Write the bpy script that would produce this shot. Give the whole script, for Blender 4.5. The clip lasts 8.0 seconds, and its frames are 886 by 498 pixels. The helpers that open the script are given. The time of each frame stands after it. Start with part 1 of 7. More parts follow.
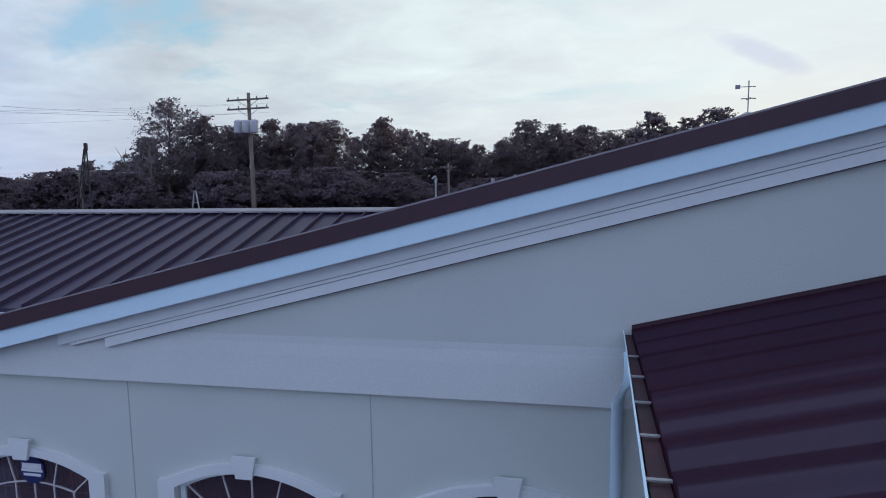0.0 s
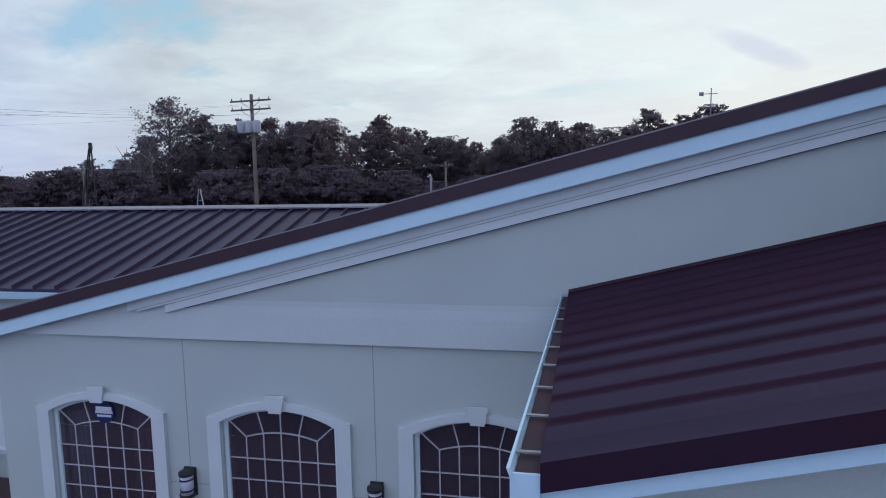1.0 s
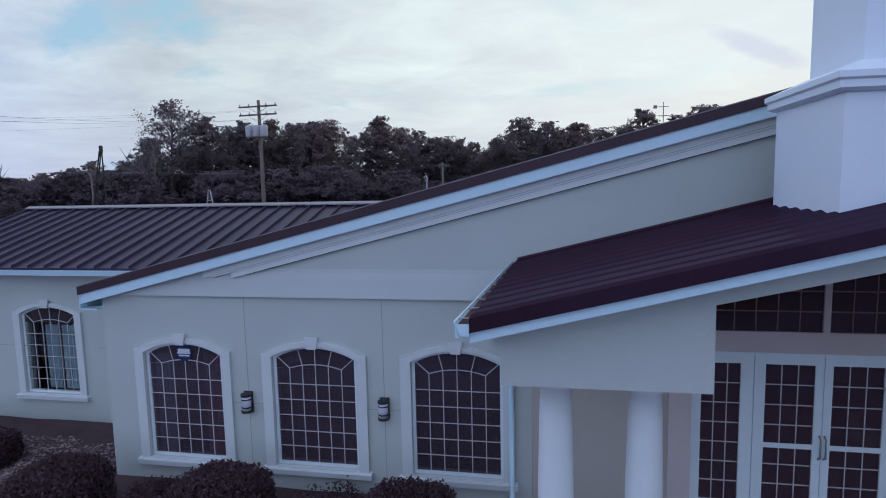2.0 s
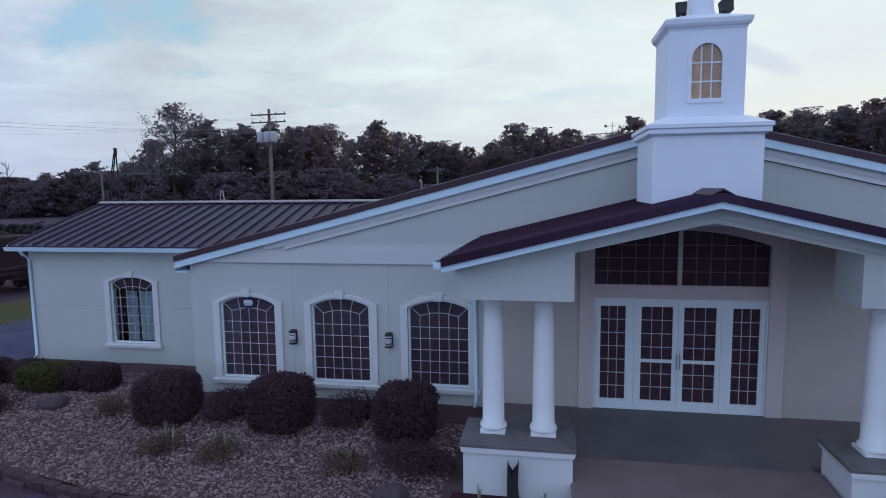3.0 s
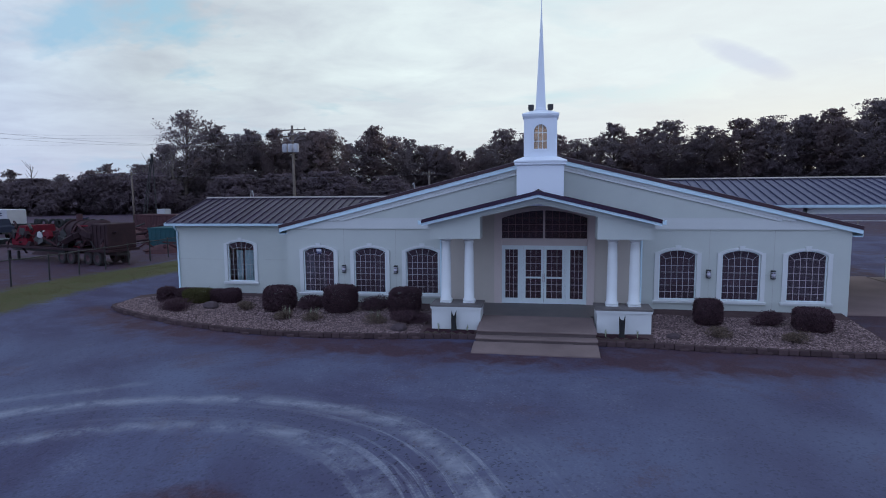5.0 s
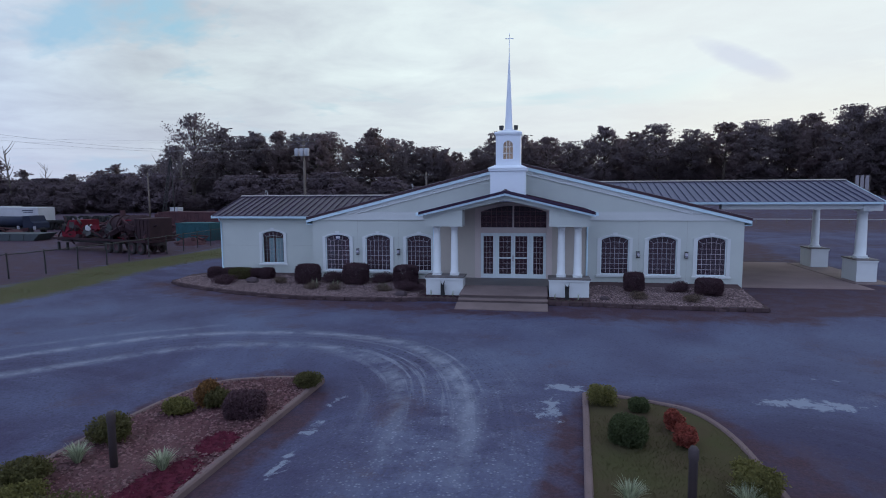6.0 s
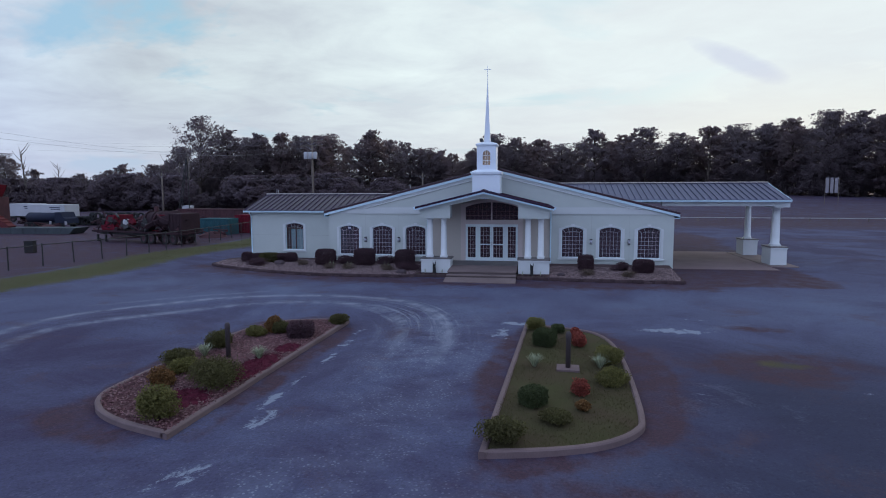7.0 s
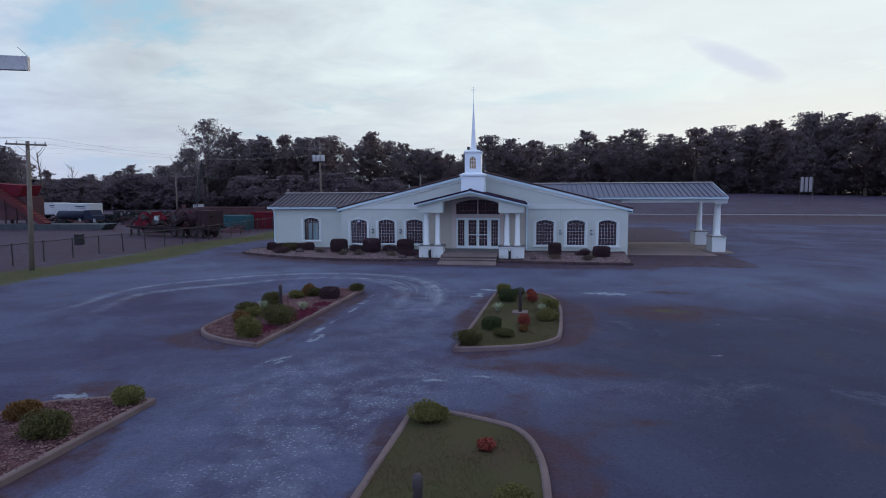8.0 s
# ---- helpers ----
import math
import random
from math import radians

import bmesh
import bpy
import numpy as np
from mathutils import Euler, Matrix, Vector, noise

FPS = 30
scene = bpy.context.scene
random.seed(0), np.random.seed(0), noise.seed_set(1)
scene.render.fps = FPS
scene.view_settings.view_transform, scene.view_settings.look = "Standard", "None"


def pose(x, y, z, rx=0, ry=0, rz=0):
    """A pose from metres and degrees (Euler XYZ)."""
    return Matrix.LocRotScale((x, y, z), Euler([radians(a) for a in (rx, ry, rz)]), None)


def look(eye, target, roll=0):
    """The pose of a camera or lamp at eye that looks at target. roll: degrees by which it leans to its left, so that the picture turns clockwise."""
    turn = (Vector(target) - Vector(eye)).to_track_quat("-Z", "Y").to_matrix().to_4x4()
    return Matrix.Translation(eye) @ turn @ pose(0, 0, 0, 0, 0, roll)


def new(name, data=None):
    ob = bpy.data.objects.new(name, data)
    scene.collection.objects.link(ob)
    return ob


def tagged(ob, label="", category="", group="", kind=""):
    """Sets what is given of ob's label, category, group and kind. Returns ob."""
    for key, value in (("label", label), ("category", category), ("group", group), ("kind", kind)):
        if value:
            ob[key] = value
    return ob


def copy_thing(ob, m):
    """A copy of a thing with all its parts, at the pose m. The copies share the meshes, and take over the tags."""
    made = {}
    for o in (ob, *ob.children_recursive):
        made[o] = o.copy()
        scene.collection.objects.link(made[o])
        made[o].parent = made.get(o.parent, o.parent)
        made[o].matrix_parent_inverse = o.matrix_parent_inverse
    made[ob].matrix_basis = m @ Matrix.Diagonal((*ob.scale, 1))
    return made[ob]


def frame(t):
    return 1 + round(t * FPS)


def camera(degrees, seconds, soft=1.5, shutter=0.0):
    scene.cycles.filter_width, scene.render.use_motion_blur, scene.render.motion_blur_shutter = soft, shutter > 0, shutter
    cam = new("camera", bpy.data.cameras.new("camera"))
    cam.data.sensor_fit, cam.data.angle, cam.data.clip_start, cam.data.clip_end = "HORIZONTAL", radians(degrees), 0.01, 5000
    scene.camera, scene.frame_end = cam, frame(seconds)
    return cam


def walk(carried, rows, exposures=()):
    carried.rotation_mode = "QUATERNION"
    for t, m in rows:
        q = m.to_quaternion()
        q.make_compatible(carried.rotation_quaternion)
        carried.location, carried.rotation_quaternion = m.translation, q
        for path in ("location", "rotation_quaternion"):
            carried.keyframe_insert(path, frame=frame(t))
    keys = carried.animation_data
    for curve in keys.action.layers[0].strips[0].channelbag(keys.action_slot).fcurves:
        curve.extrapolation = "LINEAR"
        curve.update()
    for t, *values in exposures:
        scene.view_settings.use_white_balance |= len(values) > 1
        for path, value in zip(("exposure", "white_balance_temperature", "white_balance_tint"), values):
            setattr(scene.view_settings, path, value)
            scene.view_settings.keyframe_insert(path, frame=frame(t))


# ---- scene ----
cam = camera(74.0, 8.0, soft=1.0)
PATH = [
    (0, (-4.391, -4.654, 5.303), (-4.84, -2.717, 5.089), -0.8),
    (0.5, (-4.161, -5.303, 5.314), (-4.605, -3.365, 5.097), -0.8),
    (1, (-3.917, -6.05, 5.326), (-4.362, -4.113, 5.103), -1.0),
    (1.5, (-3.591, -7.108, 5.35), (-4.036, -5.171, 5.123), -1.4),
    (3, (-2.077, -12.596, 5.323), (-2.503, -10.654, 5.11), -0.7),
    (3.5, (-1.404, -15.113, 5.31), (-1.826, -13.169, 5.1), -0.7),
    (4, (-0.681, -17.912, 5.275), (-1.095, -15.966, 5.069), -0.4),
    (4.5, (0.124, -20.835, 5.315), (-0.287, -18.889, 5.107), -0.5),
    (6, (2.642, -30.698, 5.31), (2.243, -28.749, 5.104), -0.4),
    (6.5, (3.558, -34.306, 5.293), (3.162, -32.356, 5.087), -0.3),
    (7, (4.421, -37.89, 5.275), (4.033, -35.939, 5.07), -0.2),
    (7.5, (5.37, -41.536, 5.261), (4.986, -39.584, 5.055), -0.3),
    (8, (6.195, -45.257, 5.291), (5.813, -43.305, 5.084), -0.3),
]
walk(cam, [(t, look(eye, target, roll)) for t, eye, target, roll in PATH], exposures=((0, 0.33, 6150, 13),))

# ---- world, sun ----
SUN_AZ, SUN_EL = 23.6, 5.0
sun_dir = Vector((math.sin(radians(SUN_AZ)) * math.cos(radians(SUN_EL)), math.cos(radians(SUN_AZ)) * math.cos(radians(SUN_EL)), math.sin(radians(SUN_EL))))


def node(nt, kind, **props):
    n = nt.nodes.new(kind)
    for key, value in props.items():
        if key == "operation":
            n.operation = value
        elif key == "data_type":
            n.data_type = value
        elif key == "blend_type":
            n.blend_type = value
    return n


def ramp(nt, source, stops):
    n = nt.nodes.new("ShaderNodeValToRGB")
    el = n.color_ramp.elements
    while len(el) < len(stops):
        el.new(0.5)
    for e, (p, c) in zip(el, stops):
        e.position = p
        e.color = (c, c, c, 1) if isinstance(c, (int, float)) else (*c, 1)
    nt.links.new(source, n.inputs[0])
    return n.outputs[0]


def mixc(nt, fac, a, b, blend="MIX"):
    n = nt.nodes.new("ShaderNodeMix")
    n.data_type, n.blend_type = "RGBA", blend
    for sock, v in ((n.inputs[0], fac), (n.inputs[6], a), (n.inputs[7], b)):
        if isinstance(v, (int, float)):
            sock.default_value = v
        elif isinstance(v, tuple):
            sock.default_value = (*v, 1)
        else:
            nt.links.new(v, sock)
    return n.outputs[2]


def maths(nt, op, a, b=0.0, clamp=False):
    n = nt.nodes.new("ShaderNodeMath")
    n.operation, n.use_clamp = op, clamp
    for sock, v in ((n.inputs[0], a), (n.inputs[1], b)):
        if isinstance(v, (int, float)):
            sock.default_value = v
        else:
            nt.links.new(v, sock)
    return n.outputs[0]


def noise_tex(nt, vector, scale, detail=4.0, rough=0.55, distort=0.0):
    n = nt.nodes.new("ShaderNodeTexNoise")
    n.inputs["Scale"].default_value, n.inputs["Detail"].default_value = scale, detail
    n.inputs["Roughness"].default_value, n.inputs["Distortion"].default_value = rough, distort
    if vector is not None:
        nt.links.new(vector, n.inputs["Vector"])
    return n.outputs[0]


def build_world():
    w = bpy.data.worlds.new("dusk_sky")
    scene.world = w
    w.use_nodes = True
    nt = w.node_tree
    nt.nodes.clear()
    out = nt.nodes.new("ShaderNodeOutputWorld")
    bg = nt.nodes.new("ShaderNodeBackground")
    nt.links.new(bg.outputs[0], out.inputs[0])
    sky = nt.nodes.new("ShaderNodeTexSky")
    sky.sky_type, sky.sun_disc = "NISHITA", False
    sky.sun_elevation, sky.sun_rotation = radians(SUN_EL), radians(SUN_AZ)
    co = nt.nodes.new("ShaderNodeTexCoord")
    tilt = nt.nodes.new("ShaderNodeMapping")
    tilt.inputs["Rotation"].default_value = [radians(a) for a in (-0.73, 0.58, -0.10)]
    nt.links.new(co.outputs["Generated"], tilt.inputs["Vector"])
    sep = nt.nodes.new("ShaderNodeSeparateXYZ")
    nt.links.new(tilt.outputs[0], sep.inputs[0])
    zz = maths(nt, "ADD", maths(nt, "MAXIMUM", sep.outputs[2], 0.0), 0.12)
    comb = nt.nodes.new("ShaderNodeCombineXYZ")
    nt.links.new(maths(nt, "ADD", maths(nt, "DIVIDE", sep.outputs[0], zz), 0.304), comb.inputs[0])
    nt.links.new(maths(nt, "ADD", maths(nt, "DIVIDE", sep.outputs[1], zz), 1.062), comb.inputs[1])
    comb.inputs[2].default_value = 3.7
    big = noise_tex(nt, comb.outputs[0], 0.55, 6.0, 0.58, 0.5)
    fine = noise_tex(nt, comb.outputs[0], 1.7, 6.0, 0.6, 0.3)
    dot = nt.nodes.new("ShaderNodeVectorMath")
    dot.operation = "DOT_PRODUCT"
    nt.links.new(co.outputs["Generated"], dot.inputs[0])
    dot.inputs[1].default_value = sun_dir
    toward = maths(nt, "ADD", maths(nt, "MULTIPLY", dot.outputs["Value"], 0.5), 0.5)
    # cloud deck: near white sunwards, unseen side raised in blue to light the front
    light = ramp(nt, toward, [(0.0, (0.66, 0.82, 1.12)), (0.45, (0.46, 0.57, 0.82)), (0.74, (0.525, 0.595, 0.595)), (0.90, (0.675, 0.755, 0.71)), (1.0, (0.67, 0.725, 0.685))])
    under = ramp(nt, toward, [(0.0, (0.56, 0.68, 0.94)), (0.45, (0.38, 0.47, 0.70)), (0.74, (0.39, 0.43, 0.46)), (0.90, (0.545, 0.60, 0.60)), (1.0, (0.63, 0.665, 0.64))])
    cloud = mixc(nt, ramp(nt, fine, [(0.32, 0.0), (0.68, 1.0)]), under, light)
    clear = mixc(nt, 1.0, sky.outputs[0], (0.075, 0.085, 0.085), "MULTIPLY")
    gap = mixc(nt, 0.9, clear, ramp(nt, toward, [(0.0, (0.42, 0.54, 0.78)), (0.6, (0.34, 0.48, 0.64)), (0.85, (0.30, 0.52, 0.57)), (1.0, (0.62, 0.72, 0.72))]))
    cover = ramp(nt, big, [(0.37, 0.0), (0.465, 1.0)])
    whole = mixc(nt, cover, gap, cloud)
    # one long lilac cloud in the bright part of the sky
    ahead = maths(nt, "MAXIMUM", sep.outputs[1], 0.05)
    aa = maths(nt, "SUBTRACT", maths(nt, "DIVIDE", sep.outputs[0], ahead), 0.268)
    ee = maths(nt, "SUBTRACT", maths(nt, "DIVIDE", sep.outputs[2], ahead), 0.178)
    lng = maths(nt, "SUBTRACT", maths(nt, "MULTIPLY", aa, 0.904), maths(nt, "MULTIPLY", ee, 0.427))
    wid = maths(nt, "ADD", maths(nt, "MULTIPLY", aa, 0.427), maths(nt, "MULTIPLY", ee, 0.904))
    far2 = maths(nt, "ADD", maths(nt, "POWER", maths(nt, "ABSOLUTE", maths(nt, "DIVIDE", lng, 0.088)), 2.0), maths(nt, "POWER", maths(nt, "ABSOLUTE", maths(nt, "DIVIDE", wid, 0.020)), 2.0))
    wisp = ramp(nt, maths(nt, "ADD", far2, maths(nt, "MULTIPLY", maths(nt, "SUBTRACT", fine, 0.5), 1.6)), [(0.25, 0.75), (1.0, 0.0)])
    whole = mixc(nt, wisp, whole, (0.53, 0.565, 0.62))
    # lilac haze low over the horizon
    haze = ramp(nt, sep.outputs[2], [(0.0, 1.0), (0.16, 0.0)])
    hazecol = ramp(nt, toward, [(0.0, (0.68, 0.76, 1.0)), (0.6, (0.44, 0.48, 0.62)), (0.86, (0.46, 0.485, 0.52)), (0.965, (0.60, 0.60, 0.58)), (1.0, (0.74, 0.68, 0.54))])
    whole = mixc(nt, maths(nt, "MULTIPLY", haze, 0.8), whole, hazecol)
    nt.links.new(whole, bg.inputs[0])
    bg.inputs[1].default_value = 1.0


build_world()
sun = new("sun", bpy.data.lights.new("sun", "SUN"))
sun.data.energy, sun.data.angle, sun.data.color = 0.9, radians(4), (1.0, 0.78, 0.52)
sun.matrix_world = look(sun_dir * 200, (0, 0, 0))


# ---- materials ----
def mat(name, base, second=None, rough=0.7, scale=2.0, fine=40.0, amount=0.5, bump=0.1, metal=0.0, spec=0.3, per=0.0, island=False, grit=0.35):
    """Two-scale varied surface: base to second by a broad noise, a fine grain in value and relief."""
    m = bpy.data.materials.new(name)
    m.use_nodes = True
    nt = m.node_tree
    b = nt.nodes["Principled BSDF"]
    co = nt.nodes.new("ShaderNodeTexCoord")
    second = second or tuple(0.75 * c for c in base)
    broad = noise_tex(nt, co.outputs["Object"], scale, 5.0, 0.6)
    grain = noise_tex(nt, co.outputs["Object"], fine, 3.0, 0.6)
    col = mixc(nt, ramp(nt, broad, [(0.35, 0.0), (0.68, amount)]), base, second)
    col = mixc(nt, ramp(nt, grain, [(0.3, 0.0), (0.75, grit)]), col, tuple(0.6 * c for c in base))
    if per:
        if island:
            info = nt.nodes.new("ShaderNodeNewGeometry").outputs["Random Per Island"]
        else:
            info = nt.nodes.new("ShaderNodeObjectInfo").outputs["Random"]
        val = maths(nt, "ADD", maths(nt, "MULTIPLY", info, 2 * per), 1 - per)
        hsv = nt.nodes.new("ShaderNodeHueSaturation")
        nt.links.new(val, hsv.inputs["Value"])
        nt.links.new(col, hsv.inputs["Color"])
        col = hsv.outputs[0]
    nt.links.new(col, b.inputs["Base Color"])
    b.inputs["Roughness"].default_value, b.inputs["Metallic"].default_value = rough, metal
    b.inputs["Specular IOR Level"].default_value = spec
    if bump:
        bn = nt.nodes.new("ShaderNodeBump")
        bn.inputs["Strength"].default_value, bn.inputs["Distance"].default_value = bump, 0.01
        nt.links.new(grain, bn.inputs["Height"])
        nt.links.new(bn.outputs[0], b.inputs["Normal"])
    return m


def leaf_mat(name, base, second, scale=1.2, through_light=0.35, per=0.45, crown=0.0):
    m = mat(name, base, second, 0.65, scale, 9.0, 0.9, 0.0, spec=0.15, per=per, island=True)
    nt = m.node_tree
    b = nt.nodes["Principled BSDF"]
    thin, mix = nt.nodes.new("ShaderNodeBsdfTranslucent"), nt.nodes.new("ShaderNodeMixShader")
    nt.links.new(b.inputs["Base Color"].links[0].from_socket, thin.inputs[0])
    mix.inputs[0].default_value = through_light
    if crown:
        away = nt.nodes.new("ShaderNodeVectorMath")
        away.operation = "SUBTRACT"
        nt.links.new(nt.nodes.new("ShaderNodeTexCoord").outputs["Object"], away.inputs[0])
        away.inputs[1].default_value = (0, 0, crown)
        unit, scaled, both = (nt.nodes.new("ShaderNodeVectorMath") for _ in range(3))
        unit.operation, scaled.operation, both.operation = "NORMALIZE", "SCALE", "ADD"
        scaled.inputs["Scale"].default_value = 0.8
        nt.links.new(away.outputs[0], unit.inputs[0])
        nt.links.new(unit.outputs[0], scaled.inputs[0])
        nt.links.new(scaled.outputs[0], both.inputs[0])
        nt.links.new(nt.nodes.new("ShaderNodeNewGeometry").outputs["Normal"], both.inputs[1])
        turned = nt.nodes.new("ShaderNodeVectorMath")
        turned.operation = "NORMALIZE"
        nt.links.new(both.outputs[0], turned.inputs[0])
        nt.links.new(turned.outputs[0], b.inputs["Normal"])
    nt.links.new(b.outputs[0], mix.inputs[1])
    nt.links.new(thin.outputs[0], mix.inputs[2])
    nt.links.new(mix.outputs[0], nt.nodes["Material Output"].inputs[0])
    return m


def glass_mat(name, tint, rough=0.03, gloss=0.02, dull_tint=None, dull_share=0.0):
    """Window glass: a sharp gloss over a see-through tinted sheet, mixed with an uneven dull colour."""
    m = bpy.data.materials.new(name)
    m.use_nodes = True
    nt = m.node_tree
    nt.nodes.clear()
    out = nt.nodes.new("ShaderNodeOutputMaterial")
    tr, gl, mix, lw = (nt.nodes.new(k) for k in ("ShaderNodeBsdfTransparent", "ShaderNodeBsdfGlossy", "ShaderNodeMixShader", "ShaderNodeLayerWeight"))
    tr.inputs[0].default_value = (*tint, 1)
    gl.inputs["Roughness"].default_value = rough
    lw.inputs[0].default_value = 0.5
    body = tr.outputs[0]
    if dull_tint:
        co = nt.nodes.new("ShaderNodeTexCoord").outputs["Object"]
        df, veil = nt.nodes.new("ShaderNodeBsdfDiffuse"), nt.nodes.new("ShaderNodeMixShader")
        nt.links.new(mixc(nt, ramp(nt, noise_tex(nt, co, 1.3, 4.0), [(0.35, 0.0), (0.65, 1.0)]), dull_tint, tuple(0.7 * c for c in dull_tint)), df.inputs[0])
        veil.inputs[0].default_value = dull_share
        nt.links.new(body, veil.inputs[1])
        nt.links.new(df.outputs[0], veil.inputs[2])
        body = veil.outputs[0]
    nt.links.new(maths(nt, "ADD", maths(nt, "MULTIPLY", maths(nt, "POWER", lw.outputs["Facing"], 4.0), 0.7), gloss), mix.inputs[0])
    nt.links.new(body, mix.inputs[1])
    nt.links.new(gl.outputs[0], mix.inputs[2])
    nt.links.new(mix.outputs[0], out.inputs[0])
    return m


M_STUCCO = mat("cream_stucco", (0.528, 0.558, 0.530), (0.470, 0.498, 0.480), 0.9, 0.7, 90.0, 0.6, 0.25, grit=0.2)
M_TRIM = mat("white_trim", (0.645, 0.665, 0.67), (0.58, 0.60, 0.605), 0.75, 1.3, 60.0, 0.5, 0.1, grit=0.12)
M_BAND = mat("pale_stucco_band", (0.575, 0.592, 0.590), (0.52, 0.535, 0.535), 0.85, 0.9, 80.0, 0.5, 0.15)
# the front's stucco with the porch's warm shade put into its colour
M_WARMSHADE = mat("warm_shade_stucco", (0.52, 0.47, 0.42), (0.46, 0.42, 0.38), 0.9, 0.8, 90.0, 0.6, 0.25)
M_PORTAL = mat("pinkish_portal_paint", (0.62, 0.53, 0.51), (0.56, 0.48, 0.46), 0.8, 1.2, 60.0, 0.5, 0.1)
M_REDMUNTIN = mat("brown_red_muntin", (0.26, 0.14, 0.14), (0.20, 0.11, 0.11), 0.5, 3.0, 40.0, 0.4, 0.0)
M_FASCIA = mat("white_metal_fascia", (0.60, 0.770, 0.865), (0.55, 0.71, 0.80), 0.45, 1.0, 30.0, 0.4, 0.02, grit=0.08)
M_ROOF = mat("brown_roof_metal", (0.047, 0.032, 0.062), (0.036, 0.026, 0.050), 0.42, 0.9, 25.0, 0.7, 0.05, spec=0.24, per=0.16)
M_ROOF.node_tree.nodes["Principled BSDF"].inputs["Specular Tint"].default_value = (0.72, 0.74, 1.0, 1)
# darker copy of the roof metal, with the portico roof's shade in its colour
M_ROOFDARK = mat("darkened_roof_metal", (0.042, 0.016, 0.024), (0.031, 0.013, 0.019), 0.6, 1.4, 25.0, 0.8, 0.03, spec=0.0, per=0.06)


def sky_sheen(m, colour, amount, rough):
    """A thin even gloss over a painted metal; its blue stands for reflected sky."""
    nt = m.node_tree
    gl, mix = nt.nodes.new("ShaderNodeBsdfGlossy"), nt.nodes.new("ShaderNodeMixShader")
    gl.inputs["Color"].default_value, gl.inputs["Roughness"].default_value = (*colour, 1), rough
    mix.inputs[0].default_value = amount
    nt.links.new(nt.nodes["Principled BSDF"].outputs[0], mix.inputs[1])
    nt.links.new(gl.outputs[0], mix.inputs[2])
    nt.links.new(mix.outputs[0], nt.nodes["Material Output"].inputs[0])


sky_sheen(M_ROOFDARK, (0.30, 0.40, 0.76), 0.066, 0.2)
# copy of the roof metal for the canopy, sky reflection put in as blue
M_ROOFSKY = mat("sky_tinted_roof_metal", (0.060, 0.050, 0.078), (0.048, 0.042, 0.066), 0.5, 0.9, 25.0, 0.7, 0.05, spec=0.05, per=0.10)
sky_sheen(M_ROOFSKY, (0.46, 0.56, 0.95), 0.15, 0.35)
M_RAKE = mat("brown_rake_metal", (0.060, 0.029, 0.040), (0.046, 0.024, 0.034), 0.45, 1.5, 25.0, 0.7, 0.05)
M_STEEPLE = mat("white_steeple_panel", (0.78, 0.83, 0.90), (0.74, 0.79, 0.86), 0.5, 0.8, 30.0, 0.4, 0.0, grit=0.05)
M_COLUMN = mat("white_column_paint", (0.76, 0.79, 0.80), (0.67, 0.69, 0.69), 0.6, 1.5, 40.0, 0.5, 0.02, grit=0.08)
M_FRAME = mat("white_window_frame", (0.71, 0.78, 0.80), (0.65, 0.72, 0.74), 0.5, 3.0, 40.0, 0.4, 0.02, grit=0.08)
M_MUNTIN = mat("pale_muntin", (0.52, 0.49, 0.50), (0.44, 0.41, 0.43), 0.5, 3.0, 40.0, 0.4, 0.0)
M_GLASS = glass_mat("dark_window_glass", (0.90, 0.86, 0.90), 0.05, 0.05, (0.090, 0.062, 0.082), 0.45)
M_GLASSRED = glass_mat("maroon_door_glass", (0.90, 0.80, 0.84), 0.05, 0.03, (0.082, 0.046, 0.062), 0.5)
M_GLASSCLEAR = glass_mat("clear_window_glass", (0.94, 0.95, 0.95), 0.05, 0.03)
# amber glow of the evening sky put into the steeple panes' own colour
M_CLEAR = glass_mat("sunset_toned_steeple_glass", (0.95, 0.84, 0.70), 0.05, 0.05, (0.60, 0.40, 0.26), 0.45)
M_JOINT = mat("joint_shadow_gap", (0.40, 0.39, 0.38), None, 0.9, 3.0, 40.0, 0.4, 0.0)
M_SHADOWLINE = mat("dark_shadow_line", (0.11, 0.10, 0.105), None, 0.9, 3.0, 40.0, 0.4, 0.0)
M_INSIDE = mat("maroon_interior", (0.42, 0.19, 0.20), (0.30, 0.15, 0.16), 0.9, 0.6, 20.0, 0.8, 0.0)
M_INFLOOR = mat("dark_carpet", (0.10, 0.05, 0.055), None, 0.95, 1.0, 60.0, 0.5, 0.0)
M_CURTAIN = mat("pale_curtain", (0.42, 0.54, 0.58), (0.34, 0.45, 0.50), 0.9, 2.0, 60.0, 0.5, 0.0)
M_CONC = mat("worn_concrete", (0.232, 0.172, 0.164), (0.158, 0.116, 0.113), 0.85, 0.8, 45.0, 0.8, 0.2)
M_CONCDARK = mat("dark_concrete", (0.118, 0.104, 0.108), (0.185, 0.158, 0.155), 0.5, 0.7, 45.0, 0.9, 0.12)
# riser colour darkened for dirt stains and for the shadow under the nosings
M_RISER = mat("darkened_riser", (0.150, 0.114, 0.113), (0.100, 0.076, 0.078), 0.9, 2.0, 40.0, 0.8, 0.2)
M_KERB = mat("kerb_concrete", (0.195, 0.136, 0.138), (0.135, 0.094, 0.098), 0.9, 1.5, 30.0, 0.8, 0.25)
M_CAP = mat("dark_stone_cap", (0.13, 0.115, 0.115), (0.20, 0.18, 0.18), 0.6, 3.0, 30.0, 0.7, 0.1)
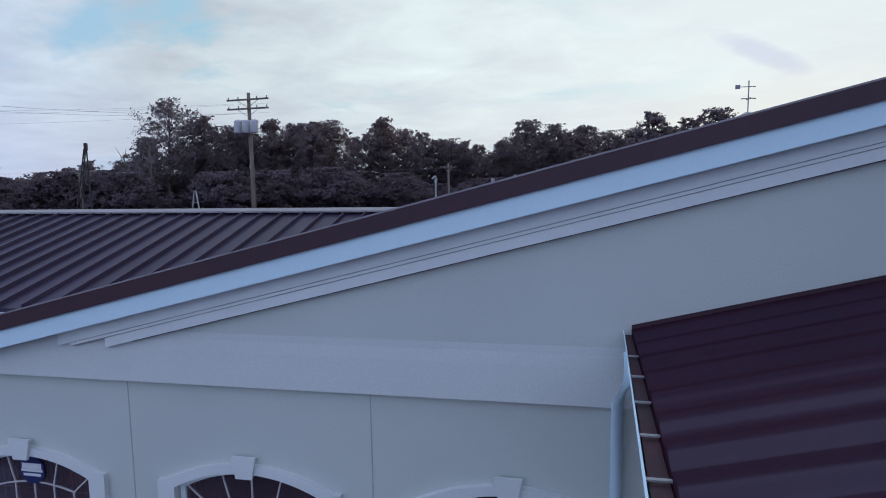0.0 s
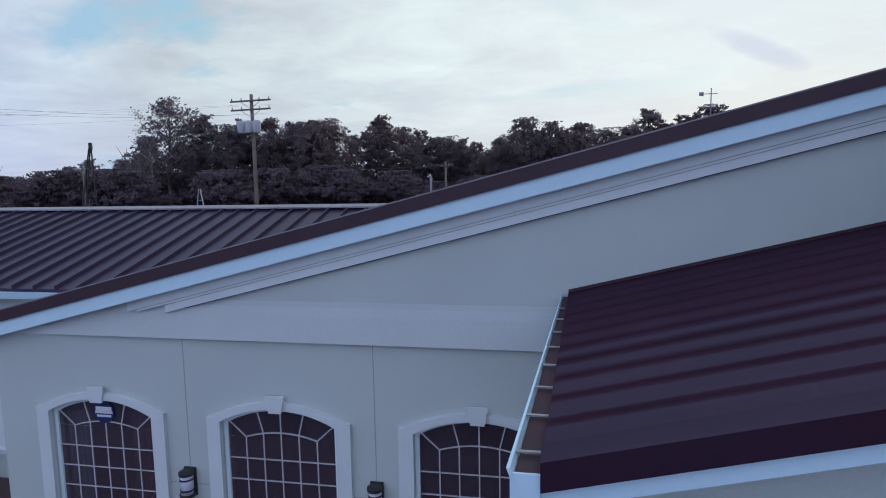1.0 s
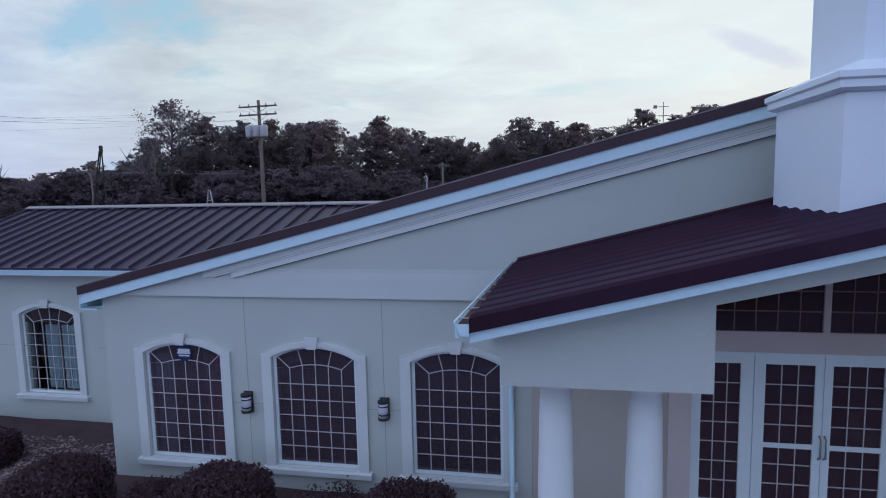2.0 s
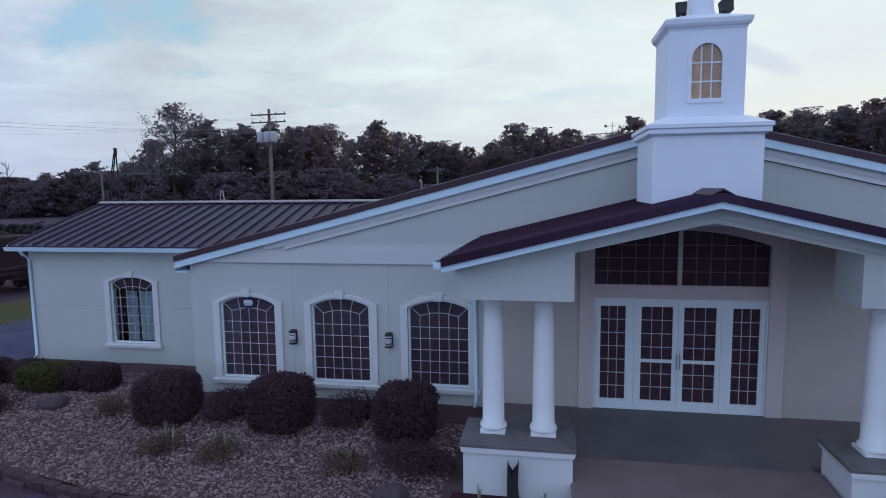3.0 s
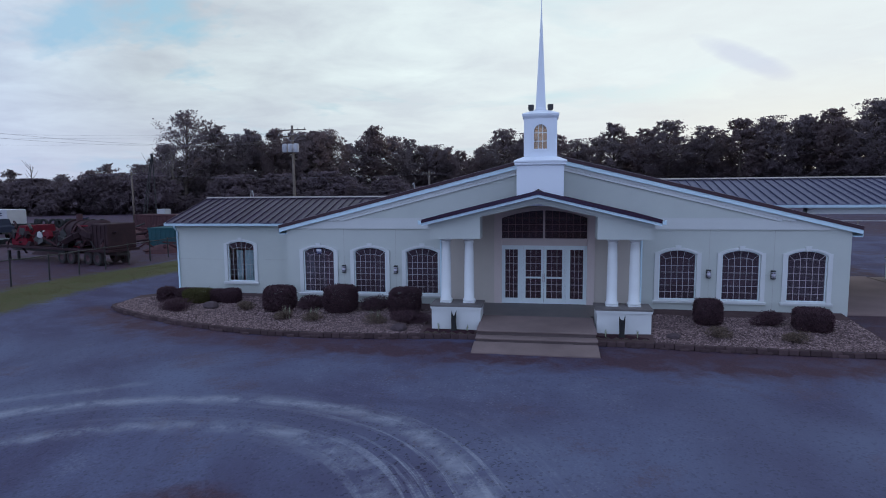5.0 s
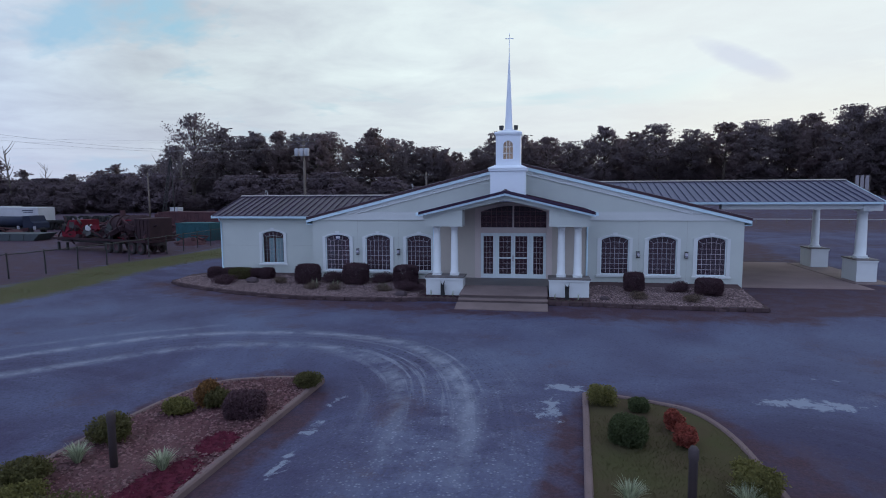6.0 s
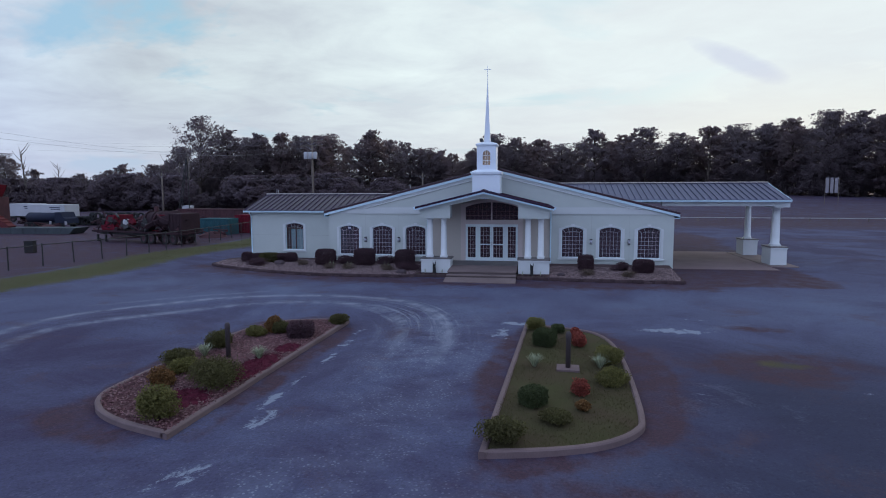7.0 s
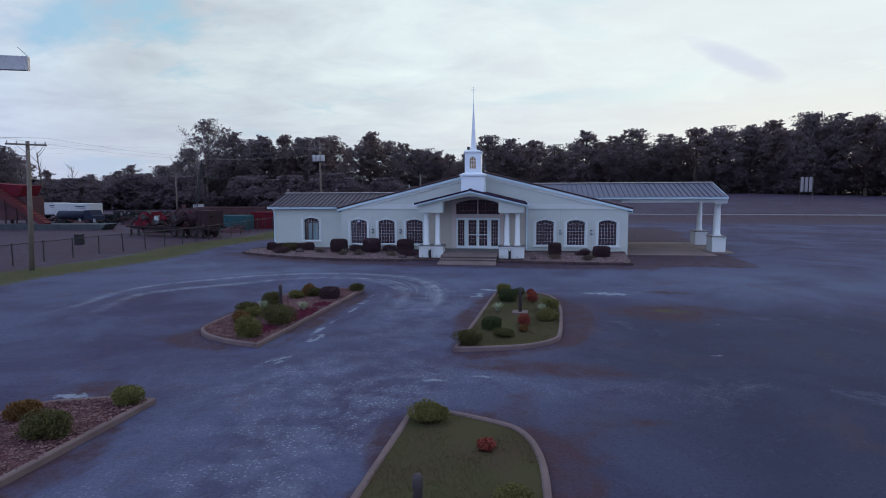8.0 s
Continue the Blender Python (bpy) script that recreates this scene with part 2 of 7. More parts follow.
M_EDGE = mat("edging_block", (0.088, 0.058, 0.062), (0.062, 0.041, 0.046), 0.9, 2.0, 30.0, 0.7, 0.3, per=0.2, spec=0.12)
M_PEBBLE = mat("river_pebble", (0.25, 0.178, 0.178), (0.09, 0.060, 0.068), 0.85, 5.0, 40.0, 0.85, 0.0, per=0.65, island=True, spec=0.2)
M_ROCK = mat("field_rock", (0.092, 0.066, 0.074), (0.062, 0.044, 0.052), 0.9, 3.0, 25.0, 0.8, 0.4)
M_BEDSOIL = mat("gravel_bed", (0.100, 0.064, 0.066), (0.060, 0.038, 0.040), 0.95, 1.5, 60.0, 0.8, 0.5, spec=0.15)
M_MULCH = mat("red_mulch", (0.112, 0.022, 0.040), (0.068, 0.018, 0.030), 0.95, 6.0, 45.0, 0.9, 0.6, per=0.2, island=True, spec=0.04)
M_MULCHDARK = mat("dark_mulch", (0.040, 0.024, 0.030), (0.065, 0.026, 0.032), 0.95, 6.0, 45.0, 0.9, 0.6, spec=0.04)
M_BARK = mat("bark", (0.11, 0.085, 0.07), (0.07, 0.055, 0.05), 0.95, 2.0, 18.0, 0.8, 0.5)
M_DEADWOOD = mat("grey_dead_wood", (0.20, 0.17, 0.15), (0.12, 0.10, 0.09), 0.95, 2.0, 18.0, 0.8, 0.5)
M_POLE = mat("weathered_pole_wood", (0.20, 0.165, 0.14), (0.13, 0.105, 0.09), 0.9, 1.5, 30.0, 0.8, 0.3)
# tree and scrub leaves lightened to purple, standing for haze in the colour
M_LEAF = leaf_mat("tree_leaves", (0.225, 0.180, 0.198), (0.185, 0.150, 0.163), 0.15, 0.5, 0.12, 9.0)
M_SCRUB = leaf_mat("hazy_scrub_leaves", (0.175, 0.132, 0.155), (0.145, 0.112, 0.130), 0.15, 0.4, 0.08, 2.0)
M_LEAF_WARM = leaf_mat("tree_leaves_autumn", (0.240, 0.178, 0.186), (0.190, 0.146, 0.154), 0.15, 0.5, 0.12, 9.0)
M_SHRUB = leaf_mat("dark_evergreen_leaves", (0.110, 0.064, 0.078), (0.090, 0.050, 0.062))
M_HEDGE = leaf_mat("dark_green_clipped_leaves", (0.078, 0.096, 0.042), (0.062, 0.074, 0.036), per=0.28)
M_STRAGGLY = leaf_mat("greyish_olive_leaves", (0.175, 0.132, 0.104), (0.140, 0.100, 0.086))
M_SHRUBGREEN = leaf_mat("green_shrub_leaves", (0.112, 0.104, 0.042), (0.092, 0.078, 0.036), per=0.28)
M_YELLOW = leaf_mat("yellow_green_leaves", (0.180, 0.165, 0.056), (0.130, 0.118, 0.046), per=0.28)
M_ORANGE = leaf_mat("orange_leaves", (0.21, 0.105, 0.04), (0.14, 0.085, 0.04))
M_RED = leaf_mat("red_leaves", (0.31, 0.080, 0.060), (0.22, 0.055, 0.045))
M_PALEGRASS = leaf_mat("pale_grass_blades", (0.42, 0.44, 0.33), (0.24, 0.30, 0.16))
M_LAWN = leaf_mat("lawn_blades", (0.096, 0.092, 0.040), (0.090, 0.074, 0.040), 0.4, 0.5, 0.12)
M_BLACK = mat("black_metal", (0.03, 0.03, 0.033), (0.05, 0.045, 0.045), 0.5, 3.0, 40.0, 0.6, 0.05)
M_DIFF = mat("frosted_lamp_glass", (0.60, 0.58, 0.68), (0.5, 0.48, 0.58), 0.4, 3.0, 40.0, 0.4, 0.0)
M_STEEL = mat("galvanised_steel", (0.42, 0.42, 0.44), (0.30, 0.30, 0.32), 0.5, 3.0, 40.0, 0.6, 0.05, metal=0.6)
M_GUTIN = mat("dirty_gutter_inside", (0.080, 0.038, 0.046), (0.06, 0.045, 0.055), 0.8, 3.0, 30.0, 0.8, 0.1)
M_REDPAINT = mat("faded_red_paint", (0.16, 0.010, 0.024), (0.07, 0.012, 0.02), 0.8, 1.0, 20.0, 0.8, 0.1, spec=0.15)
M_RUST = mat("rusty_steel", (0.105, 0.050, 0.056), (0.055, 0.032, 0.040), 0.9, 1.2, 20.0, 0.8, 0.3, spec=0.15)
M_TEAL = mat("teal_paint", (0.035, 0.105, 0.125), (0.03, 0.07, 0.085), 0.8, 0.8, 20.0, 0.8, 0.1, spec=0.15)
M_MACHINE = mat("dark_brown_machinery", (0.052, 0.029, 0.034), (0.030, 0.020, 0.026), 0.9, 1.6, 20.0, 0.8, 0.3, spec=0.12)
M_WHITEPAINT = mat("dull_white_paint", (0.50, 0.50, 0.53), (0.38, 0.38, 0.41), 0.6, 0.6, 20.0, 0.7, 0.05)
M_BLUEPAINT = mat("dark_blue_paint", (0.026, 0.032, 0.062), (0.020, 0.026, 0.045), 0.7, 0.8, 20.0, 0.6, 0.05, spec=0.2)
M_BARGE = mat("grey_green_steel", (0.075, 0.088, 0.098), (0.055, 0.058, 0.070), 0.8, 0.8, 20.0, 0.7, 0.1, spec=0.2)
M_ORANGEPAINT = mat("orange_red_paint", (0.135, 0.030, 0.034), (0.08, 0.026, 0.03), 0.8, 0.8, 20.0, 0.7, 0.1, spec=0.2)
M_TYRE = mat("tyre_rubber", (0.025, 0.025, 0.027), (0.04, 0.036, 0.035), 0.85, 3.0, 30.0, 0.6, 0.1)
M_NAVY = mat("navy_sticker", (0.02, 0.03, 0.12), (0.02, 0.025, 0.09), 0.4, 3.0, 40.0, 0.4, 0.0)
M_STWHITE = mat("white_sticker", (0.72, 0.72, 0.75), None, 0.5, 3.0, 40.0, 0.3, 0.0)
# pale colour puts the edge highlight into ridge caps and rake edges
M_RIDGE = mat("pale_ridge_metal", (0.30, 0.27, 0.29), (0.20, 0.18, 0.20), 0.4, 2.0, 30.0, 0.6, 0.05)
M_WIRE = mat("grey_cable", (0.30, 0.30, 0.33), None, 0.6, 3.0, 40.0, 0.3, 0.0)


def ground_material():
    """Gravel lot: blue-grey stone with pale loose gravel, brown soil and grass where the sheet's own attributes say so."""
    m = bpy.data.materials.new("gravel_lot")
    m.use_nodes = True
    nt = m.node_tree
    b = nt.nodes["Principled BSDF"]
    co = nt.nodes.new("ShaderNodeTexCoord").outputs["Object"]

    def attr(name):
        a = nt.nodes.new("ShaderNodeAttribute")
        a.attribute_name = name
        return a.outputs["Fac"]

    broad = noise_tex(nt, co, 0.16, 7.0, 0.66, 0.8)
    mid = noise_tex(nt, co, 1.1, 6.0, 0.65, 0.3)
    grit = noise_tex(nt, co, 14.0, 4.0, 0.75)
    stones = nt.nodes.new("ShaderNodeTexVoronoi")
    stones.inputs["Scale"].default_value = 19.0
    nt.links.new(co, stones.inputs["Vector"])
    col = mixc(nt, ramp(nt, broad, [(0.41, 0.0), (0.59, 1.0)]), (0.057, 0.046, 0.101), (0.094, 0.100, 0.184))
    col = mixc(nt, ramp(nt, grit, [(0.35, 0.0), (0.7, 0.55)]), col, (0.040, 0.036, 0.056))
    # right part darkened in colour, partly in place of lens vignetting
    col = mixc(nt, maths(nt, "MULTIPLY", attr("dimmed"), 0.8), col, (0.034, 0.036, 0.066))
    # a paler belt of the lot in front of the church
    col = mixc(nt, attr("paler"), col, (0.126, 0.148, 0.235))
    chips = ramp(nt, stones.outputs["Color"], [(0.73, 0.0), (0.88, 1.0)])
    col = mixc(nt, maths(nt, "MULTIPLY", maths(nt, "MULTIPLY", chips, maths(nt, "ADD", attr("speck"), 0.25), True), ramp(nt, maths(nt, "ADD", mid, maths(nt, "MULTIPLY", attr("pale"), 0.3)), [(0.45, 0.0), (0.70, 0.6)])), col, (0.20, 0.21, 0.28))
    pits = ramp(nt, stones.outputs["Color"], [(0.16, 1.0), (0.27, 0.0)])
    col = mixc(nt, maths(nt, "MULTIPLY", pits, maths(nt, "ADD", maths(nt, "MULTIPLY", attr("lane"), 0.6), 0.25)), col, (0.022, 0.020, 0.034))
    # a few loose pale stones
    bits = nt.nodes.new("ShaderNodeTexVoronoi")
    bits.inputs["Scale"].default_value = 6.0
    nt.links.new(co, bits.inputs["Vector"])
    lone = maths(nt, "MULTIPLY", ramp(nt, bits.outputs["Distance"], [(0.08, 1.0), (0.15, 0.0)]), ramp(nt, bits.outputs["Color"], [(0.86, 0.0), (0.90, 1.0)]))
    col = mixc(nt, maths(nt, "MULTIPLY", lone, ramp(nt, maths(nt, "ADD", mid, maths(nt, "MULTIPLY", attr("speck"), 0.25)), [(0.60, 0.0), (0.74, 0.7)])), col, (0.27, 0.28, 0.34))
    # fine loose gravel thrown up along the lane
    dots = nt.nodes.new("ShaderNodeTexVoronoi")
    dots.inputs["Scale"].default_value = 13.0
    nt.links.new(co, dots.inputs["Vector"])
    dot = maths(nt, "MULTIPLY", ramp(nt, dots.outputs["Distance"], [(0.22, 1.0), (0.42, 0.0)]), ramp(nt, dots.outputs["Color"], [(0.52, 0.0), (0.62, 1.0)]))
    drift = ramp(nt, maths(nt, "ADD", noise_tex(nt, co, 0.55, 5.0, 0.65, 0.6), maths(nt, "MULTIPLY", maths(nt, "SUBTRACT", mid, 0.5), 0.6)), [(0.42, 0.12), (0.60, 1.0)])
    speck = maths(nt, "MULTIPLY", maths(nt, "MULTIPLY", dot, drift), attr("speck"), True)
    col = mixc(nt, maths(nt, "MULTIPLY", maths(nt, "MULTIPLY", drift, attr("speck")), 0.42), col, (0.18, 0.20, 0.29))
    col = mixc(nt, speck, col, (0.27, 0.29, 0.37))
    pale = maths(nt, "MULTIPLY", attr("pale"), ramp(nt, maths(nt, "ADD", maths(nt, "MULTIPLY", mid, 0.7), maths(nt, "MULTIPLY", grit, 0.3)), [(0.40, 0.05), (0.56, 1.0)]), True)
    col = mixc(nt, pale, col, (0.24, 0.26, 0.33))
    # thin rusty and pale scuffs all over the lot
    scuff = noise_tex(nt, co, 0.33, 7.0, 0.68, 0.4)
    col = mixc(nt, ramp(nt, maths(nt, "ADD", scuff, maths(nt, "MULTIPLY", maths(nt, "SUBTRACT", grit, 0.5), 0.25)), [(0.57, 0.0), (0.70, 0.55)]), col, (0.085, 0.052, 0.066))
    col = mixc(nt, ramp(nt, maths(nt, "ADD", scuff, maths(nt, "MULTIPLY", maths(nt, "SUBTRACT", grit, 0.5), 0.35)), [(0.26, 0.45), (0.38, 0.0)]), col, (0.17, 0.18, 0.25))
    # wheel streaks drawn out along the lane
    lane = nt.nodes.new("ShaderNodeCombineXYZ")
    nt.links.new(maths(nt, "MULTIPLY", attr("across"), 3.6), lane.inputs[0])
    nt.links.new(maths(nt, "MULTIPLY", attr("along"), 0.14), lane.inputs[1])
    streak = ramp(nt, noise_tex(nt, lane.outputs[0], 1.0, 5.0, 0.6, 0.15), [(0.52, 0.0), (0.60, 1.0)])
    broken = ramp(nt, maths(nt, "ADD", maths(nt, "MULTIPLY", mid, 0.5), maths(nt, "MULTIPLY", grit, 0.5)), [(0.40, 0.15), (0.58, 1.0)])
    col = mixc(nt, maths(nt, "MULTIPLY", maths(nt, "MULTIPLY", streak, broken), attr("lane"), True), col, (0.25, 0.27, 0.34))
    # crusts of washed-out stone dust with broken edges
    flake = maths(nt, "ADD", maths(nt, "MULTIPLY", maths(nt, "SUBTRACT", noise_tex(nt, co, 2.3, 6.0, 0.7, 0.5), 0.5), 1.9), maths(nt, "MULTIPLY", maths(nt, "SUBTRACT", grit, 0.5), 0.5))
    crust = ramp(nt, maths(nt, "ADD", attr("crust"), flake), [(0.62, 0.0), (0.78, 0.9)])
    soil = ramp(nt, maths(nt, "ADD", attr("soil"), maths(nt, "MULTIPLY", maths(nt, "SUBTRACT", mid, 0.5), 0.9)), [(0.35, 0.0), (0.75, 1.0)])
    soilcol = mixc(nt, ramp(nt, grit, [(0.35, 0.0), (0.65, 1.0)]), (0.080, 0.042, 0.058), (0.046, 0.030, 0.045))
    soil = maths(nt, "MULTIPLY", soil, ramp(nt, mid, [(0.36, 0.55), (0.55, 1.0)]))
    col = mixc(nt, soil, col, soilcol)
    col = mixc(nt, maths(nt, "MULTIPLY", crust, ramp(nt, attr("crust"), [(0.05, 0.0), (0.2, 1.0)])), col, (0.235, 0.262, 0.335))
    grass = ramp(nt, maths(nt, "ADD", attr("grass"), maths(nt, "MULTIPLY", maths(nt, "SUBTRACT", mid, 0.5), 0.7)), [(0.4, 0.0), (0.65, 1.0)])
    grasscol = mixc(nt, ramp(nt, mid, [(0.35, 0.0), (0.65, 1.0)]), (0.066, 0.073, 0.026), (0.082, 0.070, 0.034))
    col = mixc(nt, grass, col, grasscol)
    nt.links.new(col, b.inputs["Base Color"])
    b.inputs["Roughness"].default_value, b.inputs["Specular IOR Level"].default_value = 0.9, 0.18
    bn = nt.nodes.new("ShaderNodeBump")
    bn.inputs["Strength"].default_value, bn.inputs["Distance"].default_value = 0.5, 0.02
    nt.links.new(grit, bn.inputs["Height"])
    nt.links.new(bn.outputs[0], b.inputs["Normal"])
    return m


M_GROUND = ground_material()


# ---- mesh helpers ----
def quad(bm, *pts):
    bm.faces.new([bm.verts.new(p) for p in pts])


def box(bm, x0, x1, y0, y1, z0, z1, bevel=0.0):
    v = [bm.verts.new((x, y, z)) for z in (z0, z1) for x, y in ((x0, y0), (x1, y0), (x1, y1), (x0, y1))]
    f = [bm.faces.new([v[i] for i in q]) for q in ((3, 2, 1, 0), (4, 5, 6, 7), (0, 1, 5, 4), (1, 2, 6, 5), (2, 3, 7, 6), (3, 0, 4, 7))]
    if bevel:
        bmesh.ops.bevel(bm, geom=list({e for g in f for e in g.edges}), offset=bevel, segments=2, affect="EDGES", profile=0.5)
    return bm


def prism(bm, pts, axis, a, b):
    """A solid from a flat outline (counted round once), drawn out along an axis from a to b. pts: (u, v) = (x, z) for y, (y, z) for x, (x, y) for z."""
    def place(u, v, w):
        return {"y": (u, w, v), "x": (w, u, v), "z": (u, v, w)}[axis]
    lo = [bm.verts.new(place(u, v, a)) for u, v in pts]
    hi = [bm.verts.new(place(u, v, b)) for u, v in pts]
    faces = [bm.faces.new(lo), bm.faces.new(hi[::-1])]
    n = len(pts)
    for i in range(n):
        faces.append(bm.faces.new((lo[i], hi[i], hi[(i + 1) % n], lo[(i + 1) % n])))
    return faces


def sheet_with_holes(bm, outer, holes, y0, y1):
    """An upright wall in x and z with openings through it, between y0 and y1."""
    edges = []
    for loop in [outer, *holes]:
        vs = [bm.verts.new((u, y0, v)) for u, v in loop]
        edges += [bm.edges.new((vs[i], vs[(i + 1) % len(vs)])) for i in range(len(vs))]
    made = bmesh.ops.triangle_fill(bm, use_beauty=True, use_dissolve=False, edges=edges, normal=(0, -1, 0))
    faces = [g for g in made["geom"] if isinstance(g, bmesh.types.BMFace)]
    ext = bmesh.ops.extrude_face_region(bm, geom=faces)
    bmesh.ops.translate(bm, vec=(0, y1 - y0, 0), verts=[g for g in ext["geom"] if isinstance(g, bmesh.types.BMVert)])
    return bm


def lathe(bm, profile, n=20, centre=(0, 0), turn=0.0):
    rings = []
    for r, z in profile:
        rings.append([bm.verts.new((centre[0] + r * math.cos(2 * math.pi * i / n + turn), centre[1] + r * math.sin(2 * math.pi * i / n + turn), z)) for i in range(n)])
    for a, b in zip(rings, rings[1:]):
        for i in range(n):
            bm.faces.new((a[i], a[(i + 1) % n], b[(i + 1) % n], b[i]))
    bm.faces.new(rings[0][::-1])
    bm.faces.new(rings[-1])
    return bm


def tube(bm, pts, radii, n=6):
    """A tapered tube along points."""
    pts = [Vector(p) for p in pts]
    if isinstance(radii, (int, float)):
        radii = [radii] * len(pts)
    rings = []
    for i, p in enumerate(pts):
        d = (pts[min(i + 1, len(pts) - 1)] - pts[max(i - 1, 0)]).normalized()
        side = d.cross(Vector((0, 0, 1)) if abs(d.z) < 0.95 else Vector((1, 0, 0))).normalized()
        up = side.cross(d)
        rings.append([bm.verts.new(p + radii[i] * (math.cos(2 * math.pi * k / n) * side + math.sin(2 * math.pi * k / n) * up)) for k in range(n)])
    for a, b in zip(rings, rings[1:]):
        for k in range(n):
            bm.faces.new((a[k], a[(k + 1) % n], b[(k + 1) % n], b[k]))
    bm.faces.new(rings[0][::-1])
    bm.faces.new(rings[-1])
    return bm


def mesh_of(name, bm, material, smooth=False):
    bmesh.ops.recalc_face_normals(bm, faces=bm.faces)
    me = bpy.data.meshes.new(name)
    bm.to_mesh(me)
    bm.free()
    me.materials.append(material)
    if smooth:
        for p in me.polygons:
            p.use_smooth = True
    return me


def part(name, bm, material, parent, label="", smooth=False, at=None):
    me = bm if isinstance(bm, bpy.types.Mesh) else mesh_of(name, bm, material, smooth)
    ob = new(name, me)
    ob.parent = parent
    if at is not None:
        ob.matrix_basis = at
    return tagged(ob, label)


def thing(name, label, category, group="", kind="", at=None):
    ob = new(name)
    ob.empty_display_size = 0.2
    if at is not None:
        ob.matrix_basis = at
    return tagged(ob, label, category, group, kind)


def solid(name, bm, material, label, category, group="", kind="", smooth=False, at=None):
    ob = new(name, bm if isinstance(bm, bpy.types.Mesh) else mesh_of(name, bm, material, smooth))
    if at is not None:
        ob.matrix_basis = at
    return tagged(ob, label, category, group, kind)


def raw_mesh(name, verts, faces, material):
    me = bpy.data.meshes.new(name)
    me.from_pydata(verts, [], faces)
    me.materials.append(material)
    return me


B = bmesh.new


# ---- ground ----
def spread(lo, hi, step, far, side):
    """Grid lines: even steps in the middle, growing steps out to the horizon."""
    mid = list(np.arange(lo, hi + step / 2, step))
    out, d, x = [], step, hi
    while x < far:
        d *= 1.35
        x += d
        out.append(x)
    back, d, x = [], step, lo
    while x > -side:
        d *= 1.35
        x -= d
        back.append(x)
    return np.array(back[::-1] + mid + out)


def near_line(px, py, pts, width):
    """1 on a polyline, falling off with the distance from it."""
    best = np.full(px.shape, 1e9)
    for (ax, ay), (bx, by) in zip(pts, pts[1:]):
        dx, dy = bx - ax, by - ay
        t = np.clip(((px - ax) * dx + (py - ay) * dy) / (dx * dx + dy * dy), 0, 1)
        best = np.minimum(best, np.hypot(px - ax - t * dx, py - ay - t * dy))
    return np.exp(-(best / width) ** 2)


def blob(px, py, cx, cy, rx, ry):
    return np.exp(-((px - cx) / rx) ** 2 - ((py - cy) / ry) ** 2)


def smooth_curve(pts, n=8):
    """Catmull-Rom points through a few given ones."""
    p = [Vector((*q, 0)) for q in pts]
    p = [2 * p[0] - p[1], *p, 2 * p[-1] - p[-2]]
    out = []
    for a, b, c, d in zip(p, p[1:], p[2:], p[3:]):
        for i in range(n):
            t = i / n
            q = 0.5 * (2 * b + (c - a) * t + (2 * a - 5 * b + 4 * c - d) * t * t + (3 * b - a - 3 * c + d) * t ** 3)
            out.append((q.x, q.y))
    return out + [tuple(pts[-1])]


TRACK_OUT = smooth_curve([(-16.6, -28), (-15.6, -25), (-15.4, -22.5), (-16.0, -19.6), (-15.9, -17.4), (-14.6, -15.2), (-12.1, -12.6), (-9.4, -11.3), (-6.3, -10.75), (-3.0, -11.4), (-0.9, -13.6), (0.4, -17.0), (0.8, -21), (0.6, -26)])
TRACK_IN = smooth_curve([(-13.4, -27), (-13.6, -24.5), (-13.8, -22.5), (-14.5, -20.4), (-14.35, -18.8), (-13.1, -16.4), (-11.1, -13.97), (-8.6, -12.75), (-5.6, -12.4), (-3.3, -13.3), (-1.8, -15.4), (-1.0, -18.5), (-0.8, -22), (-1.1, -27)])


LANE = smooth_curve([(-14.6, -28), (-14.6, -22.6), (-15.2, -19.6), (-15.0, -17.8), (-13.6, -15.6), (-11.6, -13.3), (-9.0, -12.0), (-6.0, -11.6), (-3.1, -12.4), (-1.3, -14.5), (-0.3, -17.8), (0.0, -22), (0.0, -33), (0.0, -46)])


def lane_coords(px, py):
    """Signed distance across the lane and length along it."""
    best, across, along, run = np.full(px.shape, 1e9), np.zeros_like(px), np.zeros_like(px), 0.0
    for (ax, ay), (bx, by) in zip(LANE, LANE[1:]):
        dx, dy = bx - ax, by - ay
        L = math.hypot(dx, dy)
        t = np.clip(((px - ax) * dx + (py - ay) * dy) / (L * L), 0, 1)
        ex, ey = px - ax - t * dx, py - ay - t * dy
        d = np.hypot(ex, ey)
        hit = d < best
        across = np.where(hit, np.sign(dx * ey - dy * ex) * d, across)
        along = np.where(hit, run + t * L, along)
        best = np.minimum(best, d)
        run += L
    return across, along


def step_up(v):
    v = np.clip(v, 0, 1)
    return v * v * (3 - 2 * v)


def lie(x, y):
    """Height of the land: the lot sinks a little round the mulched islands, the field rises towards the far wood."""
    sunk = -0.238 * step_up((-1.4 - x) / 1.9) * step_up((x + 15) / 5) * step_up((-12.0 - y) / 3.5)
    return sunk + 3.1 * np.clip((y - 64) / 96, 0, 1) * np.clip((x + 30) / 40, 0, 1)


SUNK = Matrix.Translation((6.29, -45.34, 5.29)) @ Matrix.Scale(1.045, 4) @ Matrix.Translation((-6.20, 45.26, -5.29))


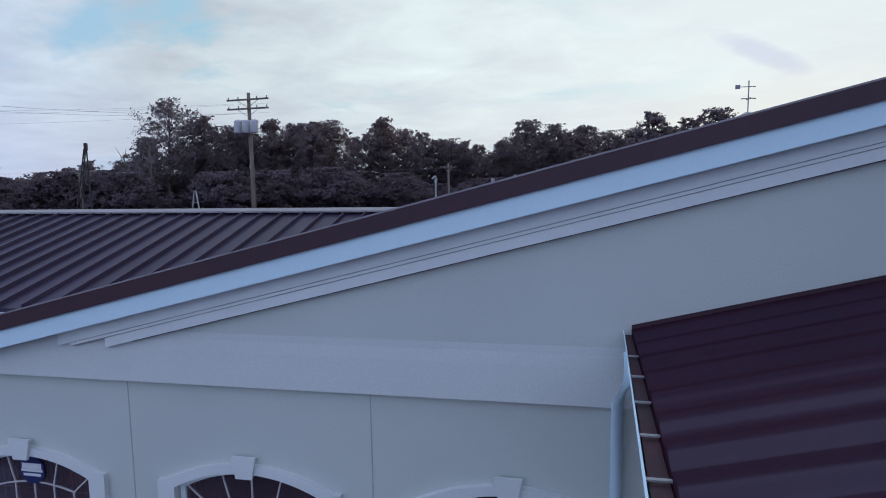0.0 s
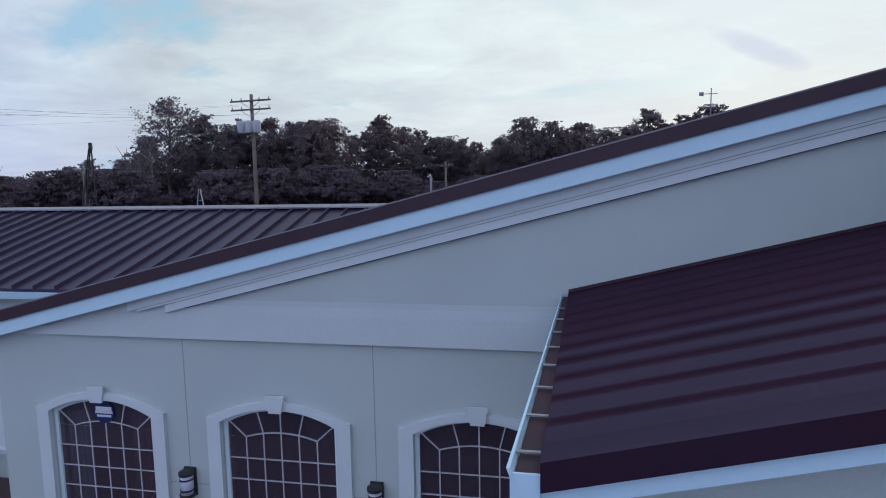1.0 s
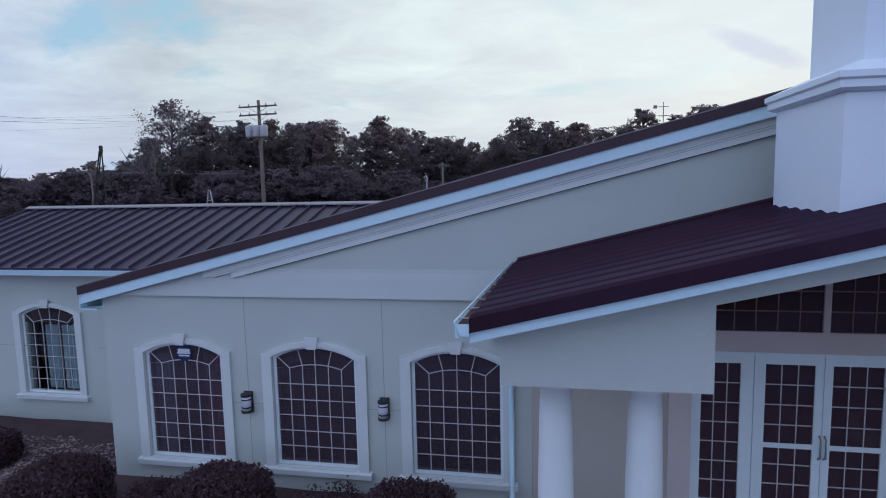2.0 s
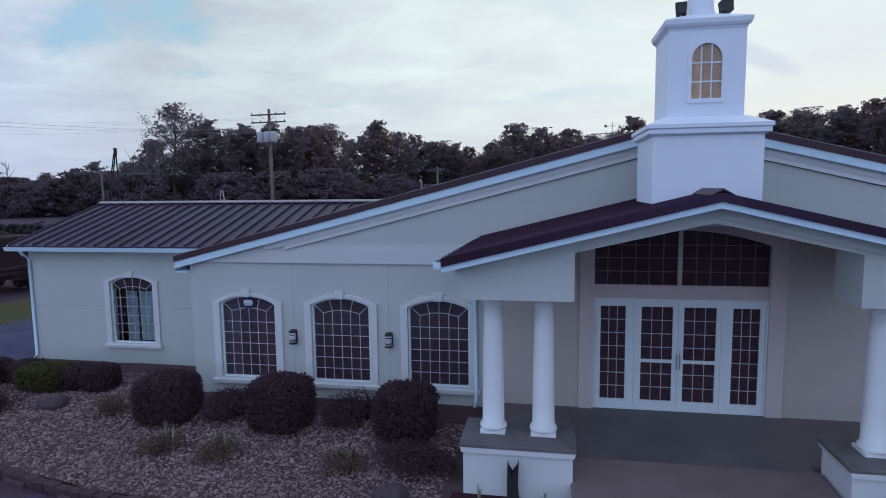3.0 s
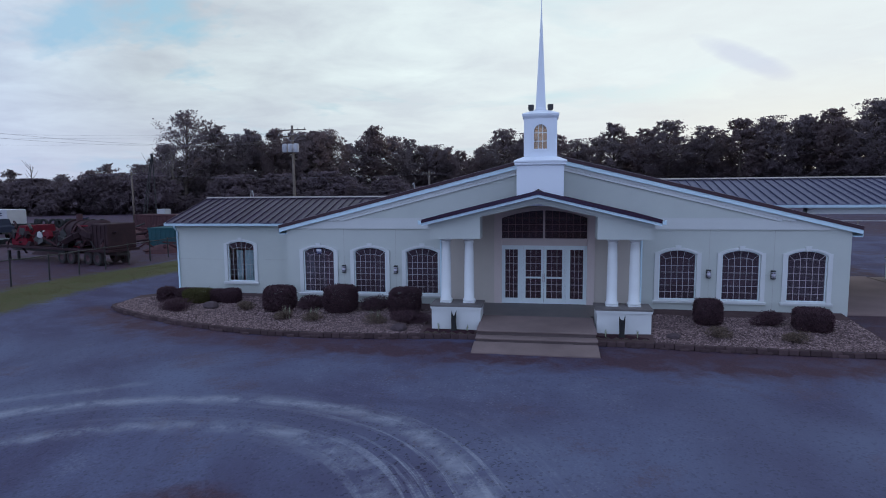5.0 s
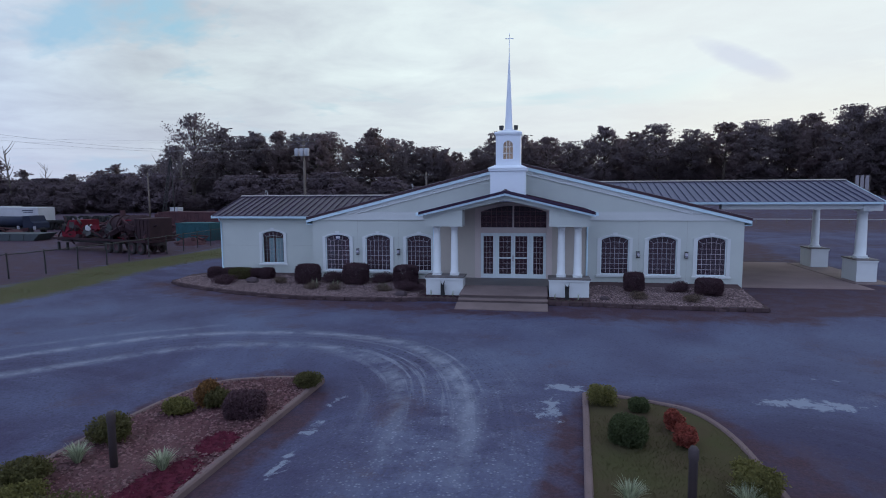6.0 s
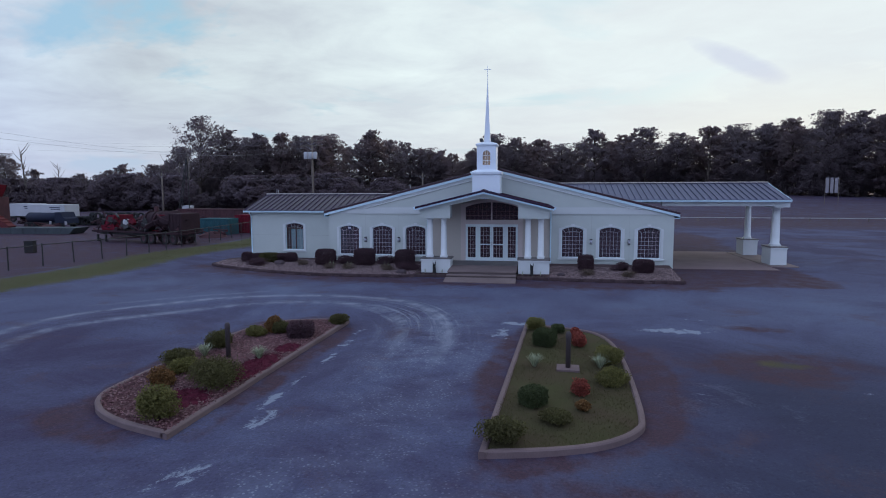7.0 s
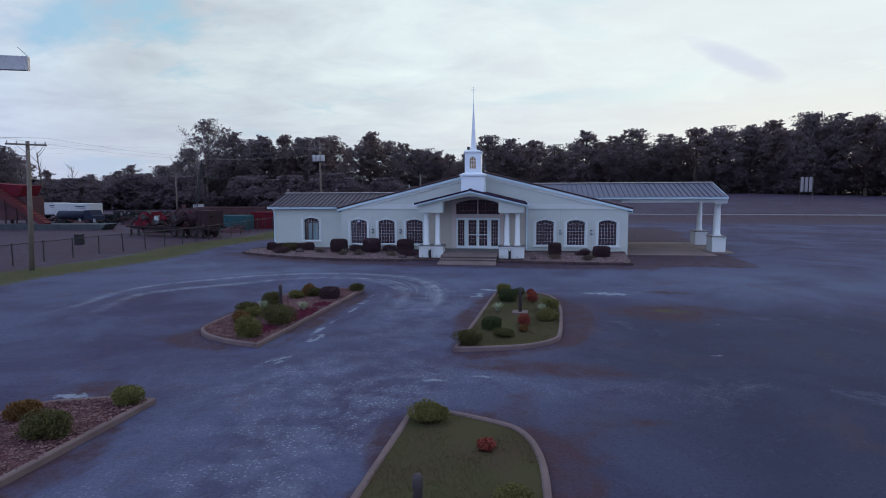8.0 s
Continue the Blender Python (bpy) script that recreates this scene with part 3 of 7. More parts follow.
def build_ground():
    xs, ys = spread(-46, 34, 0.28, 2500, 2500), spread(-50, 24, 0.28, 2500, 2500)
    gx, gy = np.meshgrid(xs, ys)
    px, py = gx.ravel(), gy.ravel()
    nx, ny = len(xs), len(ys)
    i = np.arange(nx * ny).reshape(ny, nx)
    faces = np.stack([i[:-1, :-1], i[:-1, 1:], i[1:, 1:], i[1:, :-1]], -1).reshape(-1, 4)
    rough = np.array([noise.noise(Vector((x * 0.35, y * 0.35, 0))) for x, y in zip(px, py)])
    verts = np.stack([px, py, 0.012 * rough + lie(px, py)], -1)
    me = raw_mesh("ground", verts.tolist(), faces.tolist(), M_GROUND)
    fade = np.where(px < -9, np.clip((py + 25) / 6, 0.0, 1), np.clip((py + 22) / 7, 0.0, 1))
    pale = (0.95 * near_line(px, py, TRACK_OUT, 0.21) + 0.85 * near_line(px, py, TRACK_IN, 0.20)) * fade
    pale += 0.4 * near_line(px, py, [(-10.5, -10.2), (-13.4, -12.2), (-16.5, -15.0)], 0.16) + 0.12 * blob(px, py, -0.2, -14.6, 1.6, 1.6)
    crust = 0.0 * px
    for cx, cy, rx, ry, k in ((8.65, -15.35, 1.8, 0.5, 1.0), (9.7, -13.2, 1.0, 0.22, 0.7), (2.75, -15.15, 0.75, 0.45, 1.0), (2.45, -16.8, 0.5, 1.3, 0.85), (-6.2, -15.95, 1.5, 0.3, 0.95), (-6.6, -32.1, 0.75, 0.4, 0.95), (-3.2, -16.6, 0.4, 0.7, 0.8),
                              (-3.0, -18.4, 0.26, 1.0, 0.85), (-2.8, -20.2, 0.28, 1.3, 0.85), (-2.95, -22.6, 0.26, 1.1, 0.9), (-2.9, -24.3, 0.32, 0.9, 0.95), (-2.45, -25.6, 0.5, 1.2, 0.85), (-2.5, -28.3, 0.9, 0.9, 0.8), (-0.1, -26.6, 1.2, 0.35, 0.5), (2.85, -29.9, 0.5, 0.3, 0.8), (4.4, -29.2, 1.0, 0.25, 0.75),
                              (7.1, -29.8, 0.9, 0.5, 0.5), (9.9, -27.7, 1.1, 0.35, 0.55), (11.2, -25.9, 1.2, 0.3, 0.6), (8.9, -30.3, 0.5, 0.25, 0.7), (8.3, -22.2, 0.7, 0.5, 0.5), (8.1, -18.0, 1.3, 0.3, 0.45), (12.5, -21.4, 1.2, 0.25, 0.55), (-16.0, -24.6, 1.2, 0.5, 0.55), (-12.2, -26.0, 0.8, 0.3, 0.5)):
        crust = np.maximum(crust, k * blob(px, py, cx, cy, rx, ry))
    speck = 0.9 * blob(px, py, 0.3, -19.5, 1.9, 5.0) + 0.8 * blob(px, py, 1.4, -31.5, 2.2, 4.2) + 0.6 * blob(px, py, -1.6, -30.6, 2.4, 2.2) + 0.5 * blob(px, py, 0.0, -37.5, 2.6, 4.5) + 0.35 * blob(px, py, 6.5, -29.3, 4.0, 1.6)
    speck += 0.3 * blob(px, py, -2.0, -8.6, 5.0, 2.2)
    speck += 0.09 * np.clip(1 - np.abs(px) / 12, 0, 1) * np.clip(-(py + 12) / 4, 0, 1)
    soil = np.zeros_like(px)
    for cx, cy in ((-5.87, -20.87), (4.72, -21.33), (-5.74, -37.46), (4.68, -37.60)):
        d = np.sqrt((np.abs(px - cx) / 2.3) ** 2.6 + (np.abs(py - cy) / 5.9) ** 2.6) - 1
        soil += 0.66 * np.exp(-(np.maximum(d + 0.40 * rough, 0) / 0.15) ** 2)
    soil += 0.8 * near_line(px, py + 0.5 * rough, [(-19.5, -1.4), (-15, -3.9), (-8, -5.2), (-2.3, -5.6), (2.2, -5.6), (11.5, -4.9)], 1.2) * 0.6 + 0.36 * near_line(px, py + 0.7 * rough, [(-19.5, -2.4), (-15, -5.0), (-8, -6.4), (2.2, -6.6), (12.5, -5.6)], 2.2)
    soil += (1.05 + 0.9 * rough) * blob(px, py, 11.2, -19.4, 2.9, 1.9) + 0.5 * blob(px, py, 11.0, -14.4, 2.0, 0.6) + 0.25 * blob(px, py, 19.5, -1, 1.6, 4) + 0.5 * blob(px, py, 6.5, -28.5, 3.5, 0.8)
    soil += 0.4 * near_line(px, py + 0.4 * rough, [(2.0, -5.1), (6.0, -5.2), (11.5, -5.1)], 0.9)
    soil += 0.7 * near_line(px, py, [(1.9, -4.35), (5.5, -4.3), (11.4, -4.3)], 0.55) + 0.6 * near_line(px, py, [(-5.0, -4.9), (-2.1, -4.7)], 0.5)
    soil += 0.5 * blob(px, py, 7.4, -22.5, 1.1, 3.6) + 0.5 * blob(px, py, 5.0, -27.9, 3.2, 0.9) + 0.55 * blob(px, py, 6.8, -33.4, 1.0, 2.6) + 0.4 * blob(px, py, -8.0, -26, 1.4, 1.4) + 0.15 * blob(px, py, 2.45, -22, 0.4, 3.5) + 0.6 * near_line(px, py, [(-3.45, -16.5), (-3.45, -26.6)], 0.38)
    soil += (0.6 + 0.6 * rough) * blob(px, py, 8.45, -31.8, 0.8, 0.35) + 0.45 * blob(px, py, 12.0, -14.6, 1.2, 0.4)
    soil += 0.9 * np.clip(1.6 - np.hypot(np.maximum(np.abs(px - 14.9) - 3.1, 0), np.maximum(np.abs(py - 3.6) - 6.9, 0)), 0, 1)
    soil += 0.75 * np.clip(1 - np.maximum(np.abs(px - 13.5) - 5, np.abs(py - 22) - 12) / 2, 0, 1)
    soil += np.where((px < -28.4) & (px > -41), 0.8, 0) + np.where(px < -41, 0.75, 0) * (py < 40) * (py > -60)
    soil += 0.8 * np.exp(-((py - 50) / 9) ** 2) * (px > 8) + 0.5 * np.exp(-((py - 27) / 4) ** 2) * (px > 8)
    soil += np.where((py > 62) & (px > 4), 0.6, 0) + np.where((py > 30) & (px < 8), 0.7, 0) + np.where(py < -70, 0.4, 0)
    grass = np.clip(1 - np.abs(px + 26.2 + 0.6 * np.sin(py * 0.3)) / 3.7, 0, 1) ** 0.6 * (py < 34) * (py > -60)
    grass = grass + 0.62 * blob(px, py, 11.0, -19.2, 1.4, 0.7) + np.where((py > 62) & (px > 4), 0.22, 0) + np.where((py > 150) & (px < 4), 0.6, 0) + np.where(px > 70, 0.1, 0)
    across, along = lane_coords(px, py)
    width = np.interp(px, [-14, -5, -1], [0.8, 1.1, 2.1])
    lane = np.exp(-(across / width) ** 4) * np.clip(0.17 * fade + 0.75 * blob(px, py, -0.9, -14.2, 3.4, 3.6), 0, 1)
    for name, values in (("across", across), ("along", along)):
        a = me.attributes.new(name, "FLOAT", "POINT")
        a.data.foreach_set("value", values.astype(np.float32))
    # near right of the lot, where the colour is darkened
    dimmed = np.clip((px - 4 + 2 * rough) / 6, 0, 1) * np.clip((-15 - py + 2 * rough) / 7, 0, 1) * np.clip((26 - px) / 8, 0, 1)
    paler = 0.55 * np.exp(-((py + 10.0) / 5.0) ** 2) * np.clip((px + 26) / 8, 0, 1) * np.clip((46 - px) / 10, 0, 1) * np.clip(0.75 + 0.8 * rough, 0.2, 1.2)
    for name, values in (("paler", paler), ("dimmed", dimmed), ("lane", lane), ("speck", speck), ("crust", crust), ("pale", pale), ("soil", soil), ("grass", grass)):
        a = me.attributes.new(name, "FLOAT", "POINT")
        a.data.foreach_set("value", np.clip(values, 0, 1).astype(np.float32))
    tagged(new("ground", me), "blue-grey gravel lot with pale tyre tracks and brown soil patches", "ground", kind="structure")


build_ground()

# ---- church: plan ----
XL, XR, RIDGE = -10.90, 11.36, 0.22
SLOPE, TOP = 0.25, 6.60


def roof_z(x):
    return TOP - SLOPE * abs(x - RIDGE)


church = thing("church", "cream stucco church with brown standing seam metal roof and arched windows", "church")


def arch(cx, w, z0, zs, rise, n=14):
    """Outline of an opening with a flat segmental arch, from the lower left round."""
    r = (w * w / 4 + rise * rise) / (2 * rise)
    a = math.asin(w / 2 / r)
    top = [(cx + r * math.sin(a - 2 * a * i / n), zs + rise - r + r * math.cos(a - 2 * a * i / n)) for i in range(n + 1)]
    return [(cx - w / 2, z0), (cx + w / 2, z0), *top]


W_W, W_Z0, W_ZS, W_RISE = 1.40, 0.86, 2.66, 0.18
LEFT_WINDOWS = [-9.47, -7.19, -4.92]
RIGHT_WINDOWS = [5.24, 7.55, 9.88]

# front wall, with the stretch under the porch left open
bm = B()
outer = [(XL, 0.1), (-3.8, 0.1), (-3.8, 3.9), (0, 4.8), (3.8, 3.9), (3.8, 0.1), (XR, 0.1), (XR, roof_z(XR) - 0.1), (RIDGE, TOP - 0.1), (XL, roof_z(XL) - 0.1)]
sheet_with_holes(bm, outer, [arch(c, W_W, W_Z0, W_ZS, W_RISE) for c in LEFT_WINDOWS + RIGHT_WINDOWS], 0.0, 0.25)
part("front_wall", bm, M_STUCCO, church)
# entrance wall under the porch
bm = B()
sheet_with_holes(bm, [(-3.797, 0.1), (-1.78, 0.1), (-1.78, 4.2), (0.1, 4.55), (1.98, 4.2), (1.98, 0.1), (3.797, 0.1), (3.797, 3.897), (0, 4.797), (-3.797, 3.897)], [], 0.004, 0.25)
part("entrance_wall", bm, M_WARMSHADE, church, "stucco wall behind the entrance porch, porch shade in its tan")
LENGTH = 32.0
for x0, x1 in ((XL, XL + 0.25), (XR - 0.25, XR)):
    bm = B()
    box(bm, x0, x1, 0.25, LENGTH, 0.1, roof_z(XL) - 0.12)
    part("side_wall", bm, M_STUCCO, church)
bm = B()
prism(bm, [(XL, 0.1), (XR, 0.1), (XR, roof_z(XR) - 0.1), (RIDGE, TOP - 0.1), (XL, roof_z(XL) - 0.1)], "y", LENGTH, LENGTH + 0.25)
part("back_wall", bm, M_STUCCO, church)
bm = B()
box(bm, XL + 0.25, XR - 0.25, 0.26, LENGTH, 0.36, 0.44)
part("inner_floor", bm, M_INFLOOR, church)
bm = B()
box(bm, XL + 0.25, XR - 0.25, 6.5, 6.65, 0.44, 3.6)
part("inner_wall", bm, M_INSIDE, church)
bm = B()
box(bm, XL + 0.25, -4.0, 0.26, 6.5, 3.6, 3.68)
box(bm, 4.0, XR - 0.25, 0.26, 6.5, 3.6, 3.68)
box(bm, -4.0, 4.0, 0.26, 6.5, 4.6, 4.68)
part("inner_ceiling", bm, M_WARMSHADE, church)
for s, x in ((-1, -4.0), (1, 4.0)):
    bm = B()
    box(bm, min(x, x - s * 0.12), max(x, x - s * 0.12), 0.26, 6.5, 0.44, 4.6)
    part("inner_partition", bm, M_INSIDE, church)

# stucco mouldings of the gable: a raised band over the windows and raking friezes with two grooves
BAND0, BAND1 = 3.622, 3.93
for side in (-1, 1):
    xe = XL if side < 0 else XR
    bm = B()
    x_in = -3.9 if side < 0 else 3.9
    prof = [(0.0, BAND0), (-0.058, BAND0), (-0.046, BAND0 + 0.10), (-0.022, BAND1 - 0.02), (-0.005, BAND1 + 0.08), (0.0, BAND1 + 0.14)]
    rows_ = []
    for k in range(25):
        x = xe + (x_in - xe) * k / 24
        lid = roof_z(x) - 0.27
        rows_.append([bm.verts.new((x, y, min(z, max(lid, BAND0 + 0.004 * i)))) for i, (y, z) in enumerate(prof)])
    for p, q in zip(rows_, rows_[1:]):
        for i in range(len(prof)):
            j = (i + 1) % len(prof)
            bm.faces.new((p[i], p[j], q[j], q[i]))
    bm.faces.new(rows_[0])
    bm.faces.new(rows_[-1][::-1])
    part("stucco_band", bm, M_BAND, church)

    def rake_strip(bm, lo, hi, y0, y1, x_from, x_to):
        prism(bm, [(x_from, roof_z(x_from) + lo), (x_to, roof_z(x_to) + lo), (x_to, roof_z(x_to) + hi), (x_from, roof_z(x_from) + hi)], "y", y0, y1)

    x_far = xe
    # lowest strip: the frieze's shadow line drawn in dark; grooves darkened too
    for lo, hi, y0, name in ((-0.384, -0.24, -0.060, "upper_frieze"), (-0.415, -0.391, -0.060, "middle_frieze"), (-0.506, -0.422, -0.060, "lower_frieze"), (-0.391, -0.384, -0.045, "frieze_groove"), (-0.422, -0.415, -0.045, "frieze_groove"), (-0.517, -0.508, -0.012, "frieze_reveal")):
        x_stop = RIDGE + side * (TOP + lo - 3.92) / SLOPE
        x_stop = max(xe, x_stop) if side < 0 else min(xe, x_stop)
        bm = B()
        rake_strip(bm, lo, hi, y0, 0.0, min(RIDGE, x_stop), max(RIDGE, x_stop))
        part(name, bm, {"frieze_groove": M_JOINT, "frieze_reveal": M_SHADOWLINE}.get(name, M_TRIM), church)
    # soffit, white fascia and brown rake flashing
    x_tip = xe + side * 0.30
    bm = B()
    rake_strip(bm, -0.262, -0.242, -0.125, 0.0, min(RIDGE, x_tip), max(RIDGE, x_tip))
    part("rake_soffit", bm, M_FASCIA, church)
    bm = B()
    rake_strip(bm, -0.273, -0.10, -0.155, -0.125, min(RIDGE, x_tip), max(RIDGE, x_tip))
    part("rake_fascia", bm, M_FASCIA, church, "white painted metal fascia")
    bm = B()
    rake_strip(bm, -0.113, 0.022, -0.18, -0.157, min(RIDGE, x_tip), max(RIDGE, x_tip))
    rake_strip(bm, 0.006, 0.022, -0.157, -0.02, min(RIDGE, x_tip), max(RIDGE, x_tip))
    part("rake_flashing", bm, M_RAKE, church, "dark brown metal rake flashing")
    # pale strip stands for the bright highlight along the roof edge
    bm = B()
    rake_strip(bm, 0.023, 0.036, -0.182, -0.12, min(RIDGE, x_tip), max(RIDGE, x_tip))
    part("rake_edge", bm, M_RIDGE, church, "pale strip for the highlight along the roof edge")
    # boxed eave return and eave fascia running back
    bm = B()
    box(bm, min(xe, x_tip), max(xe, x_tip), -0.125, 0.0, roof_z(x_tip) - 0.37, roof_z(x_tip) - 0.345)
    box(bm, min(x_tip, x_tip - side * 0.02), max(x_tip, x_tip - side * 0.02), -0.155, LENGTH, roof_z(x_tip) - 0.34, roof_z(x_tip) - 0.05)
    box(bm, min(xe, x_tip), max(xe, x_tip), 0.0, LENGTH, roof_z(x_tip) - 0.36, roof_z(x_tip) - 0.335)
    part("eave_box", bm, M_FASCIA, church)
    # thin control joints in the stucco
    lo_w = LEFT_WINDOWS if side < 0 else RIGHT_WINDOWS
    for k in (0, 1):
        xj = (lo_w[k] + lo_w[k + 1]) / 2
        bm = B()
        box(bm, xj - 0.005, xj + 0.005, -0.003, 0.0, 0.45, BAND0)
        part("control_joint", bm, M_JOINT, church)
        bm = B()
        box(bm, xj - 0.30, xj + 0.30, -0.0025, 0.0, 1.86, 1.868)
        part("control_joint", bm, M_JOINT, church)

# main roof: a deck and standing seam panels running up each slope
roof = None
for side in (-1, 1):
    xe = (XL - 0.3) if side < 0 else (XR + 0.3)
    bm = B()
    prism(bm, [(xe, roof_z(xe) - 0.10), (RIDGE, TOP - 0.10), (RIDGE, TOP - 0.03), (xe, roof_z(xe) - 0.03)], "y", -0.125, LENGTH + 0.25)
    roof = part("roof", bm, M_ROOF, church, "brown standing seam metal roof")
    run = abs(xe - RIDGE)
    bm = B()
    v = lambda u, y, h: (RIDGE + side * u, y, TOP - SLOPE * u + h - 0.03)
    prof = [(0.0, 0.004), (0.008, 0.062), (0.040, 0.062), (0.050, 0.006), (0.405, 0.006), (0.405, 0.004)]
    a = [bm.verts.new(v(0.0, y, h)) for y, h in prof]
    b = [bm.verts.new(v(run, y, h)) for y, h in prof]
    for i in range(len(prof)):
        j = (i + 1) % len(prof)
        bm.faces.new((a[i], a[j], b[j], b[i]))
    bm.faces.new(a)
    bm.faces.new(b[::-1])
    me = mesh_of("roof_panel", bm, M_ROOF)
    for k in range(int((LENGTH + 0.4) / 0.406)):
        part("roof_panel", me, M_ROOF, roof, at=pose(0, -0.08 + 0.406 * k, 0))
bm = B()
prism(bm, [(RIDGE - 0.22, TOP - 0.04), (RIDGE, TOP + 0.045), (RIDGE + 0.22, TOP - 0.04), (RIDGE, TOP + 0.015)], "y", -0.17, LENGTH + 0.25)
part("ridge_cap", bm, M_RAKE, church)


# ---- arched window, built once ----
def arched_window(parent, cx, y, label, glass=M_GLASS):
    """Window at x = 0 in its own frame; the mesh of the frame carries panes, muntins, surround, keystone and sill."""
    w, z0, zs, rise = W_W, W_Z0, W_ZS, W_RISE
    bm = B()
    o, i = arch(0, w - 0.004, z0 + 0.002, zs, rise - 0.002), arch(0, w - 0.10, z0 + 0.05, zs - 0.03, rise - 0.015)
    sheet_with_holes(bm, o, [i], 0.03, 0.11)
    win = part("window", bm, M_FRAME, parent, label, at=pose(cx, y, 0))
    # muntins: 6 columns, rows of 0.27, an inner arch and spokes
    gw = w - 0.10
    x0, cw = -gw / 2, gw / 6
    zb = z0 + 0.05
    z_in = zs - 0.20
    rows = 6
    rh = (z_in - zb) / rows
    t = 0.0068

    def zin(x):
        return z_in + 0.07 * (1 - (x / (gw / 2 - cw)) ** 2) if abs(x) < gw / 2 - cw + 1e-6 else z_in

    def zout(x):
        r = (w * w / 4 + rise * rise) / (2 * rise)
        return zs + rise - r + math.sqrt(r * r - x * x) - 0.03

    bm = B()
    for k in range(1, 6):
        x = x0 + k * cw
        box(bm, x - t, x + t, 0.044, 0.066, zb, zin(x))
    for k in range(1, rows):
        box(bm, x0, x0 + gw, 0.046, 0.064, zb + k * rh - t, zb + k * rh + t)

    def bar(a, b):
        d = Vector((b[0] - a[0], b[1] - a[1])).normalized()
        n = Vector((-d.y, d.x)) * t
        prism(bm, [(a[0] - n.x, a[1] - n.y), (b[0] - n.x, b[1] - n.y), (b[0] + n.x, b[1] + n.y), (a[0] + n.x, a[1] + n.y)], "y", 0.043, 0.067)
    xi = gw / 2 - cw
    pts = [(-xi + 2 * xi * k / 8, zin(-xi + 2 * xi * k / 8)) for k in range(9)]
    for a, b in zip(pts, pts[1:]):
        bar(a, b)
    for f in (-1, -0.5, 0, 0.5, 1):
        xa = f * xi
        xb = f * (gw / 2 if abs(f) == 1 else xi * 1.32)
        bar((xa, zin(xa)), (xb, zout(xb)))
    part("muntins", bm, M_MUNTIN, win)
    # panes
    bm = B()
    box(bm, 0.003, cw - 0.003, 0.052, 0.058, 0.003, rh - 0.003)
    pane = mesh_of("pane", bm, glass)
    for c in range(6):
        for k in range(rows):
            p = part("pane", pane, glass, win, at=pose(x0 + c * cw, 0, zb + k * rh))
            p.visible_shadow = False
    bm = B()
    n = 24
    for k in range(n):
        xa, xb = x0 + gw * k / n, x0 + gw * (k + 1) / n
        prism(bm, [(xa, z_in + 0.002), (xb, z_in + 0.002), (xb, zout(xb)), (xa, zout(xa))], "y", 0.052, 0.058)
    bmesh.ops.remove_doubles(bm, verts=bm.verts, dist=0.0005)
    p = part("fan_pane", bm, M_GLASS, win)
    p.visible_shadow = False
    # surround: legs with shouldered corners and an arched head
    bm = B()
    s = 0.165
    out = [(-w / 2 - s, z0 - 0.02), (w / 2 + s, z0 - 0.02), (w / 2 + s, zs + 0.06)]
    r = ((w / 2 + 0.10) ** 2 + (rise + 0.02) ** 2) / (2 * (rise + 0.02))
    out += [(x, zs + 0.06 + rise + 0.02 - r + math.sqrt(max(r * r - x * x, 0))) for x in [(w / 2 + 0.10) * (1 - k / 8) for k in range(17)]]
    out += [(-w / 2 - s, zs + 0.06)]
    sheet_with_holes(bm, out, [[(x, z) for x, z in arch(0, w, z0, zs, rise)]], -0.055, 0.0)
    part("surround", bm, M_TRIM, win, "white stucco window surround")
    bm = B()
    prism(bm, [(-0.075, zs + rise - 0.03), (0.075, zs + rise - 0.03), (0.115, zs + rise + 0.165), (-0.115, zs + rise + 0.165)], "y", -0.085, -0.056)
    part("keystone", bm, M_TRIM, win)
    bm = B()
    prism(bm, [(0.0, z0 - 0.12), (-0.10, z0 - 0.12), (-0.11, z0 - 0.035), (-0.09, z0 - 0.022), (0.0, z0 - 0.015)], "x", -w / 2 - s - 0.05, w / 2 + s + 0.05)
    part("window_sill", bm, M_TRIM, win)
    return win


first_window = arched_window(church, LEFT_WINDOWS[0], 0.0, "arched window with pale muntins and white surround")
for c in LEFT_WINDOWS[1:] + RIGHT_WINDOWS:
    copy_thing(first_window, pose(c, 0, 0))
# security sticker in one window: plain bars stand for its small print
bm = B()
n8 = [(0.135 * math.cos(math.pi / 8 + k * math.pi / 4), 0.135 * math.sin(math.pi / 8 + k * math.pi / 4)) for k in range(8)]
prism(bm, n8, "y", -0.003, 0.003)
sticker = solid("window_sticker", bm, M_NAVY, "navy octagonal sticker with white bands on window glass", "sticker", at=pose(-9.47, 0.036, 2.655) @ Matrix.Diagonal((1.08, 1, 1.08, 1)))
for z, h, w in ((0.035, 0.026, 0.10), (-0.045, 0.012, 0.09), (-0.005, 0.012, 0.11)):
    bm = B()
    box(bm, -w, w, -0.0055, -0.0035, z - h, z + h)
    part("sticker_band", bm, M_STWHITE, sticker)

# ---- left wing ----
WX0, WX1, WY, WYB = -17.80, XL, 2.42, 9.4
WE, WR = 3.73, 4.84
W_RY = (WY + WYB) / 2
W_EY = WY - 0.34
WS = (WR - WE) / (W_RY - W_EY)
bm = B()
sheet_with_holes(bm, [(WX0, 0.0), (WX1, 0.0), (WX1, WE - 0.02), (WX0, WE - 0.02)], [arch(-14.42, W_W, W_Z0, W_ZS, W_RISE)], WY, WY + 0.25)
part("wing_wall", bm, M_STUCCO, church)
bm = B()
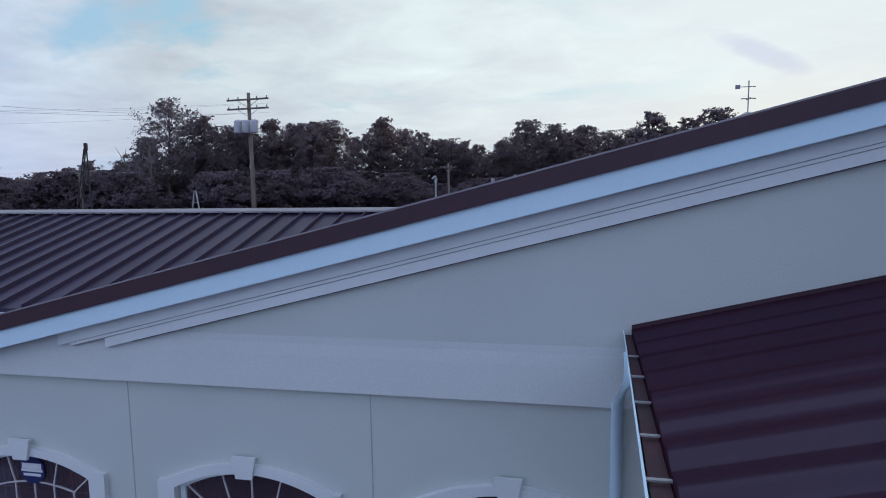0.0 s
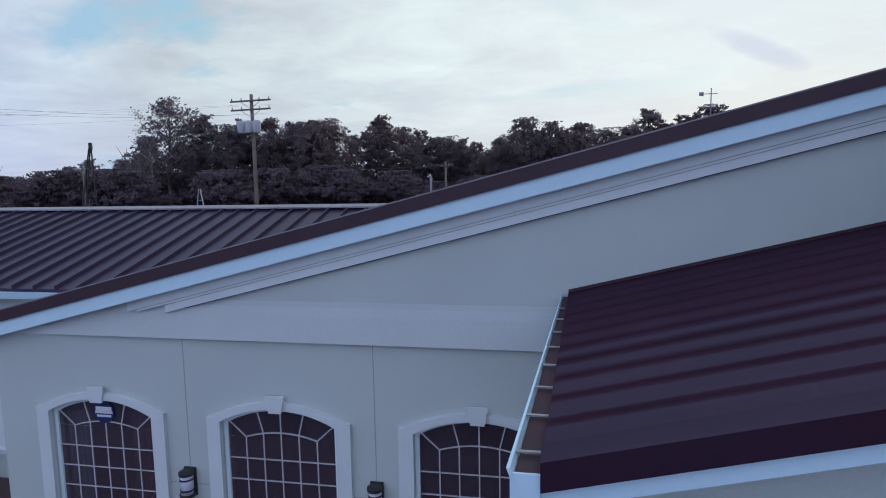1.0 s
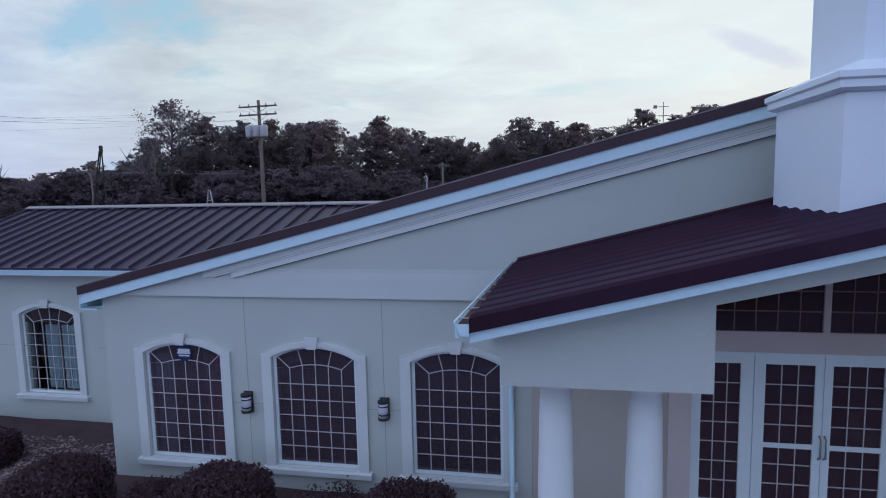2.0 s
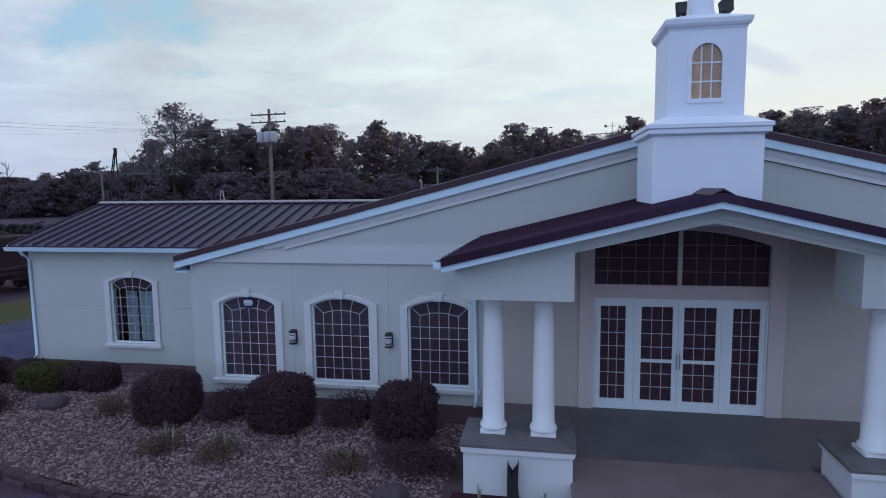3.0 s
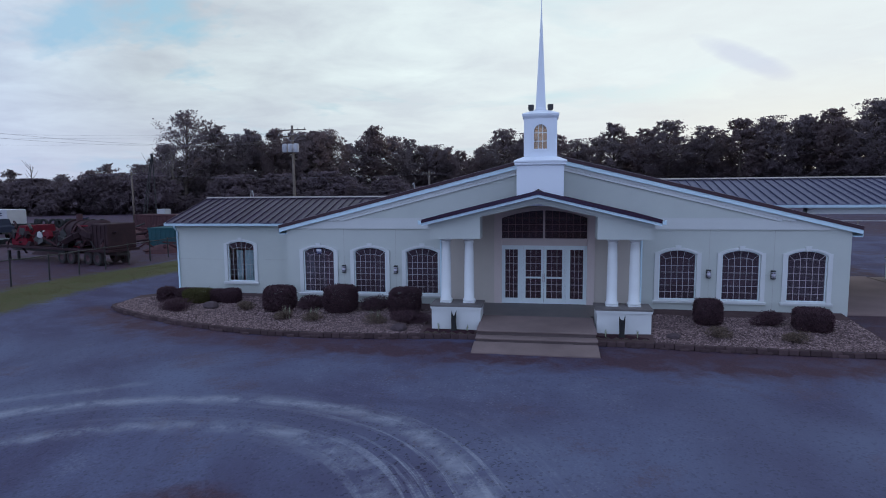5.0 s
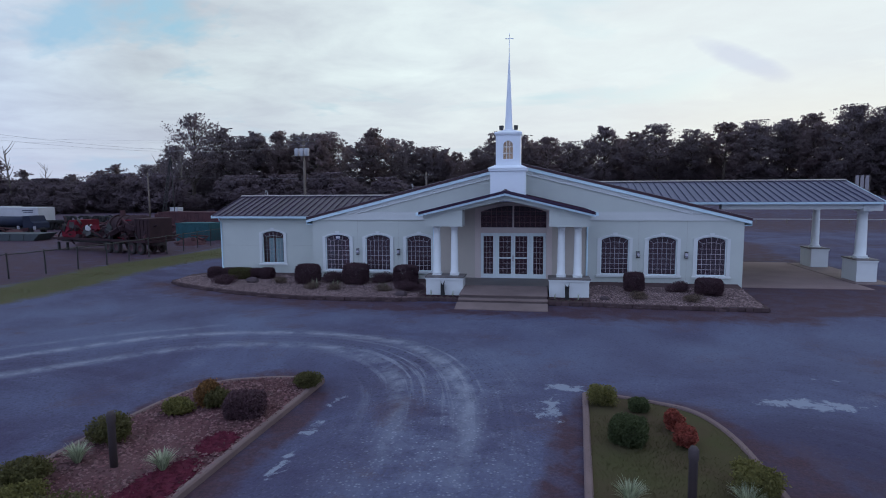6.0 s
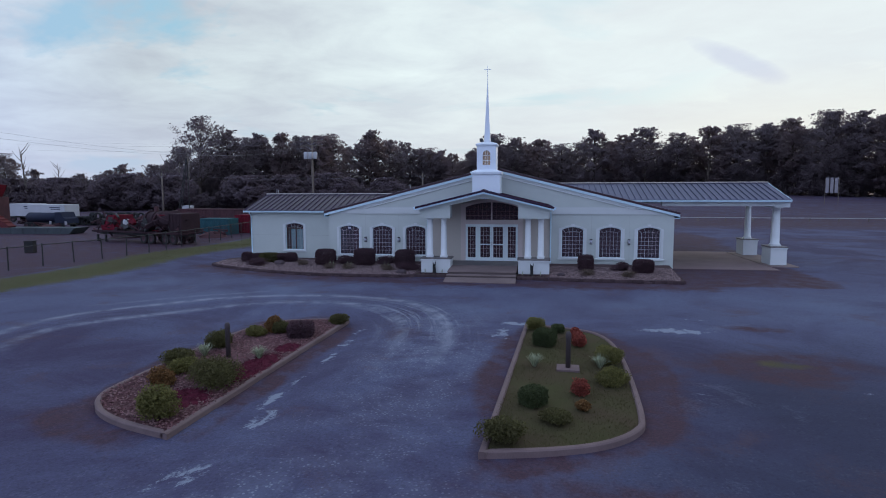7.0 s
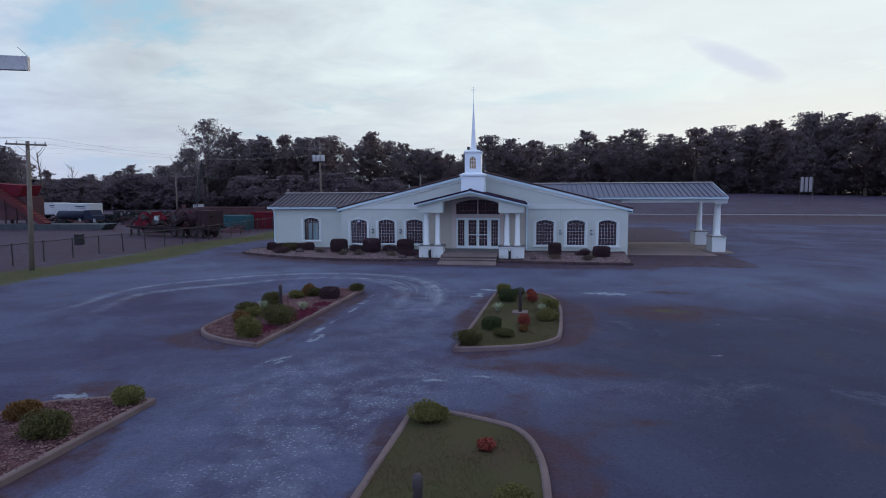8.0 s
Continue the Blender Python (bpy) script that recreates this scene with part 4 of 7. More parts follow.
prism(bm, [(WY + 0.25, 0.0), (WYB, 0.0), (WYB, WE - 0.02), (W_RY, WR - 0.12), (WY + 0.25, WE + 0.12)], "x", WX0, WX0 + 0.25)
box(bm, WX0, XL, WYB, WYB + 0.25, 0, WE - 0.02)
part("wing_wall", bm, M_STUCCO, church)
bm = B()
box(bm, WX0 + 0.25, XL, WY + 0.25, WYB, 0.36, 0.44)
box(bm, WX0 + 0.25, XL, 5.2, 5.35, 0.44, 3.5)
box(bm, WX0 + 0.25, XL, WY + 0.25, WYB, 3.5, 3.56)
part("wing_interior", bm, M_INSIDE, church)
wing_win = arched_window(church, -14.42, WY, "arched window with pale muntins and white surround", M_GLASSCLEAR)
for xj in (WX0, -13.2):
    bm = B()
    box(bm, xj, xj + (2.8 if xj == WX0 else 1.95), WY - 0.0025, WY, 1.93, 1.942)
    part("control_joint", bm, M_JOINT, church)
for x0, x1 in ((-14.81, -14.47), (-14.38, -13.91)):
    bm = B()
    n = 40
    pts = [(x0 + (x1 - x0) * k / n, WY + 0.29 + 0.018 * math.sin(k * 1.25) + 0.01 * math.sin(k * 0.55)) for k in range(n + 1)]
    for (xa, ya), (xb, yb) in zip(pts, pts[1:]):
        prism(bm, [(xa, ya), (xb, yb), (xb, yb + 0.006), (xa, ya + 0.006)], "z", 0.88, 2.36)
    solid("curtain", bm, M_CURTAIN, "pale blue-green hanging curtain with soft folds", "curtain", "wing curtains")
for x, w, m, label in ((-9.92, 0.36, M_CURTAIN, "pale hanging drape inside the arched window"), (-8.98, 0.42, M_INSIDE, "dark maroon drape gathered beside the window")):
    bm = B()
    n = 24
    pts = [(x + w * k / n - w / 2, 0.14 + 0.02 * math.sin(k * 1.3)) for k in range(n + 1)]
    for (xa, ya), (xb, yb) in zip(pts, pts[1:]):
        prism(bm, [(xa, ya), (xb, yb), (xb, yb + 0.006), (xa, ya + 0.006)], "z", 0.9, 2.6)
    solid("drape", bm, m, label, "curtain", "window drapes")


def wing_roof(parent, x0, x1, ey, ry, yb, ez, rz, seam=0.406, metal=None):
    """Two slopes with seams running up them, from the eaves at ey and yb to the ridge at ry."""
    s = (rz - ez) / (ry - ey)
    made = []
    for a in (ey, yb):
        bm = B()
        prism(bm, [(a, ez - 0.09), (ry, rz - 0.09), (ry, rz), (a, ez)] if a < ry else [(ry, rz - 0.09), (a, ez - 0.09), (a, ez), (ry, rz)], "x", x0, x1)
        r = part("roof", bm, metal or M_ROOF, parent, "brown standing seam metal roof")
        made.append(r)
        bm = B()
        prof = [(0.0, 0.004), (0.006, 0.066), (0.026, 0.066), (0.036, 0.006), (seam - 0.001, 0.006), (seam - 0.001, 0.004)]
        lo = [bm.verts.new((u, a, ez + h)) for u, h in prof]
        hi = [bm.verts.new((u, ry, rz + h)) for u, h in prof]
        for i in range(len(prof)):
            j = (i + 1) % len(prof)
            bm.faces.new((lo[i], lo[j], hi[j], hi[i]))
        bm.faces.new(lo)
        bm.faces.new(hi[::-1])
        me = mesh_of("roof_panel", bm, metal or M_ROOF)
        for k in range(int((x1 - x0) / seam)):
            part("roof_panel", me, metal or M_ROOF, r, at=pose(x0 + 0.02 + seam * k, 0, 0))
    bm = B()
    prism(bm, [(ry - 0.16, rz + 0.035), (ry, rz + 0.088), (ry + 0.16, rz + 0.035), (ry + 0.16, rz + 0.005), (ry, rz + 0.05), (ry - 0.16, rz + 0.005)], "x", x0 - 0.03, x1)
    part("ridge_cap", bm, M_RIDGE, parent)
    return made


def gutter(parent, x0, x1, y, z, name="gutter"):
    """Open box gutter along x with its top edge at z."""
    bm = B()
    prism(bm, [(y, z - 0.12), (y - 0.10, z - 0.12), (y - 0.13, z), (y - 0.118, z), (y - 0.09, z - 0.108), (y, z - 0.108)], "x", x0, x1)
    return part(name, bm, M_FASCIA, parent, "white metal gutter")


wing_roof(church, WX0 - 0.35, -5.3, W_EY, W_RY, WYB + 0.7, WE, WR)
gutter(church, WX0 - 0.35, XL - 0.12, W_EY - 0.01, WE - 0.02)
bm = B()
prism(bm, [(W_EY, WE - 0.12), (WY, WE - 0.12), (WY, WE - 0.10), (W_EY, WE - 0.10)], "x", WX0 - 0.33, XL)
part("wing_soffit", bm, M_FASCIA, church)
for y in (0,):
    bm = B()
    prism(bm, [(W_EY, WE - 0.16), (W_RY, WR - 0.16), (W_RY, WR + 0.03), (W_EY, WE + 0.03)], "x", WX0 - 0.375, WX0 - 0.352)
    prism(bm, [(W_RY, WR - 0.16), (WYB + 0.7, WE - 0.16), (WYB + 0.7, WE + 0.03), (W_RY, WR + 0.03)], "x", WX0 - 0.375, WX0 - 0.352)
    part("wing_rake", bm, M_FASCIA, church)
bm = B()
tube(bm, [(WX0 + 0.10, W_EY - 0.05, WE - 0.12), (WX0 + 0.08, W_EY + 0.06, WE - 0.25), (WX0 + 0.06, WY - 0.05, WE - 0.42), (WX0 + 0.06, WY - 0.05, 0.42), (WX0 + 0.02, WY - 0.22, 0.28)], 0.045, 8)
part("downspout", bm, M_FASCIA, church, "white metal downspout", True)

# ---- entrance: doors and transom ----
DY = 0.03


def glazed_leaf(name, x0, x1, z0, z1, gx0, gx1, gz0, gz1, cols, rows, rail=None):
    bm = B()
    hole = [(gx0, gz0), (gx1, gz0), (gx1, gz1), (gx0, gz1)]
    sheet_with_holes(bm, [(x0, z0), (x1, z0), (x1, z1), (x0, z1)], [hole], DY, DY + 0.05)
    leaf = part(name, bm, M_FRAME, entrance)
    bm = B()
    cw, rh = (gx1 - gx0) / cols, (gz1 - gz0) / rows
    for k in range(1, cols):
        box(bm, gx0 + k * cw - 0.007, gx0 + k * cw + 0.007, DY + 0.012, DY + 0.036, gz0, gz1)
    for k in range(1, rows):
        box(bm, gx0, gx1, DY + 0.013, DY + 0.035, gz0 + k * rh - 0.007, gz0 + k * rh + 0.007)
    part("muntins", bm, M_MUNTIN, leaf)
    bm = B()
    box(bm, 0.003, cw - 0.003, DY + 0.021, DY + 0.027, 0.003, rh - 0.003)
    me = mesh_of("pane", bm, M_GLASSRED)
    for c in range(cols):
        for r in range(rows):
            p = part("pane", me, M_GLASSRED, leaf, at=pose(gx0 + c * cw, 0, gz0 + r * rh))
            p.visible_shadow = False
    if rail:
        bm = B()
        box(bm, gx0 - 0.01, gx1 + 0.01, DY - 0.012, DY - 0.002, rail - 0.035, rail + 0.035)
        part("push_rail", bm, M_FRAME, leaf)
        side = gx1 + 0.08 if x0 < 0 else gx0 - 0.08
        bm = B()
        tube(bm, [(side, DY - 0.01, rail - 0.16), (side, DY - 0.07, rail - 0.13), (side, DY - 0.07, rail + 0.13), (side, DY - 0.01, rail + 0.16)], 0.014, 8)
        part("door_handle", bm, M_STEEL, leaf, "steel pull handle", True)
    return leaf


entrance = thing("entrance_doors", "white glazed double entrance doors with sidelights and pitched transom", "door", at=pose(0.10, 0, 0.147) @ Matrix.Diagonal((0.9424, 1, 1.031, 1)))
PZ = 0.415
bm = B()
sheet_with_holes(bm, [(-1.80, PZ), (1.80, PZ), (1.80, 2.72), (-1.80, 2.72)], [[(-1.76, PZ + 0.02), (-0.93, PZ + 0.02), (-0.93, 2.68), (-1.76, 2.68)], [(-0.88, PZ + 0.02), (0.88, PZ + 0.02), (0.88, 2.68), (-0.88, 2.68)], [(0.93, PZ + 0.02), (1.76, PZ + 0.02), (1.76, 2.68), (0.93, 2.68)]], DY - 0.02, DY + 0.08)
part("door_frame", bm, M_FRAME, entrance)
glazed_leaf("sidelight", -1.755, -0.935, PZ + 0.022, 2.678, -1.65, -1.11, 0.62, 2.56, 3, 7)
glazed_leaf("sidelight", 0.935, 1.755, PZ + 0.022, 2.678, 1.11, 1.65, 0.62, 2.56, 3, 7)
glazed_leaf("door_leaf", -0.875, -0.004, PZ + 0.022, 2.678, -0.775, -0.115, 0.62, 2.56, 3, 7, 1.45)
glazed_leaf("door_leaf", 0.004, 0.875, PZ + 0.022, 2.678, 0.115, 0.775, 0.62, 2.56, 3, 7, 1.45)
bm = B()
box(bm, -2.0, 2.0, DY, DY + 0.1, 2.72, 3.0)
for s in (-1, 1):
    box(bm, min(s * 1.80, s * 2.12), max(s * 1.80, s * 2.12), DY - 0.09, DY + 0.1, PZ, 3.92)
    head = [(s * 1.80 * (1 - k / 8), 3.80 + 0.30 * (1 - (1 - k / 8) ** 2)) for k in range(9)]
    prism(bm, [(s * 2.12, 3.95), *head, (s * 0.0, 4.30), (s * 2.12, 3.98)], "y", DY - 0.087, DY + 0.1)
part("portal_surround", bm, M_PORTAL, entrance, "tan painted portal surround")
bm = B()
box(bm, -0.045, 0.045, DY, DY + 0.08, 3.0, 4.1)
part("transom_mullion", bm, M_PORTAL, entrance)
for s in (-1, 1):
    bm = B()
    for z in (3.27, 3.54, 3.80):
        box(bm, min(s * 0.05, s * 1.80), max(s * 0.05, s * 1.80), DY + 0.03, DY + 0.05, z - 0.008, z + 0.008)
    for k in range(1, 6):
        x = s * (0.05 + 1.75 * k / 6)
        box(bm, x - 0.008, x + 0.008, DY + 0.028, DY + 0.052, 3.0, 4.085 - 0.30 * (abs(x) / 1.8) ** 2)
    part("transom_muntins", bm, M_REDMUNTIN, entrance)
    bm = B()
    prism(bm, [(s * 0.045, 3.0), (s * 1.80, 3.0), *[(s * (1.80 - 1.755 * k / 8), 3.81 + 0.29 * (1 - (1 - k / 8) ** 2)) for k in range(9)]], "y", DY + 0.037, DY + 0.043)
    p = part("transom_pane", bm, M_GLASSRED, entrance)
    p.visible_shadow = False

# ---- portico ----
portico = thing("portico", "white gabled entrance portico with paired columns", "portico", at=pose(-0.12, 0, 0))
PZ = 0.57
P_TOP, P_S, P_X, P_Y = 5.16, 0.242, 4.07, -3.60
P_XB = 3.88
pz = lambda x: P_TOP - P_S * abs(x)


def flare(bm, s):
    """Draws the eave in towards the wall: P_X at the front, P_XB at the back."""
    for v in bm.verts:
        f = 1 + (P_XB / P_X - 1) * (1 - v.co.y / P_Y)
        if s * v.co.x > 0.01:
            v.co.z += P_S * abs(v.co.x) * (1 - f)
            v.co.x *= f


bm = B()
out = [(-3.84, 3.495), (-2.02, 3.495), (-2.02, 4.27), (0, 4.73), (2.02, 4.27), (2.02, 3.495), (3.84, 3.495), (3.84, pz(3.84) - 0.13), (0, P_TOP - 0.13), (-3.84, pz(3.84) - 0.13)]
sheet_with_holes(bm, out, [], -3.25, -2.40)
part("entablature", bm, M_STUCCO, portico, "cream stucco gable beam over the columns")
for s in (-1, 1):
    bm = B()
    prism(bm, [(0.0, P_TOP - 0.34), (s * 3.90, pz(3.9) - 0.34), (s * 3.90, pz(3.9) - 0.14), (0.0, P_TOP - 0.14)], "y", -3.30, -3.25)
    part("frieze", bm, M_STUCCO, portico)
    bm = B()
    prism(bm, [(0.0, P_TOP - 0.20), (s * P_X, pz(P_X) - 0.20), (s * P_X, pz(P_X) - 0.095), (0.0, P_TOP - 0.095)], "y", P_Y + 0.02, -3.25)
    part("rake_fascia", bm, M_FASCIA, portico, "white metal fascia")
    bm = B()
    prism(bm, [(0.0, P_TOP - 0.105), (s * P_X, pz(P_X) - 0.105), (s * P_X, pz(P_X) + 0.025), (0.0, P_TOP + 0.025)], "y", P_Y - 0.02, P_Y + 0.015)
    part("rake_flashing", bm, M_ROOFDARK, portico, "dark brown metal rake flashing")
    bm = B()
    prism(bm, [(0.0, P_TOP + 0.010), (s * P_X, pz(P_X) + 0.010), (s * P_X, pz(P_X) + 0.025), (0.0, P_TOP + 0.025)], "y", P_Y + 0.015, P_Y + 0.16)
    part("rake_cap", bm, M_ROOFDARK, portico, "darkened metal rake cap")
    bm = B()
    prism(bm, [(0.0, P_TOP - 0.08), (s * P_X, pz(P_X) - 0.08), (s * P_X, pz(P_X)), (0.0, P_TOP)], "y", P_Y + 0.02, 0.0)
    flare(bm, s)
    proof = part("roof", bm, M_ROOFDARK, portico, "brown standing seam metal roof")
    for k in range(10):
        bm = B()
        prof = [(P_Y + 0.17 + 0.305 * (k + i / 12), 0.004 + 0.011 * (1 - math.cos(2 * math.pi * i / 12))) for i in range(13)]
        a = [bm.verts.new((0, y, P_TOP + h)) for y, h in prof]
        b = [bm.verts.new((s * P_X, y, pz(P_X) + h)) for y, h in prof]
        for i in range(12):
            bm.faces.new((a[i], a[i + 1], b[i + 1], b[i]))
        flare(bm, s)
        part("roof_panel", bm, M_ROOFDARK, proof, smooth=True)
    bm = B()
    prism(bm, [(0.0, P_TOP + 0.0), (s * P_X, pz(P_X)), (s * P_X, pz(P_X) + 0.03), (0.0, P_TOP + 0.03)], "y", -0.012, -0.004)
    flare(bm, s)
    part("wall_flashing", bm, M_RAKE, portico)
    # side beam, ceiling, gutter with hangers, downspout
    bm = B()
    prism(bm, [(0.0, P_TOP - 0.42), (s * 3.84, pz(3.84) - 0.42), (s * 3.84, pz(3.84) - 0.40), (0.0, P_TOP - 0.40)], "y", -2.40, 0.0)
    part("porch_ceiling", bm, M_WARMSHADE, portico)
    bm = B()
    box(bm, min(s * 3.6, s * 3.84), max(s * 3.6, s * 3.84), -2.40, 0.0, 3.72, pz(3.84) - 0.13)
    part("side_beam", bm, M_STUCCO, portico)
    xg = s * P_X
    gz = pz(P_X) - 0.01
    bm = B()
    prism(bm, [(xg, gz - 0.14), (xg + s * 0.09, gz - 0.14), (xg + s * 0.145, gz), (xg + s * 0.13, gz), (xg + s * 0.08, gz - 0.125), (xg, gz - 0.125)], "y", P_Y - 0.01, -0.02)
    box(bm, min(xg, xg + s * 0.13), max(xg, xg + s * 0.13), P_Y - 0.01, P_Y + 0.0, gz - 0.14, gz - 0.02)
    for v in bm.verts:
        v.co.x = xg + (v.co.x - xg) * (0.45 + 0.5 * v.co.y / P_Y)
    flare(bm, s)
    g = part("gutter", bm, M_FASCIA, portico, "white metal gutter with leaf litter inside")
    bm = B()
    prism(bm, [(xg + s * 0.005, gz - 0.122), (xg + s * 0.075, gz - 0.122), (xg + s * 0.112, gz - 0.03), (xg + s * 0.005, gz - 0.03)], "y", P_Y + 0.01, -0.03)
    for v in bm.verts:
        v.co.x = xg + (v.co.x - xg) * (0.45 + 0.5 * v.co.y / P_Y)
    flare(bm, s)
    part("litter", bm, M_GUTIN, g)
    for k in range(8):
        bm = B()
        box(bm, min(xg, xg + s * 0.135), max(xg, xg + s * 0.135), P_Y + 0.15 + k * 0.40, P_Y + 0.17 + k * 0.40, gz - 0.012, gz - 0.004)
        for v in bm.verts:
            v.co.x = xg + (v.co.x - xg) * (0.45 + 0.5 * v.co.y / P_Y)
        flare(bm, s)
        part("hanger", bm, M_STEEL, g)
    bm = B()
    tube(bm, [(s * 3.92, -0.25, gz - 0.06), (s * 3.92, -0.25, gz - 0.25), (s * 3.98, -0.07, gz - 0.5), (s * 3.98, -0.07, 0.6), (s * 3.98, -0.18, 0.5)], 0.045, 8)
    part("downspout", bm, M_FASCIA, portico, "white metal downspout", True)
bm = B()
prism(bm, [(-0.16, P_TOP - 0.01), (0, P_TOP + 0.085), (0.16, P_TOP - 0.01), (0, P_TOP + 0.05)], "y", P_Y - 0.03, 0.0)
part("ridge_cap", bm, M_RAKE, portico)
bm = B()
lathe(bm, [(0.30, 0.0), (0.30, 0.055)], 4, turn=math.pi / 4)
bm2 = B()
lathe(bm2, [(0.225, 0.055), (0.235, 0.09), (0.225, 0.125), (0.19, 0.15), (0.185, 0.6), (0.178, 1.2), (0.163, 1.9), (0.155, 2.16), (0.175, 2.18), (0.175, 2.21), (0.158, 2.23), (0.165, 2.27), (0.20, 2.30)], 28)
col_base = mesh_of("column_base", bm, M_COLUMN)
col_shaft = mesh_of("column_shaft", bm2, M_COLUMN, True)
bm = B()
lathe(bm, [(0.29, 2.30), (0.29, 2.365)], 4, turn=math.pi / 4)
col_cap = mesh_of("column_cap", bm, M_COLUMN)


def column(parent, x, y, z, h=1.0, stout=1.0):
    c = part("column", col_shaft, M_COLUMN, parent, "white tapered round column", at=pose(x, y, z) @ Matrix.Diagonal((stout, stout, h, 1)))
    part("column_base", col_base, M_COLUMN, c)
    part("column_cap", col_cap, M_COLUMN, c)
    return c


C_Z = 1.10
for x in (-3.345, -2.49, 2.60, 3.36):
    column(portico, x, -2.66, C_Z, (3.495 - C_Z) / 2.365)


def pedestal(parent, x0, x1, y0, y1, z0, z1):
    bm = B()
    box(bm, x0 + 0.05, x1 - 0.05, y0 + 0.05, y1 - 0.05, z0, z1 - 0.16)
    p = part("pedestal", bm, M_TRIM, parent, "white stucco column pedestal")
    bm = B()
    prism(bm, [(x0 + 0.03, z1 - 0.16), (x1 - 0.03, z1 - 0.16), (x1, z1 - 0.075), (x0, z1 - 0.075)], "y", y0, y1)
    part("pedestal_lip", bm, M_TRIM, p)
    bm = B()
    box(bm, x0 - 0.01, x1 + 0.01, y0 - 0.01, y1 + 0.01, z1 - 0.073, z1, 0.012)
    part("pedestal_cap", bm, M_CAP, p, "dark weathered stone cap")


pedestal(portico, -3.85, -1.965, -3.29, -2.2, 0.05, C_Z)
pedestal(portico, 2.0, 3.92, -3.29, -2.2, 0.05, C_Z)

# porch slab and steps
steps = thing("entrance_steps", "worn concrete entrance steps and dark porch slab", "steps", at=pose(-0.085, 0, 0))
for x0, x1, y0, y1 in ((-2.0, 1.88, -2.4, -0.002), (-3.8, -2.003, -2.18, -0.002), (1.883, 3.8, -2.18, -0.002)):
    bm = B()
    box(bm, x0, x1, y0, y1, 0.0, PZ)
    part("porch_slab", bm, M_CONCDARK, steps, "dark porch slab")
for name, y0, y1, z0, z1, base in (("landing", -4.27, -2.403, 0.45, PZ, 0.0), ("tread", -4.70, -4.273, 0.29, 0.295, 0.0), ("apron", -5.59, -4.703, 0.03, 0.17, -0.05)):
    bm = B()
    if name != "apron":
        prism(bm, [(y0 + 0.05, base), (y1, base), (y1, z1 - 0.047), (y0 + 0.05, z0 - 0.047)], "x", -2.06, 1.92)
        part("riser", bm, M_RISER, steps, "step riser darkened for dirt stains and nosing shadow")
        bm = B()
        prism(bm, [(y0, z0 - 0.045), (y1, z1 - 0.045), (y1, z1), (y0 + 0.012, z0), (y0, z0 - 0.012)], "x", -2.08, 1.94)
    else:
        prism(bm, [(y0, base), (y1, base), (y1, z1), (y0, z0)], "x", -2.12, 1.94)
    part(name, bm, M_CONC, steps)

# ---- steeple ----
steeple = thing("steeple", "white steeple with arched louvre windows, spire and cross", "steeple", at=pose(-0.06, -1.60, 0.235) @ Matrix.Diagonal((0.88, 0.88, 0.965, 1)))
bm = B()
box(bm, -0.95, 0.95, -0.95, 0.95, 4.55, 6.06)
part("base", bm, M_STEEPLE, steeple)
bm = B()
lathe(bm, [(0.98 * 1.4142, 6.06), (1.04 * 1.4142, 6.09), (1.04 * 1.4142, 6.16), (1.07 * 1.4142, 6.18), (1.07 * 1.4142, 6.24), (0.72 * 1.4142, 6.38)], 4, turn=math.pi / 4)
part("ledge", bm, M_STEEPLE, steeple)
win_o = arch(0, 0.56, 6.66, 7.33, 0.27)
for k in range(4):
    bm = B()
    e = 0.67 if k % 2 == 0 else 0.619
    sheet_with_holes(bm, [(-e, 6.36), (e, 6.36), (e, 7.86), (-e, 7.86)], [win_o] if k % 2 == 0 else [], -0.67, -0.62)
    sh = part("shaft_panel", bm, M_STEEPLE, steeple, at=pose(0, 0, 0, 0, 0, 90 * k))
    if k % 2 == 0:
        bm = B()
        sheet_with_holes(bm, arch(0, 0.66, 6.61, 7.34, 0.31), [arch(0, 0.52, 6.68, 7.33, 0.25)], -0.70, -0.671)
        part("window_trim", bm, M_STEEPLE, sh)
        bm = B()
        for x in (-0.09, 0.09):
            box(bm, x - 0.012, x + 0.012, -0.66, -0.64, 6.66, 7.56)
        for z in (6.96, 7.27):
            box(bm, -0.28, 0.28, -0.659, -0.641, z - 0.012, z + 0.012)
        part("muntins", bm, M_FRAME, sh)
        bm = B()
        prism(bm, arch(0, 0.57, 6.655, 7.33, 0.275), "y", -0.652, -0.648)
        p = part("pane", bm, M_CLEAR, sh)
        p.visible_shadow = False
bm = B()
lathe(bm, [(0.68 * 1.4142, 7.81), (0.69 * 1.4142, 7.84), (0.72 * 1.4142, 7.86), (0.745 * 1.4142, 7.90), (0.755 * 1.4142, 7.97), (0.73 * 1.4142, 7.99), (0.24 * 1.4142, 8.15)], 4, turn=math.pi / 4)
part("cornice", bm, M_STEEPLE, steeple)
bm = B()
lathe(bm, [(0.235 * 1.4142, 8.12), (0.205 * 1.4142, 8.26), (0.012, 12.05)], 4, turn=math.pi / 4)
part("spire", bm, M_STEEPLE, steeple)
bm = B()
box(bm, -0.016, 0.016, -0.016, 0.016, 12.0, 12.86)
box(bm, -0.23, 0.23, -0.014, 0.014, 12.60, 12.632)
part("cross", bm, M_STEEPLE, steeple)

